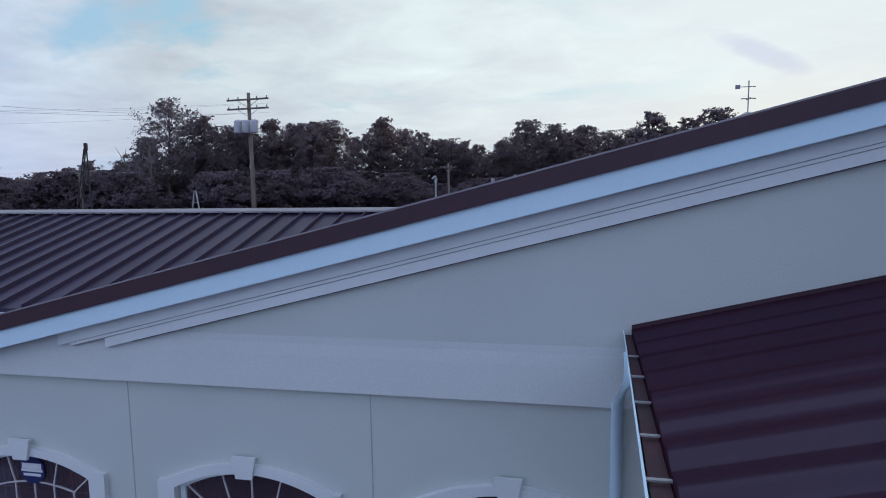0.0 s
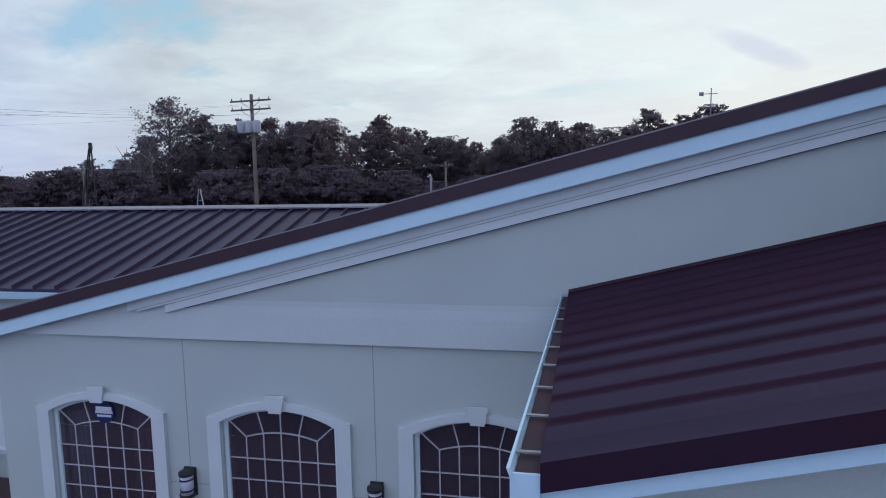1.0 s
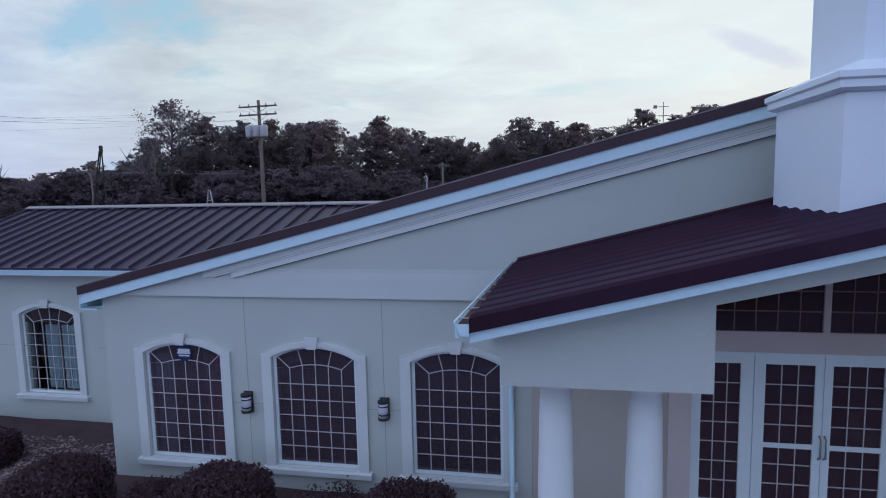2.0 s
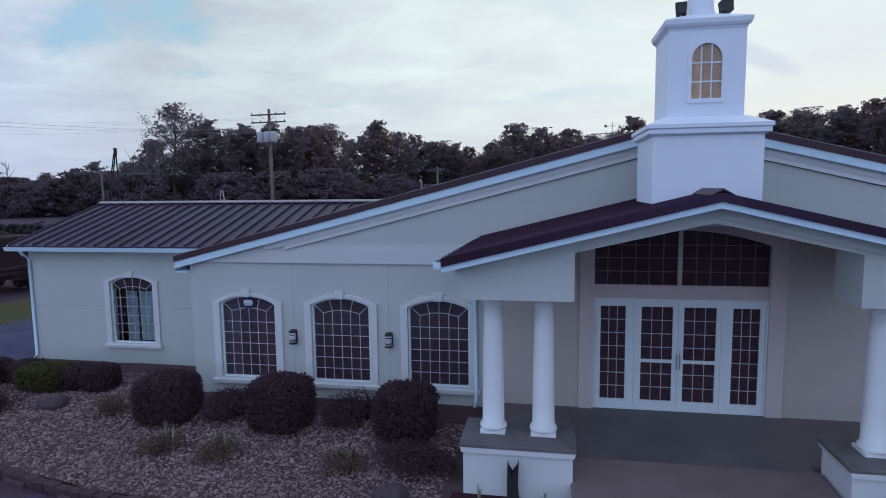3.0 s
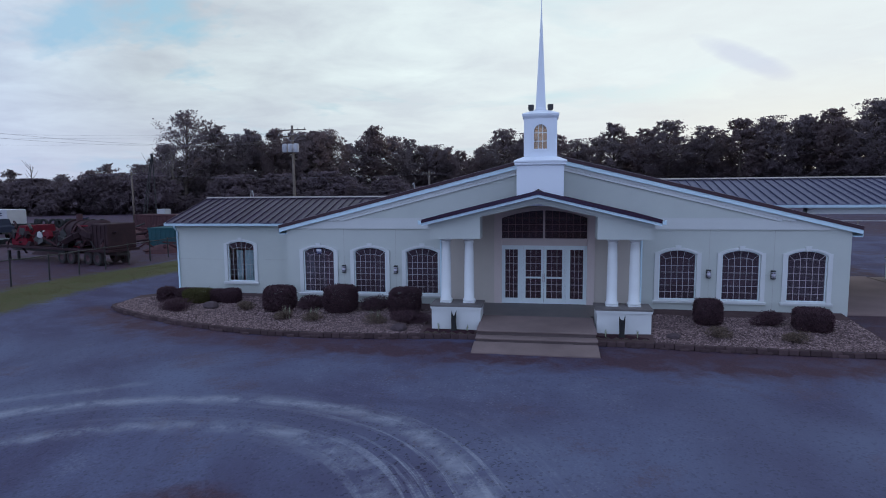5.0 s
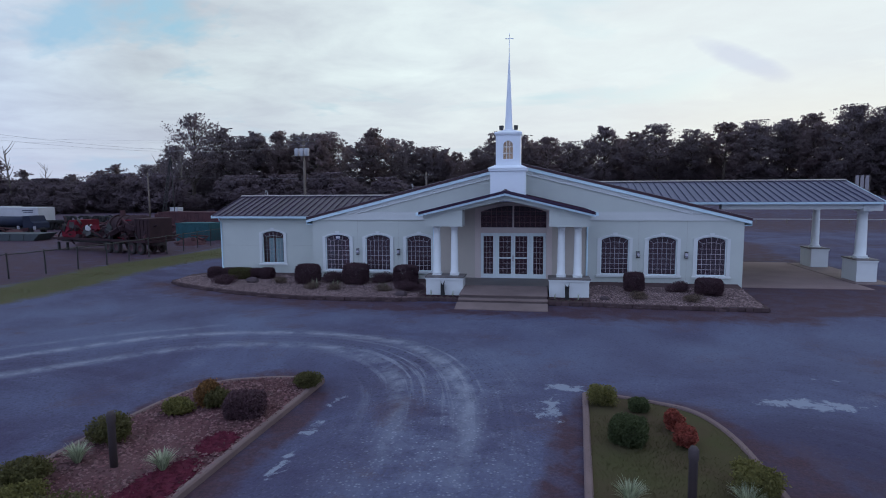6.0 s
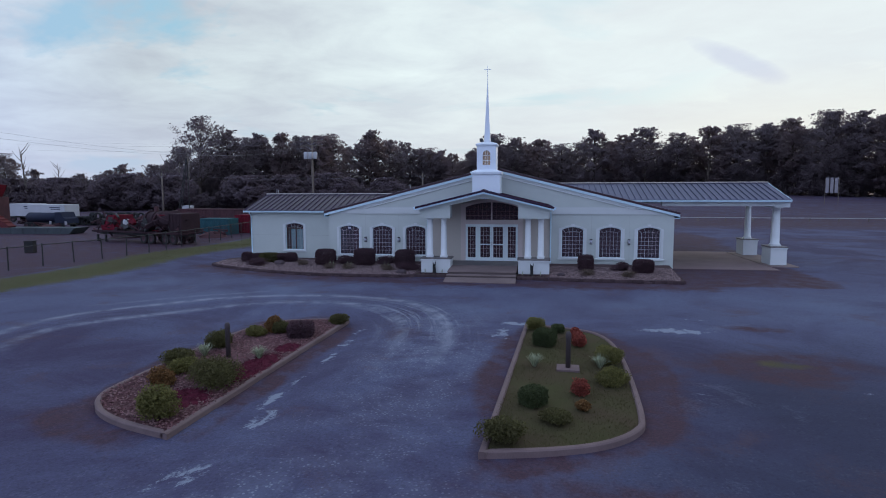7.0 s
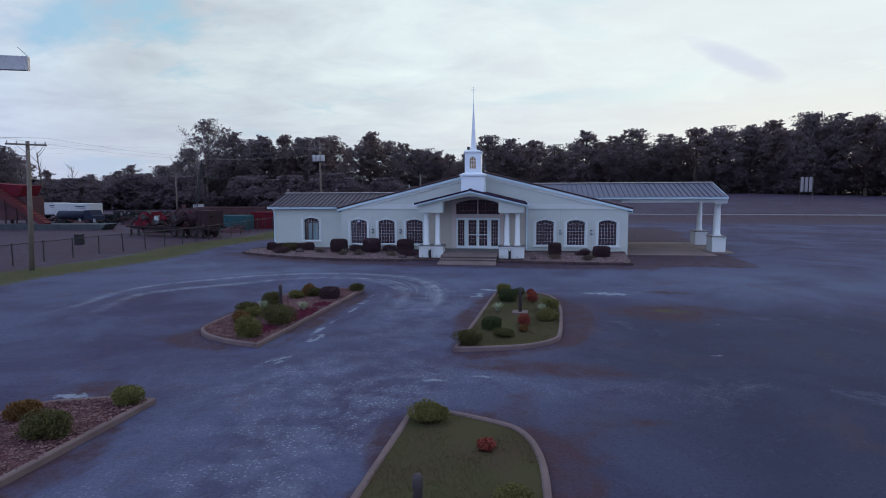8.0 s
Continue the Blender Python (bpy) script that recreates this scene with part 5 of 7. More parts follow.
for s in (-1, 1):
    fl = thing("floodlight", "dark floodlight tilted up at the spire", "floodlight", "steeple floodlights", at=pose(-0.06 + s * 0.35, -1.60 - 0.26, 8.02, 0, 0, 0) @ Matrix.Scale(0.88, 4))
    bm = B()
    prism(bm, [(-0.09, -0.09), (0.09, -0.09), (0.105, 0.12), (-0.105, 0.12)], "y", -0.09, 0.09)
    part("housing", bm, M_BLACK, fl, at=pose(0, 0, 0.17, -12, 0, s * 14))
    bm = B()
    box(bm, -0.015, 0.015, -0.01, 0.01, -0.04, 0.12)
    box(bm, -0.09, 0.09, -0.03, 0.03, -0.045, -0.025)
    part("bracket", bm, M_STEEL, fl)

# ---- wall lanterns ----
bm = B()
lathe(bm, [(0.072, -0.12), (0.075, 0.12)], 16)
lens = mesh_of("diffuser", bm, M_DIFF, True)
bm = B()
lathe(bm, [(0.088, 0.115), (0.088, 0.150), (0.05, 0.165)], 16)
cap_ring = mesh_of("top_cap", bm, M_BLACK)
bm = B()
lathe(bm, [(0.05, -0.165), (0.088, -0.150), (0.088, -0.115)], 16)
low_ring = mesh_of("bottom_cap", bm, M_BLACK)
bm = B()
lathe(bm, [(0.080, -0.01), (0.080, 0.01)], 16)
thin_ring = mesh_of("band", bm, M_BLACK)
bm = B()
box(bm, -0.075, 0.075, 0.06, 0.085, -0.17, 0.17)
back = mesh_of("back_plate", bm, M_BLACK)
for x in (-8.33, -6.05, 6.375, 8.69):
    lamp = thing("wall_lantern", "black half-round wall lantern with frosted glass", "wall lamp", "wall lanterns", at=pose(x, -0.087, 1.90))
    for n_, me in (("diffuser", lens), ("top_cap", cap_ring), ("bottom_cap", low_ring), ("back_plate", back)):
        part(n_, me, None, lamp)
    for z in (-0.065, 0.065):
        part("band", thin_ring, None, lamp, at=pose(0, 0, z))

# ---- porte-cochere ----
carport = thing("porte_cochere", "open drive-through canopy with brown metal roof on white columns", "canopy")
QX0, QX1, QE, QR, Q0, Q1 = 3.9, 19.4, 4.45, 5.60, 3.6, 12.2
bm = B()
box(bm, XR + 0.02, QX1 - 0.35, Q0 + 0.35, Q0 + 0.75, QE - 0.42, QE - 0.13)
box(bm, XR + 0.02, QX1 - 0.35, Q1 - 0.75, Q1 - 0.35, QE - 0.42, QE - 0.13)
box(bm, QX1 - 0.9, QX1 + 0.05, Q0 + 0.3, Q1 - 0.3, QE - 0.50, QE - 0.12)
part("beam", bm, M_TRIM, carport)
bm = B()
box(bm, XR + 0.02, QX1 - 0.05, Q0 + 0.03, Q1 - 0.03, QE - 0.13, QE - 0.095)
part("canopy_ceiling", bm, M_FASCIA, carport)
wing_roof(carport, QX0, QX1, Q0, (Q0 + Q1) / 2, Q1, QE, QR, metal=M_ROOFSKY)
gutter(carport, 9.2, QX1, Q0 - 0.01, QE - 0.01)
bm = B()
mid = (Q0 + Q1) / 2
for a, b, za, zb in ((Q0, mid, QE, QR), (mid, Q1, QR, QE)):
    prism(bm, [(a, za - 0.17), (b, zb - 0.17), (b, zb + 0.03), (a, za + 0.03)], "x", QX1 + 0.002, QX1 + 0.027)
part("rake_fascia", bm, M_FASCIA, carport)
bm = B()
prism(bm, [(Q0 + 0.1, QE - 0.11), (Q1 - 0.1, QE - 0.11), (mid, QR - 0.16)], "x", QX1 - 0.30, QX1 - 0.26)
part("gable_panel", bm, M_FASCIA, carport)
for y0, x0 in ((4.25, 18.5), (10.3, 18.72)):
    pedestal(carport, x0, x0 + 1.12, y0, y0 + 1.7, 0.0, 1.30)
    column(carport, x0 + 0.56, y0 + 0.85, 1.30, (QE - 0.50 - 1.30) / 2.365, 1.5 if y0 < 8 else 1.25)
bm = B()
box(bm, 11.6, 18.3, 1.9, 13.0, -0.05, 0.03)
part_slab = solid("drive_slab", bm, mat("soiled_concrete", (0.195, 0.134, 0.137), (0.270, 0.198, 0.200), 0.9, 0.35, 30.0, 0.9, 0.2), "worn concrete drive slab under the canopy", "pavement", kind="structure")
bm = B()
box(bm, 18.2, 20.1, 3.6, 12.6, -0.05, 0.06, 0.02)
solid("canopy_kerb", bm, M_CONC, "low concrete island under the canopy columns", "kerb", kind="structure")

# roof fittings
cup = thing("roof_cupola", "small domed roof vent with weathervane on the ridge", "weathervane", at=pose(-0.27, 10.3, TOP - 0.30) @ Matrix.Diagonal((0.95, 0.95, 1.12, 1)))
bm = B()
lathe(bm, [(0.30, 0.0), (0.30, 0.22), (0.42, 0.24), (0.34, 0.36), (0.18, 0.46), (0.05, 0.52)], 20)
part("dome", bm, M_STEEL, cup, smooth=True)
bm = B()
tube(bm, [(0, 0, 0.5), (0, 0, 1.15)], 0.014, 6)
box(bm, -0.17, 0.17, -0.006, 0.006, 0.78, 0.80)
box(bm, -0.006, 0.006, -0.17, 0.17, 0.78, 0.80)
box(bm, -0.28, 0.16, -0.005, 0.005, 1.02, 1.035)
box(bm, -0.30, -0.19, -0.005, 0.005, 0.985, 1.07)
part("weathervane", bm, M_WIRE, cup)
mast = thing("service_mast", "galvanised electric service mast on the roof", "mast", at=pose(-8.85, 16.5, roof_z(-8.85)))
bm = B()
tube(bm, [(0, 0, 0), (0, 0, 1.1)], 0.035, 8)
part("pipe", bm, M_STEEL, mast)
bm = B()
tube(bm, [(0, 0, 1.08), (0, 0.02, 1.2), (-0.03, 0.0, 1.3), (-0.12, -0.02, 1.22)], [0.05, 0.06, 0.06, 0.04], 8)
part("weatherhead", bm, M_STEEL, mast)
for x, y, h in ((-6.25, 11.5, 0.5), (-5.96, 16.0, 0.6)):
    bm = B()
    tube(bm, [(0, 0, -0.05), (0, 0, h)], 0.05, 8)
    lathe(bm, [(0.12, -0.02), (0.06, 0.08)], 10)
    solid("vent_pipe", bm, M_STEEL, "grey plumbing vent pipe through the metal roof", "vent pipe", "roof vents", at=pose(x, y, roof_z(x)))


# the church stands a little askew to the lot's islands and fence
ASKEW = Matrix.Rotation(radians(2.1), 4, "Z")
for ob in list(scene.collection.objects):
    if ob.parent is None and ob not in (cam, sun) and ob.name != "ground":
        ob.matrix_basis = ASKEW @ ob.matrix_basis

# ---- planting beds along the front ----
FRONT_L = [(-19.2, -1.1), (-18.6, -1.65), (-17.5, -2.25), (-15.1, -3.25), (-12.75, -4.0), (-10.3, -4.5), (-8.3, -4.55), (-5.8, -4.36), (-3.6, -4.02), (-2.2, -3.9)]
FRONT_R = [(2.02, -4.1), (3.8, -4.05), (5.8, -4.12), (7.8, -4.15), (9.5, -4.12), (11.15, -4.1)]


def front_y(x):
    pts = FRONT_L if x < 0 else FRONT_R
    return float(np.interp(x, [p[0] for p in pts], [p[1] for p in pts]))


def back_y(x):
    if x < -18.0:
        return float(np.interp(x, [-19.2, -18.0], [0.4, 1.6]))
    return 0.0367 * x + (2.32 if x < -11.2 else 0.0)


def bed_z(x, y):
    f, b = front_y(x), back_y(x)
    v = min(max((y - f) / (b - f), 0), 1)
    high = 0.30 if x < -11.2 else 0.46
    return 0.15 + (high - 0.15) * v + 0.025 * noise.noise(Vector((x * 0.9, y * 0.9, 5)))


def bed(x0, x1, label):
    nx, ny = int((x1 - x0) / 0.25) + 1, 22
    verts, faces = [], []
    for i in range(nx):
        x = x0 + (x1 - x0) * i / (nx - 1)
        f, b = front_y(x) + 0.08, back_y(x)
        for j in range(ny):
            y = f + (b - f) * j / (ny - 1)
            verts.append((x, y, bed_z(x, y)))
    for i in range(nx - 1):
        for j in range(ny - 1):
            a = i * ny + j
            faces.append((a, a + ny, a + ny + 1, a + 1))
    tagged(new("planting_bed", raw_mesh("planting_bed", verts, faces, M_BEDSOIL)), label, "planting bed", "planting beds", "structure")


bed(-19.1, -2.1, "raised gravel planting bed with soil along the wall")
bed(2.0, 11.15, "raised gravel planting bed with soil along the wall")


def scatter_stones(name, label, spots, sizes, material, seed):
    """Loose stones, too many to count: small lumpy octahedra sunk a little into the surface."""
    rng = np.random.default_rng(seed)
    base = np.array([(1, 0, 0), (-1, 0, 0), (0, 1, 0), (0, -1, 0), (0, 0, 1), (0, 0, -0.6)], float)
    tri = [(0, 2, 4), (2, 1, 4), (1, 3, 4), (3, 0, 4), (2, 0, 5), (1, 2, 5), (3, 1, 5), (0, 3, 5)]
    verts, faces = [], []
    for k, (x, y, z) in enumerate(spots):
        s = rng.uniform(*sizes)
        v = base * (s * rng.uniform(0.75, 1.35), s * rng.uniform(0.75, 1.35), s * rng.uniform(0.5, 0.85)) * rng.uniform(0.8, 1.2, (6, 1))
        a = rng.uniform(0, 6.28)
        c, n = math.cos(a), math.sin(a)
        for p in v:
            verts.append((x + c * p[0] - n * p[1], y + n * p[0] + c * p[1], z + p[2] + s * 0.2))
        faces += [tuple(6 * k + i for i in t) for t in tri]
    tagged(new(name, raw_mesh(name, verts, faces, material)), label, "gravel", kind="stuff")


rng = np.random.default_rng(11)
spots = []
while len(spots) < 46000:
    x = rng.uniform(-19.0, 11.1)
    if -2.15 < x < 2.05:
        continue
    f, b = front_y(x), back_y(x)
    y = rng.uniform(f + 0.1, b - 0.1)
    if y > b - 0.85 + 0.3 * noise.noise(Vector((x, y, 1))) or (y < -1.9 and (-4.15 < x < -2 or 1.75 < x < 3.9)):
        continue
    spots.append((x, y, bed_z(x, y)))
scatter_stones("river_gravel", "loose tan and grey river gravel", spots, (0.014, 0.040), M_PEBBLE, 3)

# edging blocks, one by one
bm = B()
box(bm, -0.146, 0.146, -0.085, 0.085, 0.0, 0.175, 0.02)
block = mesh_of("edging_block", bm, M_EDGE)
for pts, label in ((FRONT_L, "row of dark concrete edging blocks round the bed"), (FRONT_R, "row of dark concrete edging blocks round the bed")):
    row = thing("bed_edging", label, "edging", "bed edgings", "structure")
    line = smooth_curve(pts, 10)
    if pts is FRONT_R:
        line = line + [(11.2, -3.6), (11.2, -2.0), (11.2, -0.2)]
    else:
        line = [(-18.5, 1.6), (-19.0, 0.6)] + line
    d = 0.0
    want = 0.15
    for (ax, ay), (bx, by) in zip(line, line[1:]):
        seg = math.hypot(bx - ax, by - ay)
        while d + seg >= want:
            t = (want - d) / seg
            a = math.degrees(math.atan2(by - ay, bx - ax))
            part("edging_block", block, None, row, at=pose(ax + (bx - ax) * t, ay + (by - ay) * t, 0.0 + random.uniform(-0.015, 0.012), random.uniform(-2, 2), random.uniform(-1.5, 1.5), a + random.uniform(-2.5, 2.5)))
            if d + seg >= want + 0.15:
                u = (want + 0.15 - d) / seg
                nx, ny = (by - ay) / seg, -(bx - ax) / seg
                part("edging_block", block, None, row, at=pose(ax + (bx - ax) * u + nx * 0.06, ay + (by - ay) * u + ny * 0.06, -0.095 + random.uniform(-0.02, 0.015), random.uniform(-2, 2), random.uniform(-2, 2), a + random.uniform(-3, 3)))
            want += 0.305
        d += seg

# mulch strip with a little scalloped edging in front of each pedestal
for x0, x1, yb in ((-4.0, -2.2, -3.32), (1.9, 3.75, -3.2)):
    bm = B()
    box(bm, x0, x1, yb - 0.55, yb, 0.0, 0.20, 0.03)
    solid("mulch_strip", bm, M_MULCHDARK, "narrow dark mulch strip at the pedestal foot", "planting bed", "mulch strips", "structure")
    fence = thing("scallop_edging", "low scalloped garden edging with short stakes", "edging", "scallop edgings", at=pose(x0, yb - 0.58, 0.0))
    for k in range(6):
        bm = B()
        w = (x1 - x0) / 6
        prism(bm, [(k * w + 0.01, 0.04), ((k + 1) * w - 0.01, 0.04), ((k + 1) * w - 0.01, 0.17), ((k + 0.5) * w, 0.24), (k * w + 0.01, 0.17)], "y", 0, 0.03)
        part("scallop", bm, M_BARK, fence)

# ---- plants ----
def leaf_cloud(points, size, rng, up=0.3, long=1.6, jitter=1.0):
    """Small pointed leaves, two triangles each, at the points, turned at random."""
    n = len(points)
    a = rng.normal(size=(n, 3))
    a[:, 2] += up
    a /= np.linalg.norm(a, axis=1, keepdims=True)
    b = np.cross(a, rng.normal(size=(n, 3)))
    b /= np.linalg.norm(b, axis=1, keepdims=True) + 1e-9
    s = size * rng.uniform(0.6, 1.4, (n, 1))
    p = np.asarray(points)
    v = np.stack([p - a * s * long / 2, p + b * s / 2, p + a * s * long / 2, p - b * s / 2], 1).reshape(-1, 3)
    f = np.arange(4 * n).reshape(-1, 4)
    return v, f


def clump_mesh(name, shell, count, size, material, seed):
    rng = np.random.default_rng(seed)
    v, f = leaf_cloud(shell(rng, count), size, rng)
    verts, faces = v.tolist(), f.tolist()
    return raw_mesh(name, verts, faces, material)


def box_shell(w, d, h, soft=0.06):
    """Points in the outer layer of a clipped, round-cornered block."""
    def make(rng, n):
        q = rng.normal(size=(n, 3))
        q /= (np.abs(q) ** 5.0).sum(axis=1, keepdims=True) ** (1 / 5.0)
        r = 1 - np.abs(rng.normal(size=(n, 1))) * 0.07
        p = q * r * np.array([w / 2, d / 2, h / 2]) + rng.normal(size=(n, 3)) * soft * 0.4
        p[:, 2] = np.maximum(p[:, 2] + h / 2, 0.03)
        return p
    return make


def mound_shell(w, d, h, lumps=6, seed=0):
    lr = np.random.default_rng(seed)
    c = np.stack([lr.uniform(-0.28, 0.28, lumps) * w, lr.uniform(-0.28, 0.28, lumps) * d, lr.uniform(0.25, 0.62, lumps) * h], -1)
    rr = lr.uniform(0.24, 0.38, lumps)

    def make(rng, n):
        k = rng.integers(0, lumps, n)
        q = rng.normal(size=(n, 3))
        q /= np.linalg.norm(q, axis=1, keepdims=True)
        p = c[k] + q * (rr[k] * (0.92 + rng.normal(size=n) * 0.15))[:, None] * np.array([w, d, h])
        p[:, 2] = np.maximum(p[:, 2], 0.02)
        return p
    return make


def twigs(bm, h, w, n, rng, r=0.012):
    for k in range(n):
        a = rng.uniform(0, 6.28)
        q = (w * 0.4 * math.cos(a), w * 0.4 * math.sin(a))
        tube(bm, [(q[0] * 0.1, q[1] * 0.1, -0.04), (q[0] * 0.5, q[1] * 0.5, h * 0.45), (q[0], q[1], h * 0.8)], [r * 1.6, r, r * 0.5], 4)


def plant(name, label, category, group, x, y, z, leaves, h, w, seed, turn=0.0, material=None):
    """A shrub: woody stems and a crown of leaves, both parts of one thing."""
    p = thing(name, label, category, group, at=pose(x, y, z, 0, 0, turn))
    bm = B()
    twigs(bm, h, w, 5, np.random.default_rng(seed))
    part("stems", bm, M_BARK, p)
    part("foliage", leaves, None, p)
    return p


def block_shrub(x, y, w, d, h, seed, z=None):
    me = clump_mesh("foliage", box_shell(w, d, h), int(7000 + 11000 * w), 0.032, M_SHRUB, seed)
    plant("clipped_shrub", "dark clipped evergreen shrub in the gravel bed", "shrub", "clipped shrubs", x, y, bed_z(x, y) if z is None else z, me, h, w, seed, seed * 7 % 16 - 8)


for k, (x, y, w, h) in enumerate(((-10.62, -1.78, 1.18, 0.98), (-7.96, -1.73, 1.20, 1.04), (-5.27, -1.68, 1.16, 1.0))):
    block_shrub(x, y, w, 1.1, h, 20 + k)
block_shrub(6.0, -1.60, 0.88, 0.9, 0.88, 31)
block_shrub(9.3, -1.90, 1.15, 0.9, 0.74, 32)
for k, (x, y, w, h) in enumerate(((-17.1, -0.22, 0.60, 0.60), (-16.38, 0.12, 0.80, 0.50), (-14.58, -0.10, 0.58, 0.54), (-13.86, -0.14, 0.72, 0.58))):
    block_shrub(x, y, w, 0.75, h, 40 + k)
me = clump_mesh("foliage", box_shell(1.30, 0.9, 0.60), 12000, 0.03, M_SHRUBGREEN, 45)
plant("green_shrub", "wide olive green clipped shrub in the gravel bed", "shrub", "low shrubs", -15.38, -0.30, bed_z(-15.38, -0.30), me, 0.6, 1.2, 45)
low_dark = [clump_mesh("foliage", mound_shell(1.35, 1.0, 0.56, 12, s), 7000, 0.028, M_SHRUB, s) for s in (51, 52)]
for k, (x, y) in enumerate(((-15.6, -1.83), (-9.35, -1.33), (-6.65, -1.28), (-4.80, -2.88))):
    plant("low_shrub", "low dark spreading shrub in the gravel", "shrub", "low shrubs", x, y, bed_z(x, y), low_dark[k % 2], 0.5, 1.0, 60 + k, 50 * k)
me = clump_mesh("foliage", mound_shell(0.95, 0.8, 0.52, 9, 53), 5000, 0.028, M_SHRUB, 53)
plant("low_shrub", "low dark spreading shrub in the gravel", "shrub", "low shrubs", 8.05, -1.5, bed_z(8.05, -1.5), me, 0.4, 0.7, 66, 20)
tuft_green = [clump_mesh("foliage", mound_shell(0.85, 0.75, 0.42, 9, s), 1900, 0.026, M_STRAGGLY, s) for s in (71, 72)]
for k, (x, y) in enumerate(((-12.4, -1.40), (-9.75, -3.05), (-8.6, -3.10), (-6.1, -3.10), (6.05, -3.15), (8.35, -3.40))):
    plant("small_shrub", "small straggly olive shrub in the gravel", "shrub", "small shrubs", x, y, bed_z(x, y), tuft_green[k % 2], 0.4, 0.7, 80 + k, 70 * k)


def blade_tuft(n, h, spread_w, width, seed, material, arch_out=0.6):
    """A tuft of arching blades."""
    rng = np.random.default_rng(seed)
    verts, faces = [], []
    for k in range(n):
        a, lean = rng.uniform(0, 6.28), rng.uniform(0.15, 1.0) * arch_out
        hh = h * rng.uniform(0.6, 1.1)
        dx, dy = math.cos(a), math.sin(a)
        sx, sy = -dy * width / 2, dx * width / 2
        base = len(verts)
        for t, wd in ((0.0, 1.0), (0.45, 0.9), (0.8, 0.6), (1.0, 0.05)):
            r = spread_w * 0.12 + lean * spread_w * t ** 1.8
            z = hh * (t - 0.28 * lean * t ** 3)
            verts += [(dx * r + sx * wd, dy * r + sy * wd, z), (dx * r - sx * wd, dy * r - sy * wd, z)]
        for j in range(3):
            q = base + 2 * j
            faces.append((q, q + 1, q + 3, q + 2))
    return raw_mesh("blades", verts, faces, material)


pale_tuft = blade_tuft(240, 0.40, 0.40, 0.013, 5, M_PALEGRASS, 0.8)
for k, (x, y) in enumerate(((-9.85, -2.90), (-9.6, -3.05), (-6.25, -3.00), (-5.95, -3.10), (-8.7, -3.05), (-8.45, -3.00))):
    t = solid("dry_grass_tuft", blade_tuft(14, 0.62, 0.2, 0.009, 90 + k, M_PALEGRASS), None, "thin tuft of pale dry flower stalks", "grass tuft", "dry tufts", at=pose(x, y, bed_z(x, y)))
for k, (x, y, s) in enumerate(((-14.1, -1.35, 0.30), (-4.95, -3.75, 0.24), (4.55, -3.4, 0.19))):
    bm = B()
    bmesh.ops.create_icosphere(bm, subdivisions=2, radius=1.0)
    for v in bm.verts:
        v.co *= 1 + 0.22 * noise.noise(v.co * 1.4 + Vector((k * 5, 0, 0)))
        v.co.z *= 0.7
    solid("boulder", bm, M_ROCK, "rounded dark grey landscape boulder in the gravel", "rock", "boulders", at=Matrix.Translation((x, y, bed_z(x, y) + s * 0.3)) @ Matrix.Diagonal((s * 1.2, s, s, 1)))
for k, x in enumerate((-2.96, 2.87)):
    r_ = np.random.default_rng(95 + k)
    bm = B()
    n, tops = 11, []
    rings = []
    for z, w in ((0.0, 0.15), (0.12, 0.13), (0.34, 0.12), (0.47, 0.13)):
        rings.append([bm.verts.new((w * r_.uniform(0.8, 1.15) * math.cos(2 * math.pi * i / n), w * r_.uniform(0.8, 1.15) * math.sin(2 * math.pi * i / n), z + (0.20 * abs(math.cos(2 * math.pi * i / n)) ** 3 + r_.uniform(-0.03, 0.06) if z > 0.4 else 0))) for i in range(n)])
    for a, b in zip(rings, rings[1:]):
        for i in range(n):
            bm.faces.new((a[i], a[(i + 1) % n], b[(i + 1) % n], b[i]))
    hub = bm.verts.new((0, 0, 0.40))
    for i in range(n):
        bm.faces.new((rings[-1][i], rings[-1][(i + 1) % n], hub))
    solid("garden_stump", bm, M_TYRE, "jagged near-black wooden stump at the white pedestal", "stump", "garden stumps", at=pose(x, -3.50, 0.18) @ Matrix.Diagonal((0.78, 0.78, 1.12, 1)))
    for j, dx in enumerate((-0.55, 0.5)):
        solid("dry_grass_tuft", blade_tuft(16, 0.30, 0.12, 0.014, 110 + 2 * k + j, M_PALEGRASS), None, "thin tuft of pale dry flower stalks", "grass tuft", "dry tufts", at=pose(x + dx, -3.55, 0.19))

# ---- kerbed islands in the lot ----
def island_outline(x_in, y0, y1, s, taper, wide=1.0):
    """Straight inner side, outer side with rounded corners; s = -1 bulges to -x."""
    pts = [(x_in + s * 0.9, y1 + 0.02), (x_in + s * 1.9, y1 - 0.25), (x_in + s * 2.8, y1 - 0.75), (x_in + s * 3.3, y1 - 1.9), (x_in + s * 3.5, y1 - 3.6), (x_in + s * 3.55, y1 - 5.6), (x_in + s * 3.5, y0 + 2.7), (x_in + s * 3.3, y0 + 1.75), (x_in + s * 2.6, y0 + 0.95), (x_in + s * 1.5, y0 + 0.4), (x_in + s * 0.0, y0)]
    pts = [(x_in + (x - x_in) * wide, y) for x, y in pts]
    return smooth_curve([(x_in + s * taper, y1)] + pts, 6)


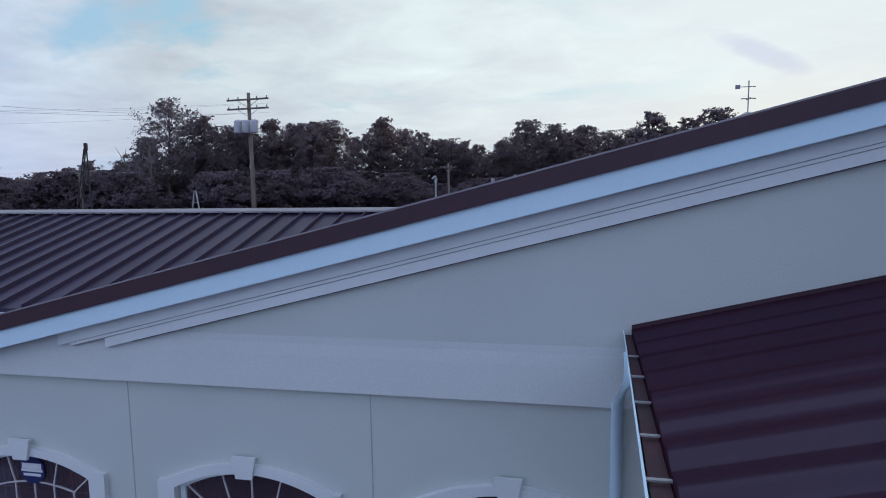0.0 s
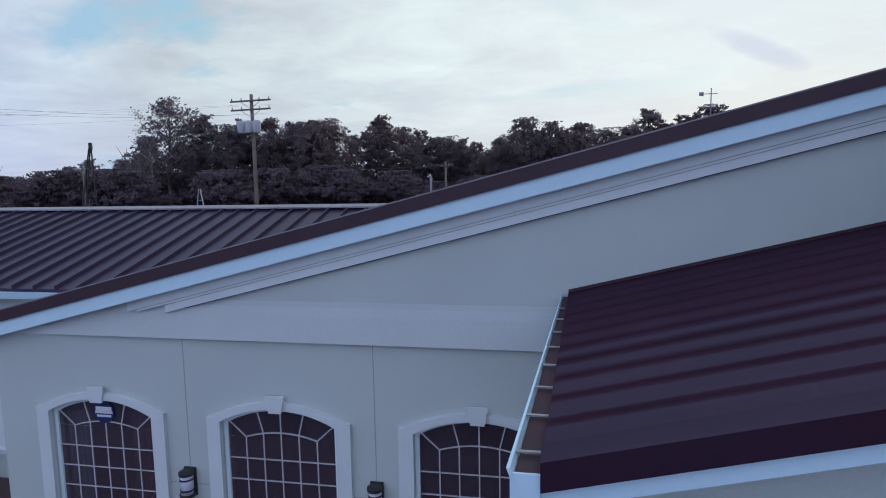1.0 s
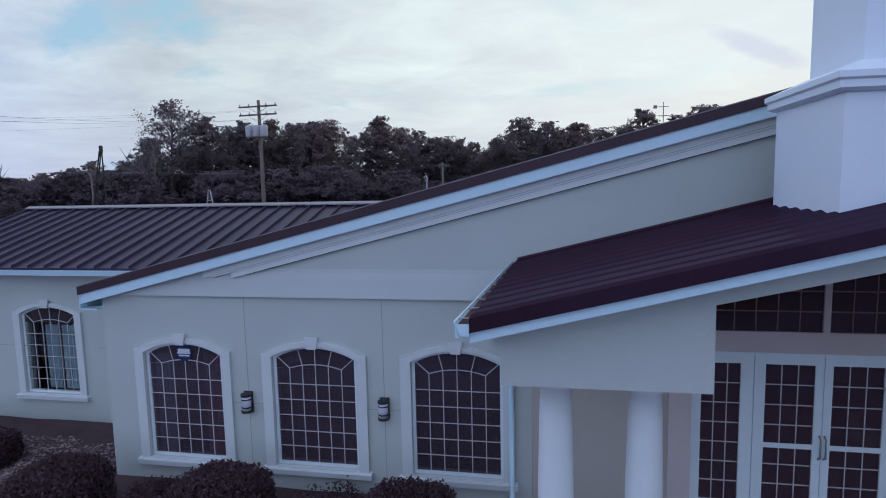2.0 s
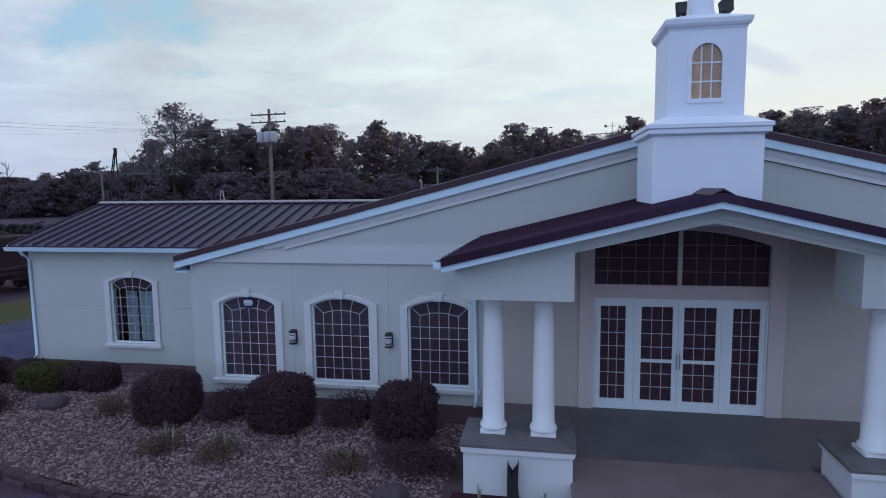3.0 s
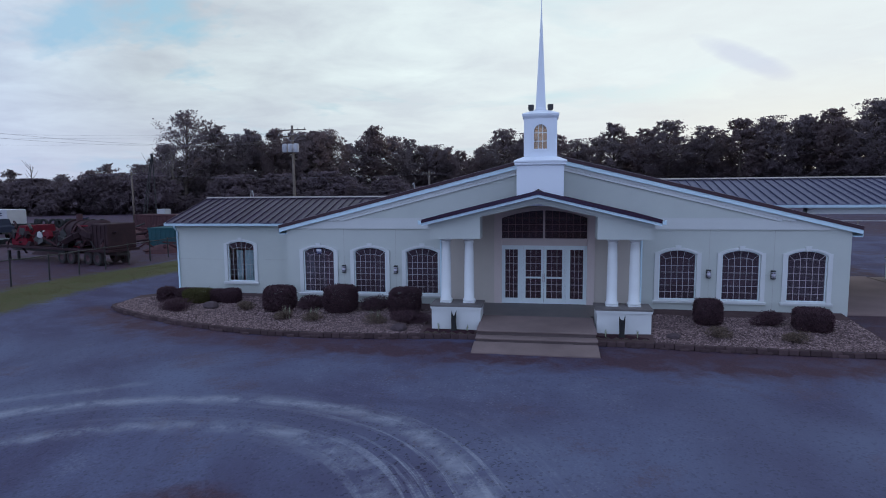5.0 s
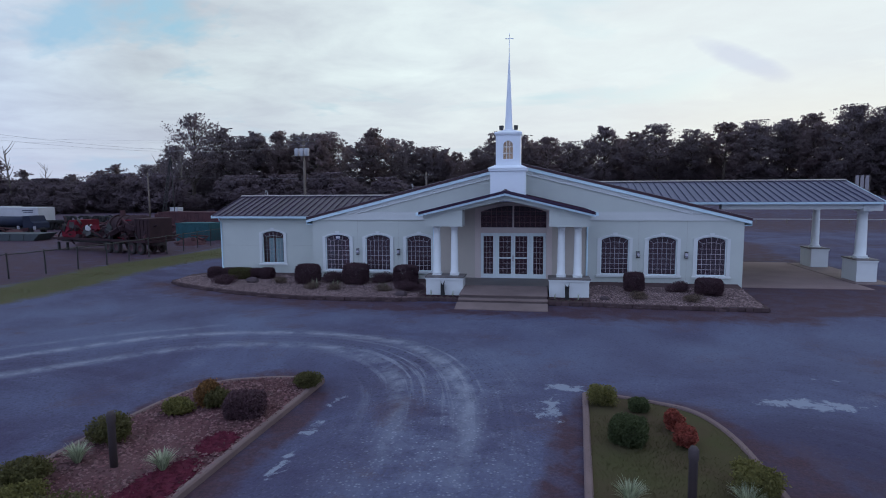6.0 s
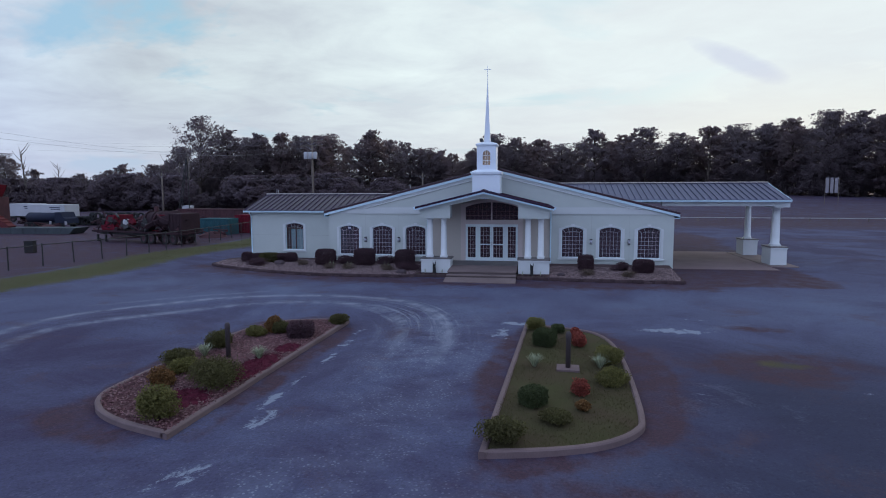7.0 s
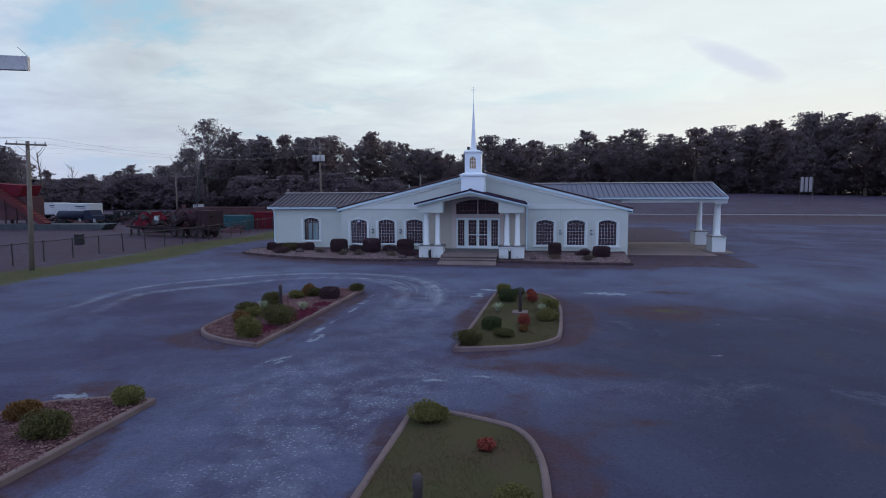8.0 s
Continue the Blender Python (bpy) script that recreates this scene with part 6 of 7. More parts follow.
def island(x_in, y0, y1, s, label, top, top_label, taper, wide):
    curve = island_outline(x_in, y0, y1, s, taper, wide)
    poly = [Vector((x, y, 0)) for x, y in curve]
    centre = sum(poly, Vector()) / len(poly)
    isl = thing("lot_island", label, "traffic island", "lot islands", "structure")
    # kerb swept round the outline
    n = len(poly)
    prof = [(0.0, -0.02), (0.0, 0.12), (0.03, 0.15), (0.12, 0.15), (0.15, 0.12), (0.15, 0.02)]
    bm = B()
    rings = []
    for i in range(n):
        d = (poly[(i + 1) % n] - poly[i - 1]).normalized()
        inward = Vector((-d.y, d.x, 0))
        if inward.dot(centre - poly[i]) < 0:
            inward = -inward
        rings.append([bm.verts.new(poly[i] + inward * u + Vector((0, 0, z + 0.008 * noise.noise(poly[i] * 0.8)))) for u, z in prof])
    for i in range(n):
        a, b = rings[i], rings[(i + 1) % n]
        for k in range(len(prof) - 1):
            bm.faces.new((a[k], a[k + 1], b[k + 1], b[k]))
    part("kerb", bm, M_KERB, isl, "worn concrete kerb")
    inner = [p + (centre - p).normalized() * 0.16 for p in poly]
    bm = B()
    levels = []
    for f, z in ((1.0, 0.10), (0.8, 0.128), (0.4, 0.135), (0.15, 0.135)):
        levels.append([bm.verts.new(centre + (p - centre) * f + Vector((0, 0, z + 0.02 * noise.noise(p * f)))) for p in inner])
    for a, b in zip(levels, levels[1:]):
        for i in range(n):
            bm.faces.new((a[i], a[(i + 1) % n], b[(i + 1) % n], b[i]))
    bm.faces.new(levels[-1])
    part("soil", bm, top, isl, top_label)
    return inner


def inside(poly, x, y):
    hit = False
    for a, b in zip(poly, poly[1:] + poly[:1]):
        if (a.y > y) != (b.y > y) and x < (b.x - a.x) * (y - a.y) / (b.y - a.y) + a.x:
            hit = not hit
    return hit


M_ISLESOIL = mat("pink_brown_soil", (0.135, 0.072, 0.078), (0.092, 0.036, 0.044), 0.95, 0.7, 30.0, 0.9, 0.5, spec=0.1)
M_ISLEGRASS = mat("worn_turf_soil", (0.066, 0.064, 0.028), (0.084, 0.054, 0.040), 0.95, 0.6, 30.0, 0.9, 0.5, spec=0.1)
before_islands = set(bpy.data.objects)
ISLES = []
for x_in, y0, y1, s, top, taper, wide in ((-3.66, -27.55, -16.5, -1, 0, 0.0, 0.98), (2.93, -26.95, -15.85, 1, 1, 0.25, 0.99), (-3.56, -43.0, -32.7, -1, 0, 0.05, 0.96), (2.82, -42.9, -32.25, 1, 1, 0.03, 0.96)):
    ISLES.append((island(x_in, y0, y1, s, ("kerbed island with red mulch and shrubs", "kerbed island with worn turf and shrubs")[top], (M_ISLESOIL, M_ISLEGRASS)[top], ("pinkish soil and mulch", "worn patchy turf")[top], taper, wide), top))

# turf blades on the grassy islands, mulch chips and stones on the others
rng = np.random.default_rng(21)
verts, faces = [], []
chips = []
MULCH = [(-4.75, -25.6, 0.80, 0.75), (-4.25, -22.9, 0.52, 1.5), (-4.2, -20.8, 0.40, 0.6)]
for poly, top in ISLES:
    xs, ys = [p.x for p in poly], [p.y for p in poly]
    want = 15000 if top else 9000
    made = 0
    while made < want:
        x, y = rng.uniform(min(xs), max(xs)), rng.uniform(min(ys), max(ys))
        if not inside(poly, x, y):
            continue
        made += 1
        if not top:
            if all(((x - mx) / rx) ** 2 + ((y - my) / ry) ** 2 > 0.75 for mx, my, rx, ry in MULCH) or rng.uniform() < 0.1:
                chips.append((x, y, 0.138))
            continue
        if noise.noise(Vector((x * 0.8, y * 0.8, 7))) + rng.uniform(-0.35, 0.35) < -0.12:
            continue
        h, a = rng.uniform(-0.01, 0.012), rng.uniform(0, 6.28)
        dx, dy = 0.006 * math.cos(a), 0.010 * math.sin(a)
        lx, ly = rng.uniform(-0.04, 0.04, 2)
        b = len(verts)
        verts += [(x - dx, y - dy, 0.13), (x + dx, y + dy, 0.13), (x + lx, y + ly, 0.17 + h)]
        faces.append((b, b + 1, b + 2))
tagged(new("island_turf", raw_mesh("island_turf", verts, faces, M_LAWN)), "short patchy green turf on the islands", "grass", kind="stuff")
scatter_stones("mulch_chips", "coarse pinkish mulch chips and stones", chips, (0.014, 0.042), mat("pink_chips", (0.190, 0.116, 0.118), (0.115, 0.046, 0.054), 0.95, 3.0, 30.0, 0.9, 0.0, per=0.5, island=True, spec=0.1), 5)
for k, (x, y, rx, ry) in enumerate(MULCH):
    bm = B()
    lathe(bm, [(1.0, 0.0), (0.88, 0.028), (0.7, 0.036), (0.45, 0.040), (0.1, 0.042)], 40)
    for v in bm.verts:
        q = v.co * 2.2 + Vector((k * 3, k * 5, 0))
        f = 1 + 0.45 * noise.noise(q) + 0.25 * noise.noise(q * 2.7)
        v.co.x *= rx * f
        v.co.y *= ry * f
        v.co.z += 0.02 * noise.noise(v.co * 9.0)
    for j in range(int(900 * rx * ry)):
        a, r = rng.uniform(0, 6.28), rng.uniform(0, 1.08) ** 0.6
        c = Vector((rx * r * math.cos(a), ry * r * math.sin(a), 0.042 * (1 - r ** 3) + 0.026))
        d = Vector((math.cos(a * 7), math.sin(a * 7), rng.uniform(-0.5, 0.5))) * rng.uniform(0.02, 0.06)
        w = Vector((-d.y, d.x, 0)).normalized() * rng.uniform(0.008, 0.018)
        top = bm.verts.new(c + Vector((0, 0, 0.014)))
        ring = [bm.verts.new(c + q) for q in (d, w, -d, -w)]
        for i in range(4):
            bm.faces.new((ring[i], ring[(i + 1) % 4], top))
    solid("mulch_bed", bm, M_MULCH, "low spread of dark red mulch on the island", "mulch", "mulch spreads", at=pose(x, y, 0.118))


def round_shrub(kind, x, y, w, h, seed):
    material, label = {
        "green": (M_SHRUBGREEN, "rounded green shrub on the kerbed island"),
        "yellow": (M_YELLOW, "bright yellow-green mounded shrub on the kerbed island"),
        "orange": (M_ORANGE, "orange autumn shrub on the kerbed island"),
        "red": (M_RED, "bright red leafy shrub on the kerbed island"),
        "hedge": (M_HEDGE, "dark green clipped shrub on the kerbed island"),
        "dark": (M_SHRUB, "dark evergreen clipped shrub on the kerbed island")}[kind]
    if kind in ("dark", "hedge"):
        me = clump_mesh("foliage", box_shell(w, w * 0.9, h), int(4000 + 8000 * w), 0.03, material, seed)
    elif kind == "yellow":
        me = clump_mesh("foliage", mound_shell(w, w, h, 16, seed), int(3500 + 5500 * w), 0.03, material, seed)
    else:
        me = clump_mesh("foliage", mound_shell(w, w, h, 16, seed), int(3500 + 5500 * w), 0.032, material, seed)
    plant(kind + "_shrub" if kind not in ("dark", "hedge") else "clipped_shrub", label, "shrub", "island shrubs", x, y, 0.14, me, h * 0.8, w * 0.7, seed, seed * 13 % 360)


for k, row in enumerate((
        ("yellow", -4.43, -26.77, 0.78, 0.78), ("green", -4.50, -24.56, 1.25, 0.85), ("orange", -5.80, -24.77, 0.62, 0.48), ("yellow", -5.95, -23.71, 0.7, 0.42), ("green", -6.60, -22.98, 0.85, 0.5),
        ("green", -6.35, -21.19, 0.75, 0.6), ("yellow", -5.97, -19.50, 0.62, 0.36), ("orange", -5.70, -18.87, 0.52, 0.62), ("green", -5.30, -18.97, 0.5, 0.45), ("dark", -4.40, -19.34, 0.84, 0.50), ("green", -3.87, -17.13, 0.62, 0.40),
        ("green", 3.32, -26.29, 0.75, 0.5), ("hedge", 3.87, -24.16, 0.58, 0.40), ("green", 4.37, -25.08, 0.6, 0.3), ("red", 5.00, -23.25, 0.36, 0.40), ("orange", 5.02, -24.27, 0.28, 0.24), ("yellow", 5.87, -22.24, 0.76, 0.46),
        ("yellow", 5.87, -20.36, 0.85, 0.52), ("red", 5.12, -18.64, 0.46, 0.44), ("red", 5.04, -17.83, 0.38, 0.46), ("hedge", 4.00, -18.69, 0.66, 0.50), ("yellow", 3.62, -16.51, 0.66, 0.46), ("hedge", 4.42, -16.86, 0.36, 0.24),
        ("orange", -5.83, -34.30, 0.6, 0.4), ("green", -4.38, -35.10, 0.95, 0.56), ("yellow", -4.08, -33.10, 0.62, 0.45), ("yellow", 3.43, -32.90, 0.72, 0.40), ("red", 4.86, -34.10, 0.30, 0.2), ("yellow", 5.58, -36.20, 0.6, 0.35))):
    round_shrub(*row, 200 + k)
for k, (x, y) in enumerate(((-6.30, -22.13), (-4.50, -22.08), (5.62, -20.92), (3.77, -21.12))):
    t = solid("pale_grass_clump", pale_tuft, None, "pale variegated grass clump on the island", "grass tuft", "pale grass clumps", at=pose(x, y, 0.15, 0, 0, 80 * k))
bm = B()
lathe(bm, [(0.070, 0.0), (0.070, 0.86), (0.082, 0.88), (0.082, 1.02), (0.05, 1.08)], 14)
bol_post = mesh_of("post", bm, mat("weathered_bollard_paint", (0.075, 0.058, 0.062), (0.05, 0.04, 0.045), 0.8, 3.0, 30.0, 0.7, 0.1), True)
bm = B()
box(bm, -0.32, 0.32, -0.28, 0.28, -0.02, 0.05, 0.01)
bol_foot = mesh_of("footing", bm, M_KERB)
for x, y, foot in ((-5.50, -22.13, 0), (4.72, -21.17, 1), (4.28, -37.45, 1)):
    bl = thing("bollard_light", "dark round bollard light on a concrete footing" if foot else "dark weathered round bollard light in the mulch", "bollard", "bollard lights", at=pose(x, y, 0.14))
    part("post", bol_post, None, bl)
    if foot:
        part("footing", bol_foot, None, bl)

# the mulched islands and all that stands on them lie in the sunk part of the lot
for ob in set(bpy.data.objects) - before_islands:
    if ob.parent is None and (ob.name.startswith("mulch_chips") or ob.matrix_basis.translation.x < -1 or (ob.name.startswith("lot_island") and any(v.co.x < -1 for c in ob.children for v in c.data.vertices[:1]))):
        ob.matrix_basis = SUNK @ ob.matrix_basis

# roadside grass strip
rng = np.random.default_rng(31)
verts, faces = [], []
for k in range(32000):
    y = rng.uniform(-30, 26)
    x = -26.2 - 0.6 * math.sin(y * 0.3) + rng.normal() * 1.7
    if x < -29.9 or x > -22.6:
        continue
    h, a = rng.uniform(0.01, 0.045), rng.uniform(0, 6.28)
    dx, dy = 0.014 * math.cos(a), 0.02 * math.sin(a)
    lx, ly = rng.uniform(-0.04, 0.04, 2)
    b = len(verts)
    verts += [(x - dx, y - dy, -0.01), (x + dx, y + dy, -0.01), (x + lx, y + ly, h)]
    faces.append((b, b + 1, b + 2))
tagged(new("verge_grass", raw_mesh("verge_grass", verts, faces, M_LAWN)), "short yellow-green grass verge beside the drive", "grass", kind="stuff")

# ---- chain-link fence ----
fence = thing("chain_link_fence", "rusty chain-link fence with dark steel posts", "fence")
FENCE = [(-31.2, -34.0), (-31.2, -8.4), (-30.8, -3.5), (-29.9, 0.9), (-29.4, 5.5), (-29.8, 14.8), (-30.5, 22.0), (-31.5, 34.0)]
line = []
for (ax, ay), (bx, by) in zip(FENCE, FENCE[1:]):
    n = max(1, round(math.hypot(bx - ax, by - ay) / 2.5))
    line += [(ax + (bx - ax) * k / n, ay + (by - ay) * k / n) for k in range(n)]
line.append(FENCE[-1])
bm = B()
tube(bm, [(0, 0, -0.05), (0, 0, 1.55)], 0.046, 8)
lathe(bm, [(0.045, 1.54), (0.045, 1.58), (0.01, 1.61)], 8)
post = mesh_of("post", bm, M_BLACK)
for k, (x, y) in enumerate(line):
    part("post", post, None, fence, at=pose(x, y, 0, random.uniform(-1.5, 1.5), random.uniform(-1.5, 1.5), 0))
for (ax, ay), (bx, by) in zip(line, line[1:]):
    bm = B()
    tube(bm, [(ax, ay, 1.50), ((ax + bx) / 2, (ay + by) / 2, 1.475), (bx, by, 1.50)], 0.032, 6)
    part("rail", bm, M_BLACK, fence)
verts, faces = [], []


def wire(a, b, r):
    a, b = Vector(a), Vector(b)
    d = (b - a).normalized()
    s = d.cross(Vector((0, 0, 1))).normalized() * r
    u = s.cross(d)
    i = len(verts)
    for p in (a, b):
        verts.extend([tuple(p + s), tuple(p - s * 0.5 + u * 0.87), tuple(p - s * 0.5 - u * 0.87)])
    for k in range(3):
        faces.append((i + k, i + (k + 1) % 3, i + 3 + (k + 1) % 3, i + 3 + k))


for (ax, ay), (bx, by) in zip(line, line[1:]):
    L = math.hypot(bx - ax, by - ay)
    ux, uy = (bx - ax) / L, (by - ay) / L
    step = 0.16
    k = -9
    while k * step < L:
        for s in (1, -1):
            p0, p1 = k * step, k * step + 1.42
            z0, z1 = (0.05, 1.47) if s > 0 else (1.47, 0.05)
            lo, hi = max(p0, 0), min(p1, L)
            if hi > lo:
                za, zb = z0 + (z1 - z0) * (lo - p0) / 1.42, z0 + (z1 - z0) * (hi - p0) / 1.42
                wire((ax + ux * lo, ay + uy * lo, za), (ax + ux * hi, ay + uy * hi, zb), 0.0028)
        k += 1
ob = part("mesh_wire", raw_mesh("mesh_wire", verts, faces, M_RUST), None, fence)
tagged(ob, kind="stuff")

# ---- utility poles and lines ----
def utility_pole(x, y, h, arms, label, turn=0.0, lean=0.0):
    p = thing("utility_pole", label, "utility pole", "utility poles", at=pose(x, y, 0, 0, lean, turn))
    bm = B()
    tube(bm, [(0, 0, -0.3), (0.02, 0, h * 0.5), (0, 0, h)], [0.17, 0.145, 0.11], 12)
    part("pole", bm, M_POLE, p, smooth=True)
    for z, w in arms:
        bm = B()
        box(bm, -w, w, -0.20, -0.10, z - 0.055, z + 0.055, 0.008)
        a = part("crossarm", bm, M_POLE, p)
        for s in (-1, 1):
            bm = B()
            tube(bm, [(s * w * 0.5, -0.13, z - 0.04), (s * 0.05, -0.13, z - 0.5)], 0.018, 5)
            part("brace", bm, M_STEEL, a)
            for f in (0.93, 0.45):
                bm = B()
                lathe(bm, [(0.025, 0), (0.05, 0.05), (0.03, 0.09), (0.05, 0.12), (0.02, 0.16)], 8)
                part("insulator", bm, M_STEEL, a, at=pose(s * w * f, -0.15, z + 0.05))
    return p


pole = utility_pole(-26.0, 31.6, 11.65, ((11.2, 1.6), (10.6, 1.58)), "weathered wooden utility pole with crossarms and grey transformers", -4)
for k, x in enumerate((-0.62, 0.0, 0.62)):
    bm = B()
    lathe(bm, [(0.02, -0.42), (0.25, -0.42), (0.27, -0.36), (0.27, 0.32), (0.24, 0.40), (0.1, 0.44)], 16)
    part("transformer", bm, M_WHITEPAINT, pole, "pale grey transformer can", True, at=pose(x, -0.42, 9.4))
bm = B()
box(bm, -0.8, 0.8, -0.18, -0.12, 9.65, 9.73)
part("transformer_bracket", bm, M_STEEL, pole)
utility_pole(-27.95, -12.6, 8.45, ((8.22, 1.32),), "weathered wooden utility pole in the grass verge", 12, 2.4)


def cable(points, r, label):
    bm = B()
    tube(bm, points, r, 5)
    return solid("overhead_wire", bm, M_BLACK if "service" in label else M_WIRE, label, "cable", "overhead wires")


def sag(a, b, d, n=18):
    a, b = Vector(a), Vector(b)
    return [a + (b - a) * k / n - Vector((0, 0, 4 * d * (k / n) * (1 - k / n))) for k in range(n + 1)]


for a, b, d in (((-27.1, 31.5, 10.95), (-96, 22, 14.5), 1.2), ((-24.2, 31.5, 10.9), (-96, 20, 13.3), 1.2), ((-27.0, 31.5, 10.3), (-96, 24, 12.4), 1.0)):
    cable(sag(a, b, d), 0.005, "thin dark overhead power line")
cable(sag((-25.5, 31.3, 8.3), ASKEW @ Vector((-8.9, 16.5, roof_z(-8.85) + 1.15)), 1.5), 0.008, "sagging dark service cable from pole to roof")
for s in (-1.2, 1.2):
    cable(sag((-27.35 + s, -12.8 + 0.2 * s, 8.6), (-25.6 + s, 31.4, 10.3), 1.2), 0.006, "thin dark overhead power line")
    cable(sag((-27.35 + s, -12.8 + 0.2 * s, 8.6), (-34 + s, -75, 9.2), 1.2), 0.010, "thin dark overhead power line")
utility_pole(-70, 62.2, 8.4, ((8.0, 1.0),), "weathered wooden utility pole at the wood's edge")
utility_pole(-20, 66.2, 8.0, ((7.5, 1.0),), "weathered wooden utility pole at the wood's edge")
utility_pole(-150, 58.2, 9.0, ((8.6, 1.0),), "weathered wooden utility pole at the wood's edge")
cable(sag((-70, 62, 8.0), (-20, 66, 7.5), 0.6), 0.008, "thin dark overhead power line")
cable(sag((-150, 58, 8.6), (-70, 62, 8.0), 0.8), 0.008, "thin dark overhead power line")

# ---- salvage yard ----
def wheel(parent, x, y, r, w, axis_turn=0.0):
    t = part("wheel", WHEEL_TYRE, None, parent, at=pose(x, y, r, 0, 0, axis_turn) @ Matrix.Diagonal((r, w, r, 1)))
    part("rim", WHEEL_RIM, None, t)
    return t


bm = B()
n = 22
prof = [(0.55, -0.5), (0.92, -0.5), (1.0, -0.36), (1.0, 0.36), (0.92, 0.5), (0.55, 0.5)]
rings = [[bm.verts.new((r * math.cos(2 * math.pi * i / n), w, r * math.sin(2 * math.pi * i / n))) for r, w in prof] for i in range(n)]
for i in range(n):
    a, b = rings[i], rings[(i + 1) % n]
    for k in range(len(prof)):
        j = (k + 1) % len(prof)
        bm.faces.new((a[k], a[j], b[j], b[k]))
WHEEL_TYRE = mesh_of("tyre", bm, M_TYRE)
bm = B()
v0 = [bm.verts.new((0.56 * math.cos(2 * math.pi * i / n), -0.42, 0.56 * math.sin(2 * math.pi * i / n))) for i in range(n)]
v1 = [bm.verts.new((0.2 * math.cos(2 * math.pi * i / n), -0.15, 0.2 * math.sin(2 * math.pi * i / n))) for i in range(n)]
for i in range(n):
    bm.faces.new((v0[i], v0[(i + 1) % n], v1[(i + 1) % n], v1[i]))
bm.faces.new(v1)
WHEEL_RIM = mesh_of("rim", bm, M_GUTIN)


def flatbed_trailer(x, y, turn):
    t = thing("flatbed_trailer", "rusty flatbed trailer loaded with red cab and machinery", "trailer", "yard trailers", at=pose(x, y, 0, 0, 0, turn) @ Matrix.Diagonal((0.86, 1, 1, 1)))
    bm = B()
    prism(bm, [(-5.9, 1.19), (-3.5, 1.19), (-3.5, 2.72), (-4.7, 2.72), (-5.05, 2.05), (-5.9, 1.9)], "y", -1.1, 1.1)
    bmesh.ops.bevel(bm, geom=list(bm.edges), offset=0.07, segments=2, affect="EDGES")
    cab = part("cab", bm, M_REDPAINT, t, "faded red truck cab")
    bm = B()
    prism(bm, [(-4.65, 1.98), (-3.8, 1.98), (-3.8, 2.55), (-4.5, 2.55)], "y", -1.12, -1.102)
    part("side_window", bm, M_BLACK, cab)
    for xx in (-5.6, -7.0):
        bm = B()
        box(bm, xx - 0.09, xx + 0.09, -0.9, -0.72, -0.02, 0.72)
        box(bm, xx - 0.2, xx + 0.2, -1.0, -0.6, -0.04, 0.03)
        part("landing_leg", bm, M_BLACK, t)
    bm = B()
    tube(bm, [(-7.2, 0, 0.85), (-8.4, 0, 0.95), (-9.0, 0, 1.2)], [0.2, 0.16, 0.1], 8)
    part("drawbar", bm, M_RUST, t)
    bm = B()
    box(bm, -7.2, 7.2, -0.45, 0.45, 0.72, 0.95)
    part("chassis", bm, M_BLACK, t)
    bm = B()
    box(bm, -7.4, 7.4, -1.25, 1.25, 1.0, 1.18, 0.02)
    part("flatbed", bm, M_MACHINE, t, "rusty steel flatbed")
    for xx in (1.2, 2.4, 4.6, 5.8):
        for s in (-1, 1):
            wheel(t, xx, s * 1.0, 0.52, 0.32, 0 if s < 0 else 180)
    # load: a tank, a boxy crusher and pipes
    for k, (x0, x1, y0, y1, z1) in enumerate(((-0.6, 0.9, -0.9, 0.9, 2.0), (5.2, 7.2, -1.15, 1.15, 3.0))):
        bm = B()
        box(bm, x0, x1, y0, y1, 1.19, z1, 0.08)
        mach = part("machinery", bm, M_MACHINE, t, "dark brown salvaged machinery")
        for q in range(4):
            xx = x0 + (x1 - x0) * (q + 0.5) / 4
            bm = B()
            box(bm, xx - 0.05, xx + 0.05, y0 - 0.06, y0 - 0.002, 1.25, z1 - 0.08)
            part("rib", bm, M_MACHINE, mach)
    bm = B()
    tube(bm, [(0.7, 0, 2.15), (0.9, 0, 2.15), (5.0, 0, 2.25), (5.2, 0, 2.25)], [0.6, 0.95, 0.98, 0.8], 18)
    boiler = part("boiler", bm, M_MACHINE, t, "dark brown cylindrical boiler", True)
    for q, xx in enumerate((1.3, 2.4, 3.5, 4.6)):
        bm = B()
        lathe(bm, [(0.99, -0.05), (1.03, -0.05), (1.03, 0.05), (0.99, 0.05)], 18)
        part("hoop", bm, M_MACHINE, boiler, at=pose(xx, 0, 2.2, 0, 90, 0))
    bm = B()
    tube(bm, [(1.9, 0, 3.0), (1.9, 0, 3.6)], 0.22, 10)
    part("stack", bm, M_RUST, boiler)
    bm = B()
    tube(bm, [(3.9, -0.6, 1.5), (4.3, -1.0, 2.4), (3.4, -1.02, 2.9), (2.6, -0.98, 2.3)], 0.09, 8)
    part("pipe", bm, M_RUST, boiler)
    rr = np.random.default_rng(9)
    for q in range(64):
        xx, zz = rr.uniform(-6.6, 6.8), rr.uniform(1.2, 2.3) + 0.5 * (q % 5 == 0)
        L = rr.uniform(0.3, 1.1)
        bm = B()
        if q % 2:
            tube(bm, [(-L, 0, 0), (0, rr.uniform(-0.1, 0.1), 0.05), (L, 0, 0)], rr.uniform(0.04, 0.11), 6)
        else:
            box(bm, -L / 2, L / 2, -0.16, 0.16, -0.2, 0.2, 0.03)
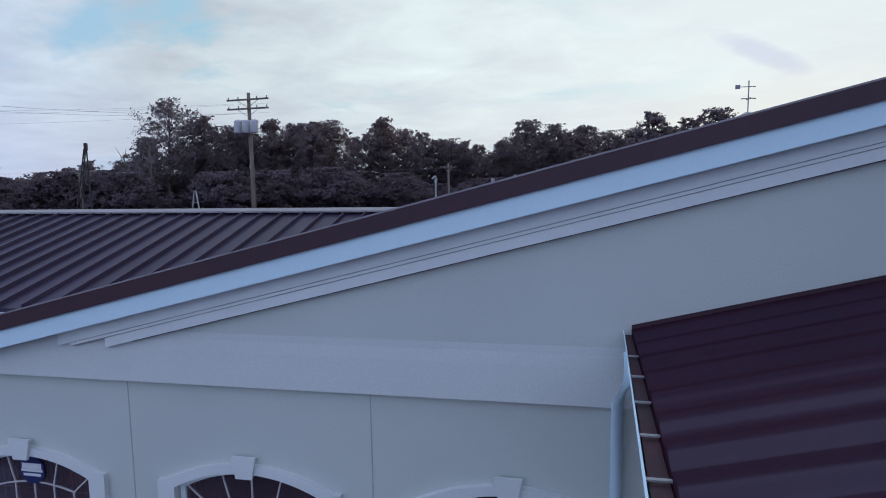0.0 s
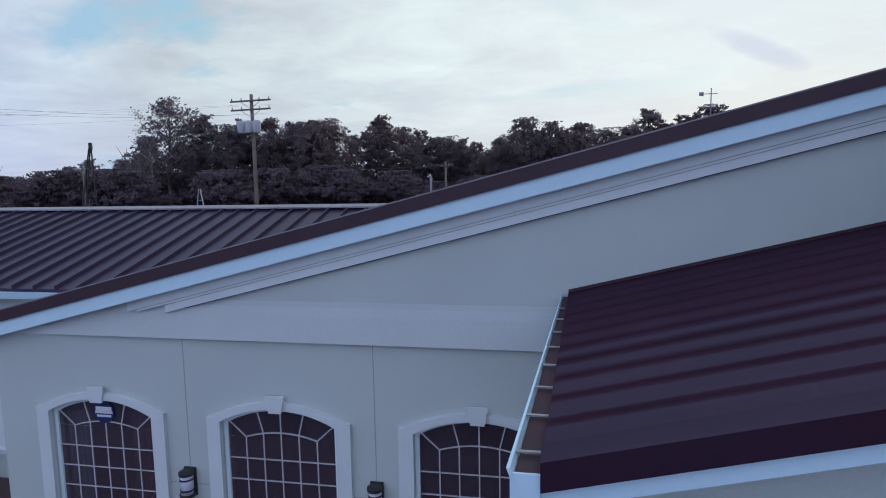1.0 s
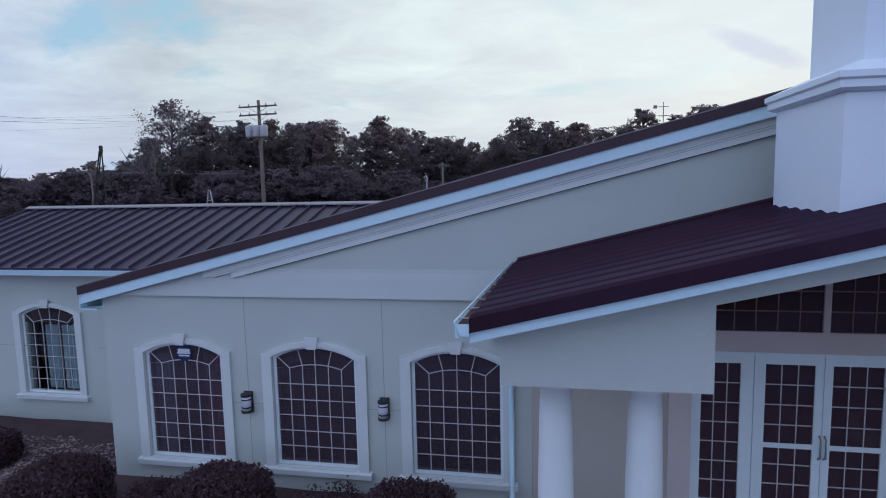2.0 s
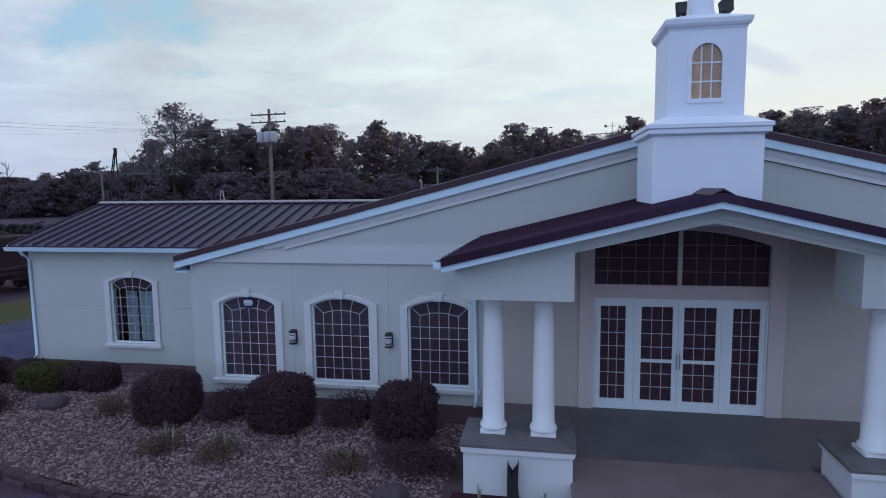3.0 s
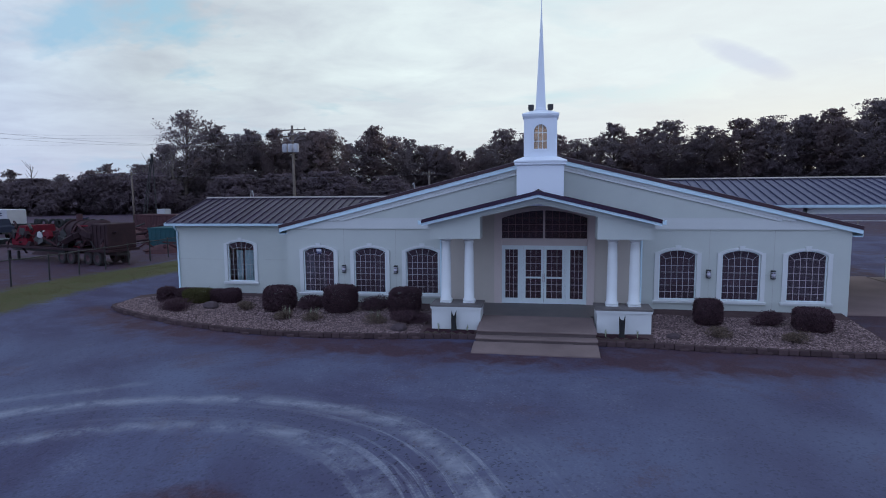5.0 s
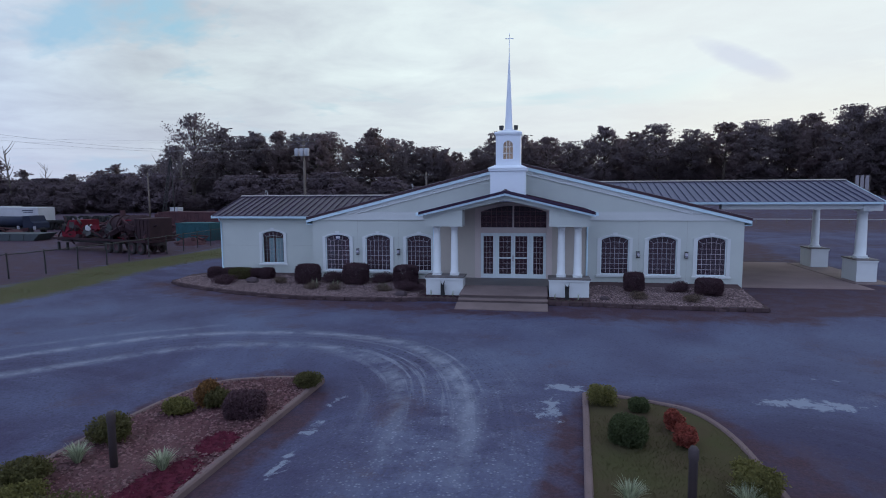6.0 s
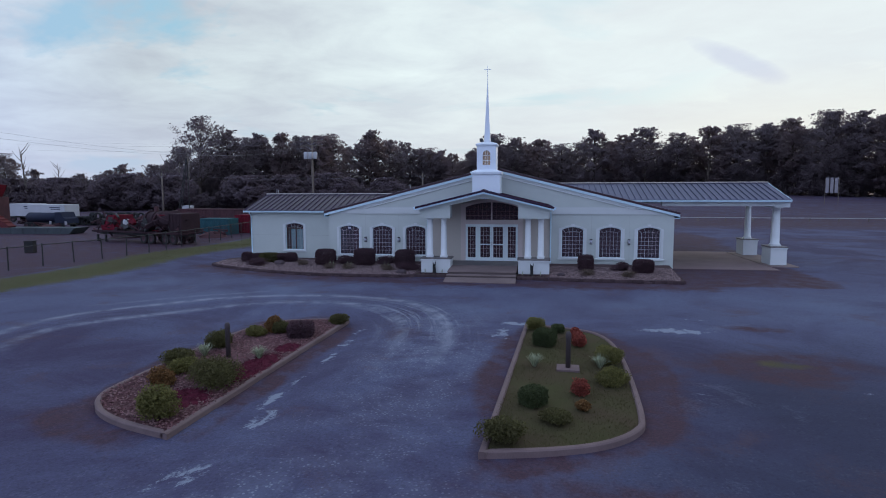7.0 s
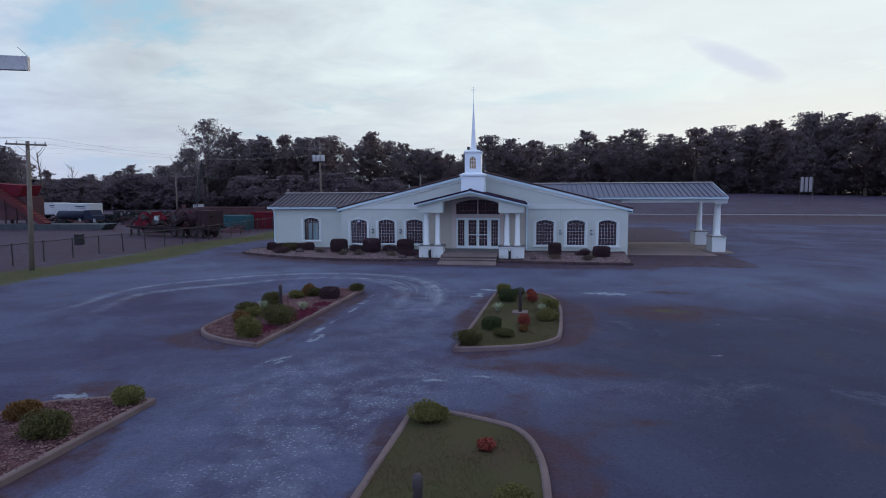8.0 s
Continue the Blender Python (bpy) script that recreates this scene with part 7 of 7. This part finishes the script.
        part("fitting", bm, (M_RUST, M_BLACK, M_MACHINE, M_MACHINE, M_REDPAINT, M_MACHINE, M_BLACK)[q % 7], t, at=pose(xx, rr.uniform(-1.2, -0.7), zz, rr.uniform(-30, 30), rr.uniform(-60, 60), rr.uniform(-25, 25)))
    bm = B()
    tube(bm, [(-4.2, 0.2, 1.5), (-2.0, 0.2, 2.1), (-0.5, 0.1, 2.6)], 0.12, 8)
    tube(bm, [(-3.6, -0.6, 1.35), (-0.6, -0.6, 1.5)], 0.16, 8)
    part("pipe_load", bm, M_RUST, t)
    bm = B()
    lathe(bm, [(0.1, 0), (0.36, 0.05), (0.42, 0.4), (0.36, 0.75), (0.1, 0.85)], 14)
    part("drum", bm, M_WHITEPAINT, t, "white drum", at=pose(-2.2, -0.6, 1.5))


flatbed_trailer(-36.2, 13.9, -13)


def container(name, label, x, y, turn, L, W, H, material, z=-0.03, ribs=18):
    c = thing(name, label, "container", "yard containers", at=pose(x, y, z, 0, 0, turn))
    bm = B()
    box(bm, -L / 2, L / 2, -W / 2, W / 2, 0, H, 0.02)
    b = part("body", bm, material, c)
    for k in range(ribs):
        bm = B()
        xx = -L / 2 + L * (k + 0.5) / ribs
        prism(bm, [(xx - 0.1, -W / 2 - 0.002), (xx - 0.06, -W / 2 - 0.05), (xx + 0.06, -W / 2 - 0.05), (xx + 0.1, -W / 2 - 0.002)], "z", 0.12, H - 0.12)
        part("rib", bm, material, b)
    bm = B()
    box(bm, -L / 2 - 0.04, L / 2 + 0.04, -W / 2 - 0.07, -W / 2 - 0.003, H - 0.14, H + 0.02)
    part("top_rail", bm, material, b)
    return c


container("dumpster", "teal painted open steel dumpster", -35.1, 25.0, 0, 3.9, 2.2, 1.9, M_TEAL, ribs=8)
container("shipping_container", "faded red steel shipping container", -31.5, 28.2, 4, 5.2, 2.4, 2.2, M_REDPAINT, ribs=12)
container("shipping_container", "rusty brown steel shipping container", -36.0, 33.0, 2, 9.0, 2.4, 2.7, M_RUST)
container("storage_box", "dull white storage box behind the yard", -70.2, 70, 0, 1.7, 1.6, 2.0, M_WHITEPAINT, ribs=3)
container("shipping_container", "rusty brown steel shipping container", -43.5, 36.0, -3, 8.0, 2.4, 2.6, M_RUST)


def semi_trailer(x, y, turn, L, material, label):
    t = thing("semi_trailer", label, "trailer", "yard trailers", at=pose(x, y, 0, 0, 0, turn))
    bm = B()
    box(bm, -L / 2, L / 2, -1.25, 1.25, 0.95, 3.0, 0.05)
    part("body", bm, material, t)
    bm = B()
    box(bm, -L / 2 + 0.2, L / 2 - 0.2, -0.5, 0.5, 0.70, 0.94)
    part("frame", bm, M_BLACK, t)
    bm = B()
    box(bm, L * 0.10, L * 0.38, -1.262, -1.252, 2.45, 2.60)
    box(bm, L * 0.13, L * 0.38, -1.262, -1.252, 2.2, 2.3)
    part("stripe", bm, M_BLUEPAINT, t)
    for xx in (L * 0.34, L * 0.44, -L * 0.3):
        for s in (-1, 1):
            wheel(t, xx, s * 0.98, 0.5, 0.3, 0 if s < 0 else 180)


semi_trailer(-73.7, 41.0, -8, 8.0, M_WHITEPAINT, "white box semi-trailer parked in the yard")
semi_trailer(-82.9, 45.0, 6, 5.4, M_WHITEPAINT, "white box semi-trailer parked in the yard")


def tank_truck(x, y, turn):
    t = thing("tank_truck", "dark blue tank truck parked in the yard", "truck", at=pose(x, y, 0, 0, 0, turn) @ Matrix.Diagonal((0.95, 0.9, 0.84, 1)))
    bm = B()
    tube(bm, [(-3.6, 0, 1.75), (-3.3, 0, 1.75), (2.2, 0, 1.75), (2.5, 0, 1.75)], [0.6, 0.82, 0.82, 0.6], 18)
    part("tank", bm, M_BLUEPAINT, t, smooth=True)
    bm = B()
    box(bm, -3.7, 4.9, -0.5, 0.5, 0.7, 0.95)
    part("chassis", bm, M_BLACK, t)
    bm = B()
    prism(bm, [(2.8, 0.9), (4.9, 0.9), (4.9, 1.7), (4.3, 1.9), (4.1, 2.7), (2.8, 2.7)], "y", -1.1, 1.1)
    bmesh.ops.bevel(bm, geom=list(bm.edges), offset=0.06, segments=2, affect="EDGES")
    part("cab", bm, M_BLUEPAINT, t)
    for xx in (-2.9, -1.8, 3.9):
        for s in (-1, 1):
            wheel(t, xx, s * 0.95, 0.5, 0.3, 0 if s < 0 else 180)
    for xx in (2.0, 5.0):
        bm = B()
        box(bm, xx - 0.22, xx + 0.22, -1.16, -1.12, 0.75, 1.25)
        part("mud_flap", bm, M_WHITEPAINT, t)


tank_truck(-64.9, 31.0, -8)
bm = B()
prism(bm, [(-7.5, 0.12), (6.8, 0.12), (7.6, 0.85), (-7.5, 0.85)], "y", -1.3, 1.3)
for k in range(9):
    box(bm, -7.2 + 1.6 * k, -7.05 + 1.6 * k, -1.36, -1.3, 0.2, 0.8)
solid("steel_barge", bm, M_BARGE, "low grey-green steel pontoon lying in the yard", "pontoon", at=pose(-59.6, 22.3, -0.1, 0, 0, 6))

crusher = thing("rock_crusher", "tall red and brown conveyor crusher in the yard", "machine", at=pose(-66.3, 23.5, 0, 0, 0, 4))
bm = B()
box(bm, -3.4, 2.0, -1.4, 1.4, 1.2, 4.4, 0.06)
for xx in (-3.2, -1.5, 0.2, 1.8):
    box(bm, xx - 0.1, xx + 0.1, -1.5, -1.4, 0.1, 4.4)
part("body", bm, M_RUST, crusher)
bm = B()
prism(bm, [(-4.5, 4.42), (0.9, 4.42), (1.7, 5.9), (-4.5, 6.3)], "y", -1.6, 1.6)
part("hopper", bm, M_REDPAINT, crusher, "red painted hopper")
bm = B()
prism(bm, [(-2.4, 5.3), (-2.0, 5.75), (5.5, 0.9), (5.0, 0.4)], "y", -2.6, -1.55)
for k in range(14):
    f = k / 14
    box(bm, -2.1 + 7.4 * f, -1.95 + 7.4 * f, -2.62, -1.53, 5.65 - 4.75 * f, 5.85 - 4.75 * f)
part("chute", bm, M_ORANGEPAINT, crusher, "orange-red discharge chute")
for xx in (-3.0, 1.6):
    for yy in (-1.2, 1.2):
        bm = B()
        box(bm, xx - 0.15, xx + 0.15, yy - 0.15, yy + 0.15, -0.05, 1.2)
        part("leg", bm, M_RUST, crusher)
bm = B()
box(bm, -0.35, 0.35, -0.3, 0.3, 0, 0.95, 0.04)
box(bm, -0.38, 0.38, -0.33, 0.33, 0.951, 1.02, 0.02)
solid("waste_bin", bm, M_TYRE, "black plastic wheeled waste bin behind the fence", "bin", at=pose(-39.2, 3.6, 0, 0, 0, 20))

rng = np.random.default_rng(77)
for k in range(46):
    row, col = divmod(k, 23)
    x, y = -66.2 + 0.6 * col + rng.uniform(-0.12, 0.12) + 0.3 * row, 37.6 + rng.uniform(-0.25, 0.25) - 0.0009 * (col - 11) ** 2 * 6
    up = row == 0 or rng.uniform() > 0.45
    solid("loose_tyre", WHEEL_TYRE, None, "worn black truck tyre in a stacked row", "tyre", "loose tyres", at=pose(x, y, 0.53 if row == 0 else (1.42 if up else 1.16), 0 if up else 84, rng.uniform(-8, 8), rng.uniform(-25, 25)) @ Matrix.Diagonal((0.55, 0.34, 0.55, 1)))


def scrap(x, y, turn, s, seed, material, label):
    """A heap of plates, beams and pipes."""
    r = np.random.default_rng(seed)
    g = thing("scrap_heap", label, "scrap", "scrap heaps", at=pose(x, y, 0, 0, 0, turn))
    for k in range(12):
        bm = B()
        L, W, H = r.uniform(0.5, 2.2) * s, r.uniform(0.1, 0.8) * s, r.uniform(0.08, 0.5) * s
        if k % 3 == 0:
            tube(bm, [(-L, 0, 0), (L, 0, 0.1)], 0.09 * s, 8)
        else:
            box(bm, -L / 2, L / 2, -W / 2, W / 2, -H / 2, H / 2, 0.02)
        part("scrap_piece", bm, material, g, at=pose(r.uniform(-2.2, 2.2) * s, r.uniform(-1, 1) * s, (0.1 + r.uniform(0.0, 1.1)) * s, r.uniform(-20, 20), r.uniform(-25, 25), r.uniform(0, 180)))
    bm = B()
    lathe(bm, [(2.2 * s, -0.05), (1.6 * s, 0.45 * s), (0.5 * s, 0.95 * s)], 12)
    part("heap_base", bm, material, g)


for k, (x, y, s, m) in enumerate(((-50, 28, 1.0, M_RUST), (-45, 31, 1.2, M_RUST), (-47, 24, 0.7, M_REDPAINT), (-54, 32, 0.9, M_RUST), (-60, 40, 1.1, M_RUST), (-40, 22, 0.8, M_RUST), (-33, 20.5, 0.7, M_RUST), (-50, 42, 1.2, M_RUST), (-66, 46, 1.0, M_BLUEPAINT), (-42.5, 19.5, 1.0, M_MACHINE), (-52.5, 36.5, 1.1, M_MACHINE), (-57.5, 34.0, 0.9, M_MACHINE), (-39.5, 29.5, 1.1, M_MACHINE), (-61.5, 27.5, 0.8, M_RUST), (-47.5, 33.5, 0.9, M_BLACK), (-70.5, 35.0, 0.9, M_MACHINE))):
    scrap(x, y, 37 * k, s, 300 + k, m, "heap of rusty scrap beams, plates and pipes")

boom = thing("crane_boom", "dark lattice crane boom raised over the yard", "crane", at=pose(-54.5, 46.8, 0, 0, 0, 30))
bm = B()
for s in (-0.35, 0.35):
    tube(bm, [(-1.0 + s * 0.6, 0, 0.8), (0.35 + s * 0.2, 0, 9.6)], 0.075, 6)
tube(bm, [(0.6, 0, 0.8), (0.5, 0, 9.9)], 0.075, 6)
for k in range(9):
    f, g = k / 9, (k + 1) / 9
    tube(bm, [(-1.2 + 1.48 * f, 0, 0.8 + 8.8 * f), (-0.8 + 1.22 * g, 0, 0.8 + 8.8 * g)], 0.03, 4)
part("boom", bm, M_BLACK, boom)
bm = B()
box(bm, 0.28, 0.62, -0.2, 0.2, 9.4, 10.2, 0.08)
part("boom_head", bm, M_BLACK, boom)
bm = B()
box(bm, -2.0, 2.2, -1.2, 1.2, 0.0, 1.9, 0.1)
part("carrier", bm, M_RUST, boom)
ladder = thing("stepladder", "pale aluminium ladder leaning behind the wing", "ladder", at=pose(-31.5, 33.0, 0))
for s in (-1, 1):
    bm = B()
    tube(bm, [(s * 1.1, -0.3 * s, -0.02), (s * 0.07, 0, 5.2)], 0.05, 6)
    part("rail", bm, M_STEEL, ladder)
for k in range(8):
    bm = B()
    z = 0.5 + 0.55 * k
    w = 1.1 - 1.03 * z / 5.2
    tube(bm, [(-w, 0.3 * (1 - z / 5.2), z), (w, -0.3 * (1 - z / 5.2), z)], 0.025, 5)
    part("rung", bm, M_STEEL, ladder)

# elevated sign whose end shows over the yard, and a plain far sign by the road
sign = thing("elevated_sign", "tall grey elevated sign with railing and walkway", "sign", at=pose(-56.4, 13.0, 0.6, 0, 0, 24))
bm = B()
box(bm, -9.0, 2.6, -0.3, 0.3, 18.4, 20.0, 0.04)
part("panel", bm, M_WHITEPAINT, sign)
bm = B()
box(bm, -9.0, 2.7, -1.0, -0.31, 18.3, 18.4)
part("walkway", bm, M_WHITEPAINT, sign)
for k in range(6):
    bm = B()
    tube(bm, [(2.5 - 2.1 * k, -0.95, 18.4), (2.5 - 2.1 * k, -0.95, 19.4)], 0.03, 5)
    part("railing_post", bm, M_WHITEPAINT, sign)
bm = B()
tube(bm, [(2.6, -0.2, 20.0), (1.6, -0.2, 21.0)], 0.04, 5)
part("light_arm", bm, M_WHITEPAINT, sign)
bm = B()
tube(bm, [(-6.5, 0, -0.9), (-6.5, 0, 18.4)], 0.45, 14)
part("column", bm, M_WHITEPAINT, sign)
far = thing("roadside_sign", "small pale roadside sign frame beyond the field", "sign", at=pose(62.5, 105.0, 2.9, 0, 0, -28) @ Matrix.Diagonal((0.7, 1, 1.05, 1)))
for k in range(3):
    bm = B()
    box(bm, -1.7 + 1.2 * k, -0.8 + 1.2 * k, -0.06, 0.06, 1.0, 4.2, 0.03)
    part("panel", bm, M_RIDGE, far)
for xx in (-1.8, 1.8):
    bm = B()
    tube(bm, [(xx, 0.1, -2.9), (xx, 0.1, 4.2)], 0.08, 6)
    part("post", bm, M_POLE, far)
bm = B()
prism(bm, [(-60, 0.5), (60, 0.5), (60, 0.62), (-60, 0.62)], "y", -0.03, 0.03)
gr = thing("guard_rail", "pale low guard rail along the far road", "guard rail", at=pose(60, 61, 0, 0, 0, -1))
part("rail", bm, M_STEEL, gr)
for k in range(30):
    bm = B()
    box(bm, -58 + 4 * k - 0.06, -58 + 4 * k + 0.06, 0.035, 0.12, -0.05, 0.65)
    part("post", bm, M_POLE, gr)

# ---- trees ----
def tree_meshes(seed, h, crown_w, leaf, count, clear=0.28, lumps=26, material=None, sparse=0.0):
    """Trunk with limbs, and a crown of leaf clumps on the limb ends with gaps between."""
    r = np.random.default_rng(seed)
    bm = B()
    bend = r.normal(size=2) * 0.03 * h
    top = Vector((bend[0], bend[1], h * 0.86))
    trunk = [Vector((0, 0, -0.3)), Vector((bend[0] * 0.2, bend[1] * 0.2, h * 0.3)), Vector((bend[0] * 0.6, bend[1] * 0.6, h * 0.6)), top]
    r0 = 0.017 * h
    tube(bm, trunk, [r0 * 1.25, r0, r0 * 0.62, r0 * 0.16], 8)
    centres, radii = [], []
    for k in range(lumps):
        f = clear + (0.99 - clear) * min((k + r.uniform(-1.5, 2.5)) / lumps, 1.0)
        a = k * 2.4 + r.uniform(-0.5, 0.5)
        prof = math.sin(math.pi * min(max((f - clear) / (1 - clear) * 0.86 + 0.14, 0), 1)) ** 0.7
        d = crown_w / 2 * prof * r.uniform(0.35, 1.0)
        c = Vector((math.cos(a) * d + bend[0] * f, math.sin(a) * d + bend[1] * f, h * f))
        start = Vector((bend[0] * f * 0.7, bend[1] * f * 0.7, h * max(clear * 0.7, f - 0.16)))
        tube(bm, [start, (start + c) / 2 + Vector((0, 0, -0.02 * h)), c], [r0 * 0.34, r0 * 0.2, r0 * 0.06], 5)
        centres.append(c)
        radii.append(crown_w * r.uniform(0.06, 0.135))
    wood = mesh_of("trunk", bm, M_BARK)
    # twigs round each limb end, and leaves round each twig, thinning outwards
    c, rad = np.array(centres), np.array(radii)
    twigs_n = 11
    tw = np.repeat(c, twigs_n, 0) + r.normal(size=(lumps * twigs_n, 3)) * np.repeat(rad, twigs_n)[:, None] * np.array([0.78, 0.78, 0.52])
    size_t = np.repeat(rad, twigs_n) * r.uniform(0.12, 0.42, lumps * twigs_n)
    k = r.integers(0, lumps * twigs_n, count)
    p = tw[k] + r.normal(size=(count, 3)) * size_t[k][:, None] * np.array([1.0, 1.0, 0.7])
    p[:, 2] = np.minimum(np.maximum(p[:, 2], 0.02 * h), 1.03 * h)
    v, f = leaf_cloud(p, leaf, r, 0.1, 1.3)
    return wood, raw_mesh("crown", v.tolist(), f.tolist(), material or M_LEAF)


PROTO = [tree_meshes(401 + k, 20.0, w, 0.27, 19000, cl, lu, (M_LEAF, M_LEAF_WARM)[k % 3 == 1]) for k, (w, cl, lu) in enumerate(((11.5, 0.16, 52), (10.5, 0.14, 46), (12.5, 0.18, 56), (9.5, 0.12, 44), (11.0, 0.22, 40), (13.0, 0.15, 60)))]
SCRUB = [tree_meshes(441 + k, 6.5, 8.5, 0.25, 8000, 0.05, 30, M_SCRUB) for k in range(2)]
BUSH = [tree_meshes(431 + k, 6.5, 8.5, 0.25, 8000, 0.05, 30, M_LEAF) for k in range(3)]


def tree(x, y, h, k, label, group, wide=1.0):
    wood, crown = PROTO[k % len(PROTO)]
    z = float(lie(x, y))
    s = (h - z) / 20.0
    t = thing("tree", label, "tree", group, at=pose(x, y, z - 0.1, 0, 0, (x * 37 + y * 11) % 360) @ Matrix.Diagonal((h / 20 * wide, h / 20 * wide, s * (1.02 if x > -20 else 1.0), 1)))
    part("trunk", wood, None, t)
    part("crown", crown, None, t)


# the tall airy tree over the yard and its neighbours
wood, crown = tree_meshes(470, 24.7, 18.5, 0.30, 11000, 0.34, 40, M_LEAF)
big = thing("tree", "tall airy tree with open crown standing over the yard", "tree", "yard trees", at=pose(-96.2, 113.5, -0.1, 0, 0, 40))
part("trunk", wood, None, big)
part("crown", crown, None, big)
LEFT = [(-120.4, 70, 15.1), (-127.3, 74, 14.3), (-141.4, 95, 14.6), (-158.4, 120, 11.6), (-179.7, 150, 9.8), (-166.4, 145, 10.2), (-150.5, 130, 10.3), (-135.0, 125, 11.8), (-130.7, 130, 10.4), (-112.3, 118, 10.8), (-121.0, 122, 10.4), (-104.9, 119, 17.4), (-90.3, 119, 21.5)]
MIDDLE = [(-89.1, 127, 20.1), (-86.9, 131, 21.9), (-80.6, 131, 22.0), (-78.0, 140, 21.6), (-72.6, 136, 20.8), (-67.6, 131, 21.9), (-65.9, 138, 21.7), (-70.0, 165, 20.0), (-64.5, 172, 26.1), (-61.0, 185, 23.5), (-58.5, 200, 23.4), (-52.9, 202, 22.4), (-48.1, 200, 21.2), (-42.4, 196, 20.3), (-37.6, 192, 18.8)]
RIGHT = [(-29.4, 185, 19.2), (-19.4, 180, 24.0), (-12.4, 185, 22.9), (-3.6, 180, 23.0), (4.8, 185, 20.6), (15.7, 175, 24.7), (24.6, 175, 22.9), (32.5, 170, 24.3), (41.9, 170, 22.3), (50.7, 165, 24.8), (59.4, 165, 24.1), (66.5, 160, 24.0), (72.9, 155, 24.8), (79.7, 150, 25.8), (85.1, 145, 24.7), (90.7, 140, 25.0), (97.1, 135, 25.0), (103.5, 130, 24.2), (110.5, 124, 24.2), (118.5, 116, 24.1)]
for k, (x, y, h) in enumerate(LEFT):
    tree(x, y, h, k, "dark leafy tree in the woods behind the yard", "woodland trees", 1.15 if h < 12 else 1.0)
for k, (x, y, h) in enumerate(MIDDLE):
    tree(x, y, h, k + 2, "dark leafy tree in the woods behind the church", "woodland trees")
for k, (x, y, h) in enumerate(RIGHT):
    tree(x, y, h, k + 4, "dark leafy tree in the woods beyond the field", "woodland trees", 1.05)
# a second row and the understorey that close the wood
rng = np.random.default_rng(55)
edge = [(-190, 158), (-150, 136), (-118, 128), (-96, 126), (-70, 146), (-56, 206), (-28, 196), (10, 190), (50, 178), (80, 160), (105, 140), (130, 118)]
for k in range(60):
    f = (k + rng.uniform(0, 0.8)) / 60
    x = -190 + 320 * f
    y = float(np.interp(x, [e[0] for e in edge], [e[1] for e in edge])) + rng.uniform(3, 9)
    near = min(LEFT + MIDDLE + RIGHT, key=lambda q: abs(q[0] - x))
    tree(x, y, near[2] * rng.uniform(0.82, 0.98), k, "dark leafy tree deep in the woods", "woodland trees", 1.2)
for k in range(130):
    f = (k + rng.uniform(0, 0.9)) / 130
    x = -195 + 330 * f
    y = float(np.interp(x, [e[0] for e in edge], [e[1] for e in edge])) - rng.uniform(0, 9)
    wood, crown = BUSH[k % 3]
    s = rng.uniform(0.8, 1.35)
    t = thing("understorey_shrub", "dark bushy undergrowth at the edge of the woods", "bush", "undergrowth", at=pose(x, y, float(lie(x, y)) - 0.1, 0, 0, rng.uniform(0, 360)) @ Matrix.Diagonal((s * 1.3, s * 1.3, s, 1)))
    part("stems", wood, None, t)
    part("crown", crown, None, t)


# nearer scrub behind the yard
scrub = [(-175, 105), (-140, 92), (-112, 88), (-92, 96), (-66, 112), (-46, 128), (-22, 140)]
for k in range(46):
    f = (k + rng.uniform(0, 0.9)) / 46
    x = -175 + 153 * f
    y = float(np.interp(x, [e[0] for e in scrub], [e[1] for e in scrub])) + rng.uniform(-4, 4)
    wood, crown = SCRUB[k % 2]
    s = rng.uniform(0.5, 1.45)
    t = thing("understorey_shrub", "dark bushy undergrowth behind the yard", "bush", "undergrowth", at=pose(x, y, -0.1, 0, 0, rng.uniform(0, 360)) @ Matrix.Diagonal((s * 1.3, s * 1.3, s, 1)))
    part("stems", wood, None, t)
    part("crown", crown, None, t)


def bare_tree(x, y, h, seed, label):
    r = np.random.default_rng(seed)
    t = thing("dead_tree", label, "dead tree", "dead trees", at=pose(x, y, -0.1))
    bm = B()
    lean = r.normal(size=2) * 0.06 * h
    pts = [Vector((lean[0] * f ** 1.5, lean[1] * f ** 1.5, h * f)) for f in (0, 0.3, 0.6, 0.85, 1.0)]
    tube(bm, pts, [0.015 * h, 0.013 * h, 0.010 * h, 0.006 * h, 0.002 * h], 7)
    part("trunk", bm, M_DEADWOOD, t)
    for k in range(12):
        f = 0.40 + 0.046 * k
        s = Vector((lean[0] * f ** 1.5, lean[1] * f ** 1.5, h * f))
        a = r.uniform(0, 6.28)
        L = h * r.uniform(0.12, 0.28)
        bm = B()
        e = s + Vector((math.cos(a) * L * 0.55, math.sin(a) * L * 0.55, L * 0.8))
        tube(bm, [s, (s + e) / 2 + Vector((0, 0, -0.06 * L)), e], [0.007 * h, 0.0045 * h, 0.0012 * h], 5)
        part("branch", bm, M_DEADWOOD, t)


for k, (x, y, h) in enumerate(((-101.7, 105.0, 11.5), (-98.6, 104.0, 13.6), (-95.6, 104.0, 12.8), (-127.5, 88.0, 16.0), (-128.5, 99.0, 12.4), (-93.0, 104.0, 15.0))):
    bare_tree(x, y, h, 500 + k, "bare grey dead tree at the wood's edge")
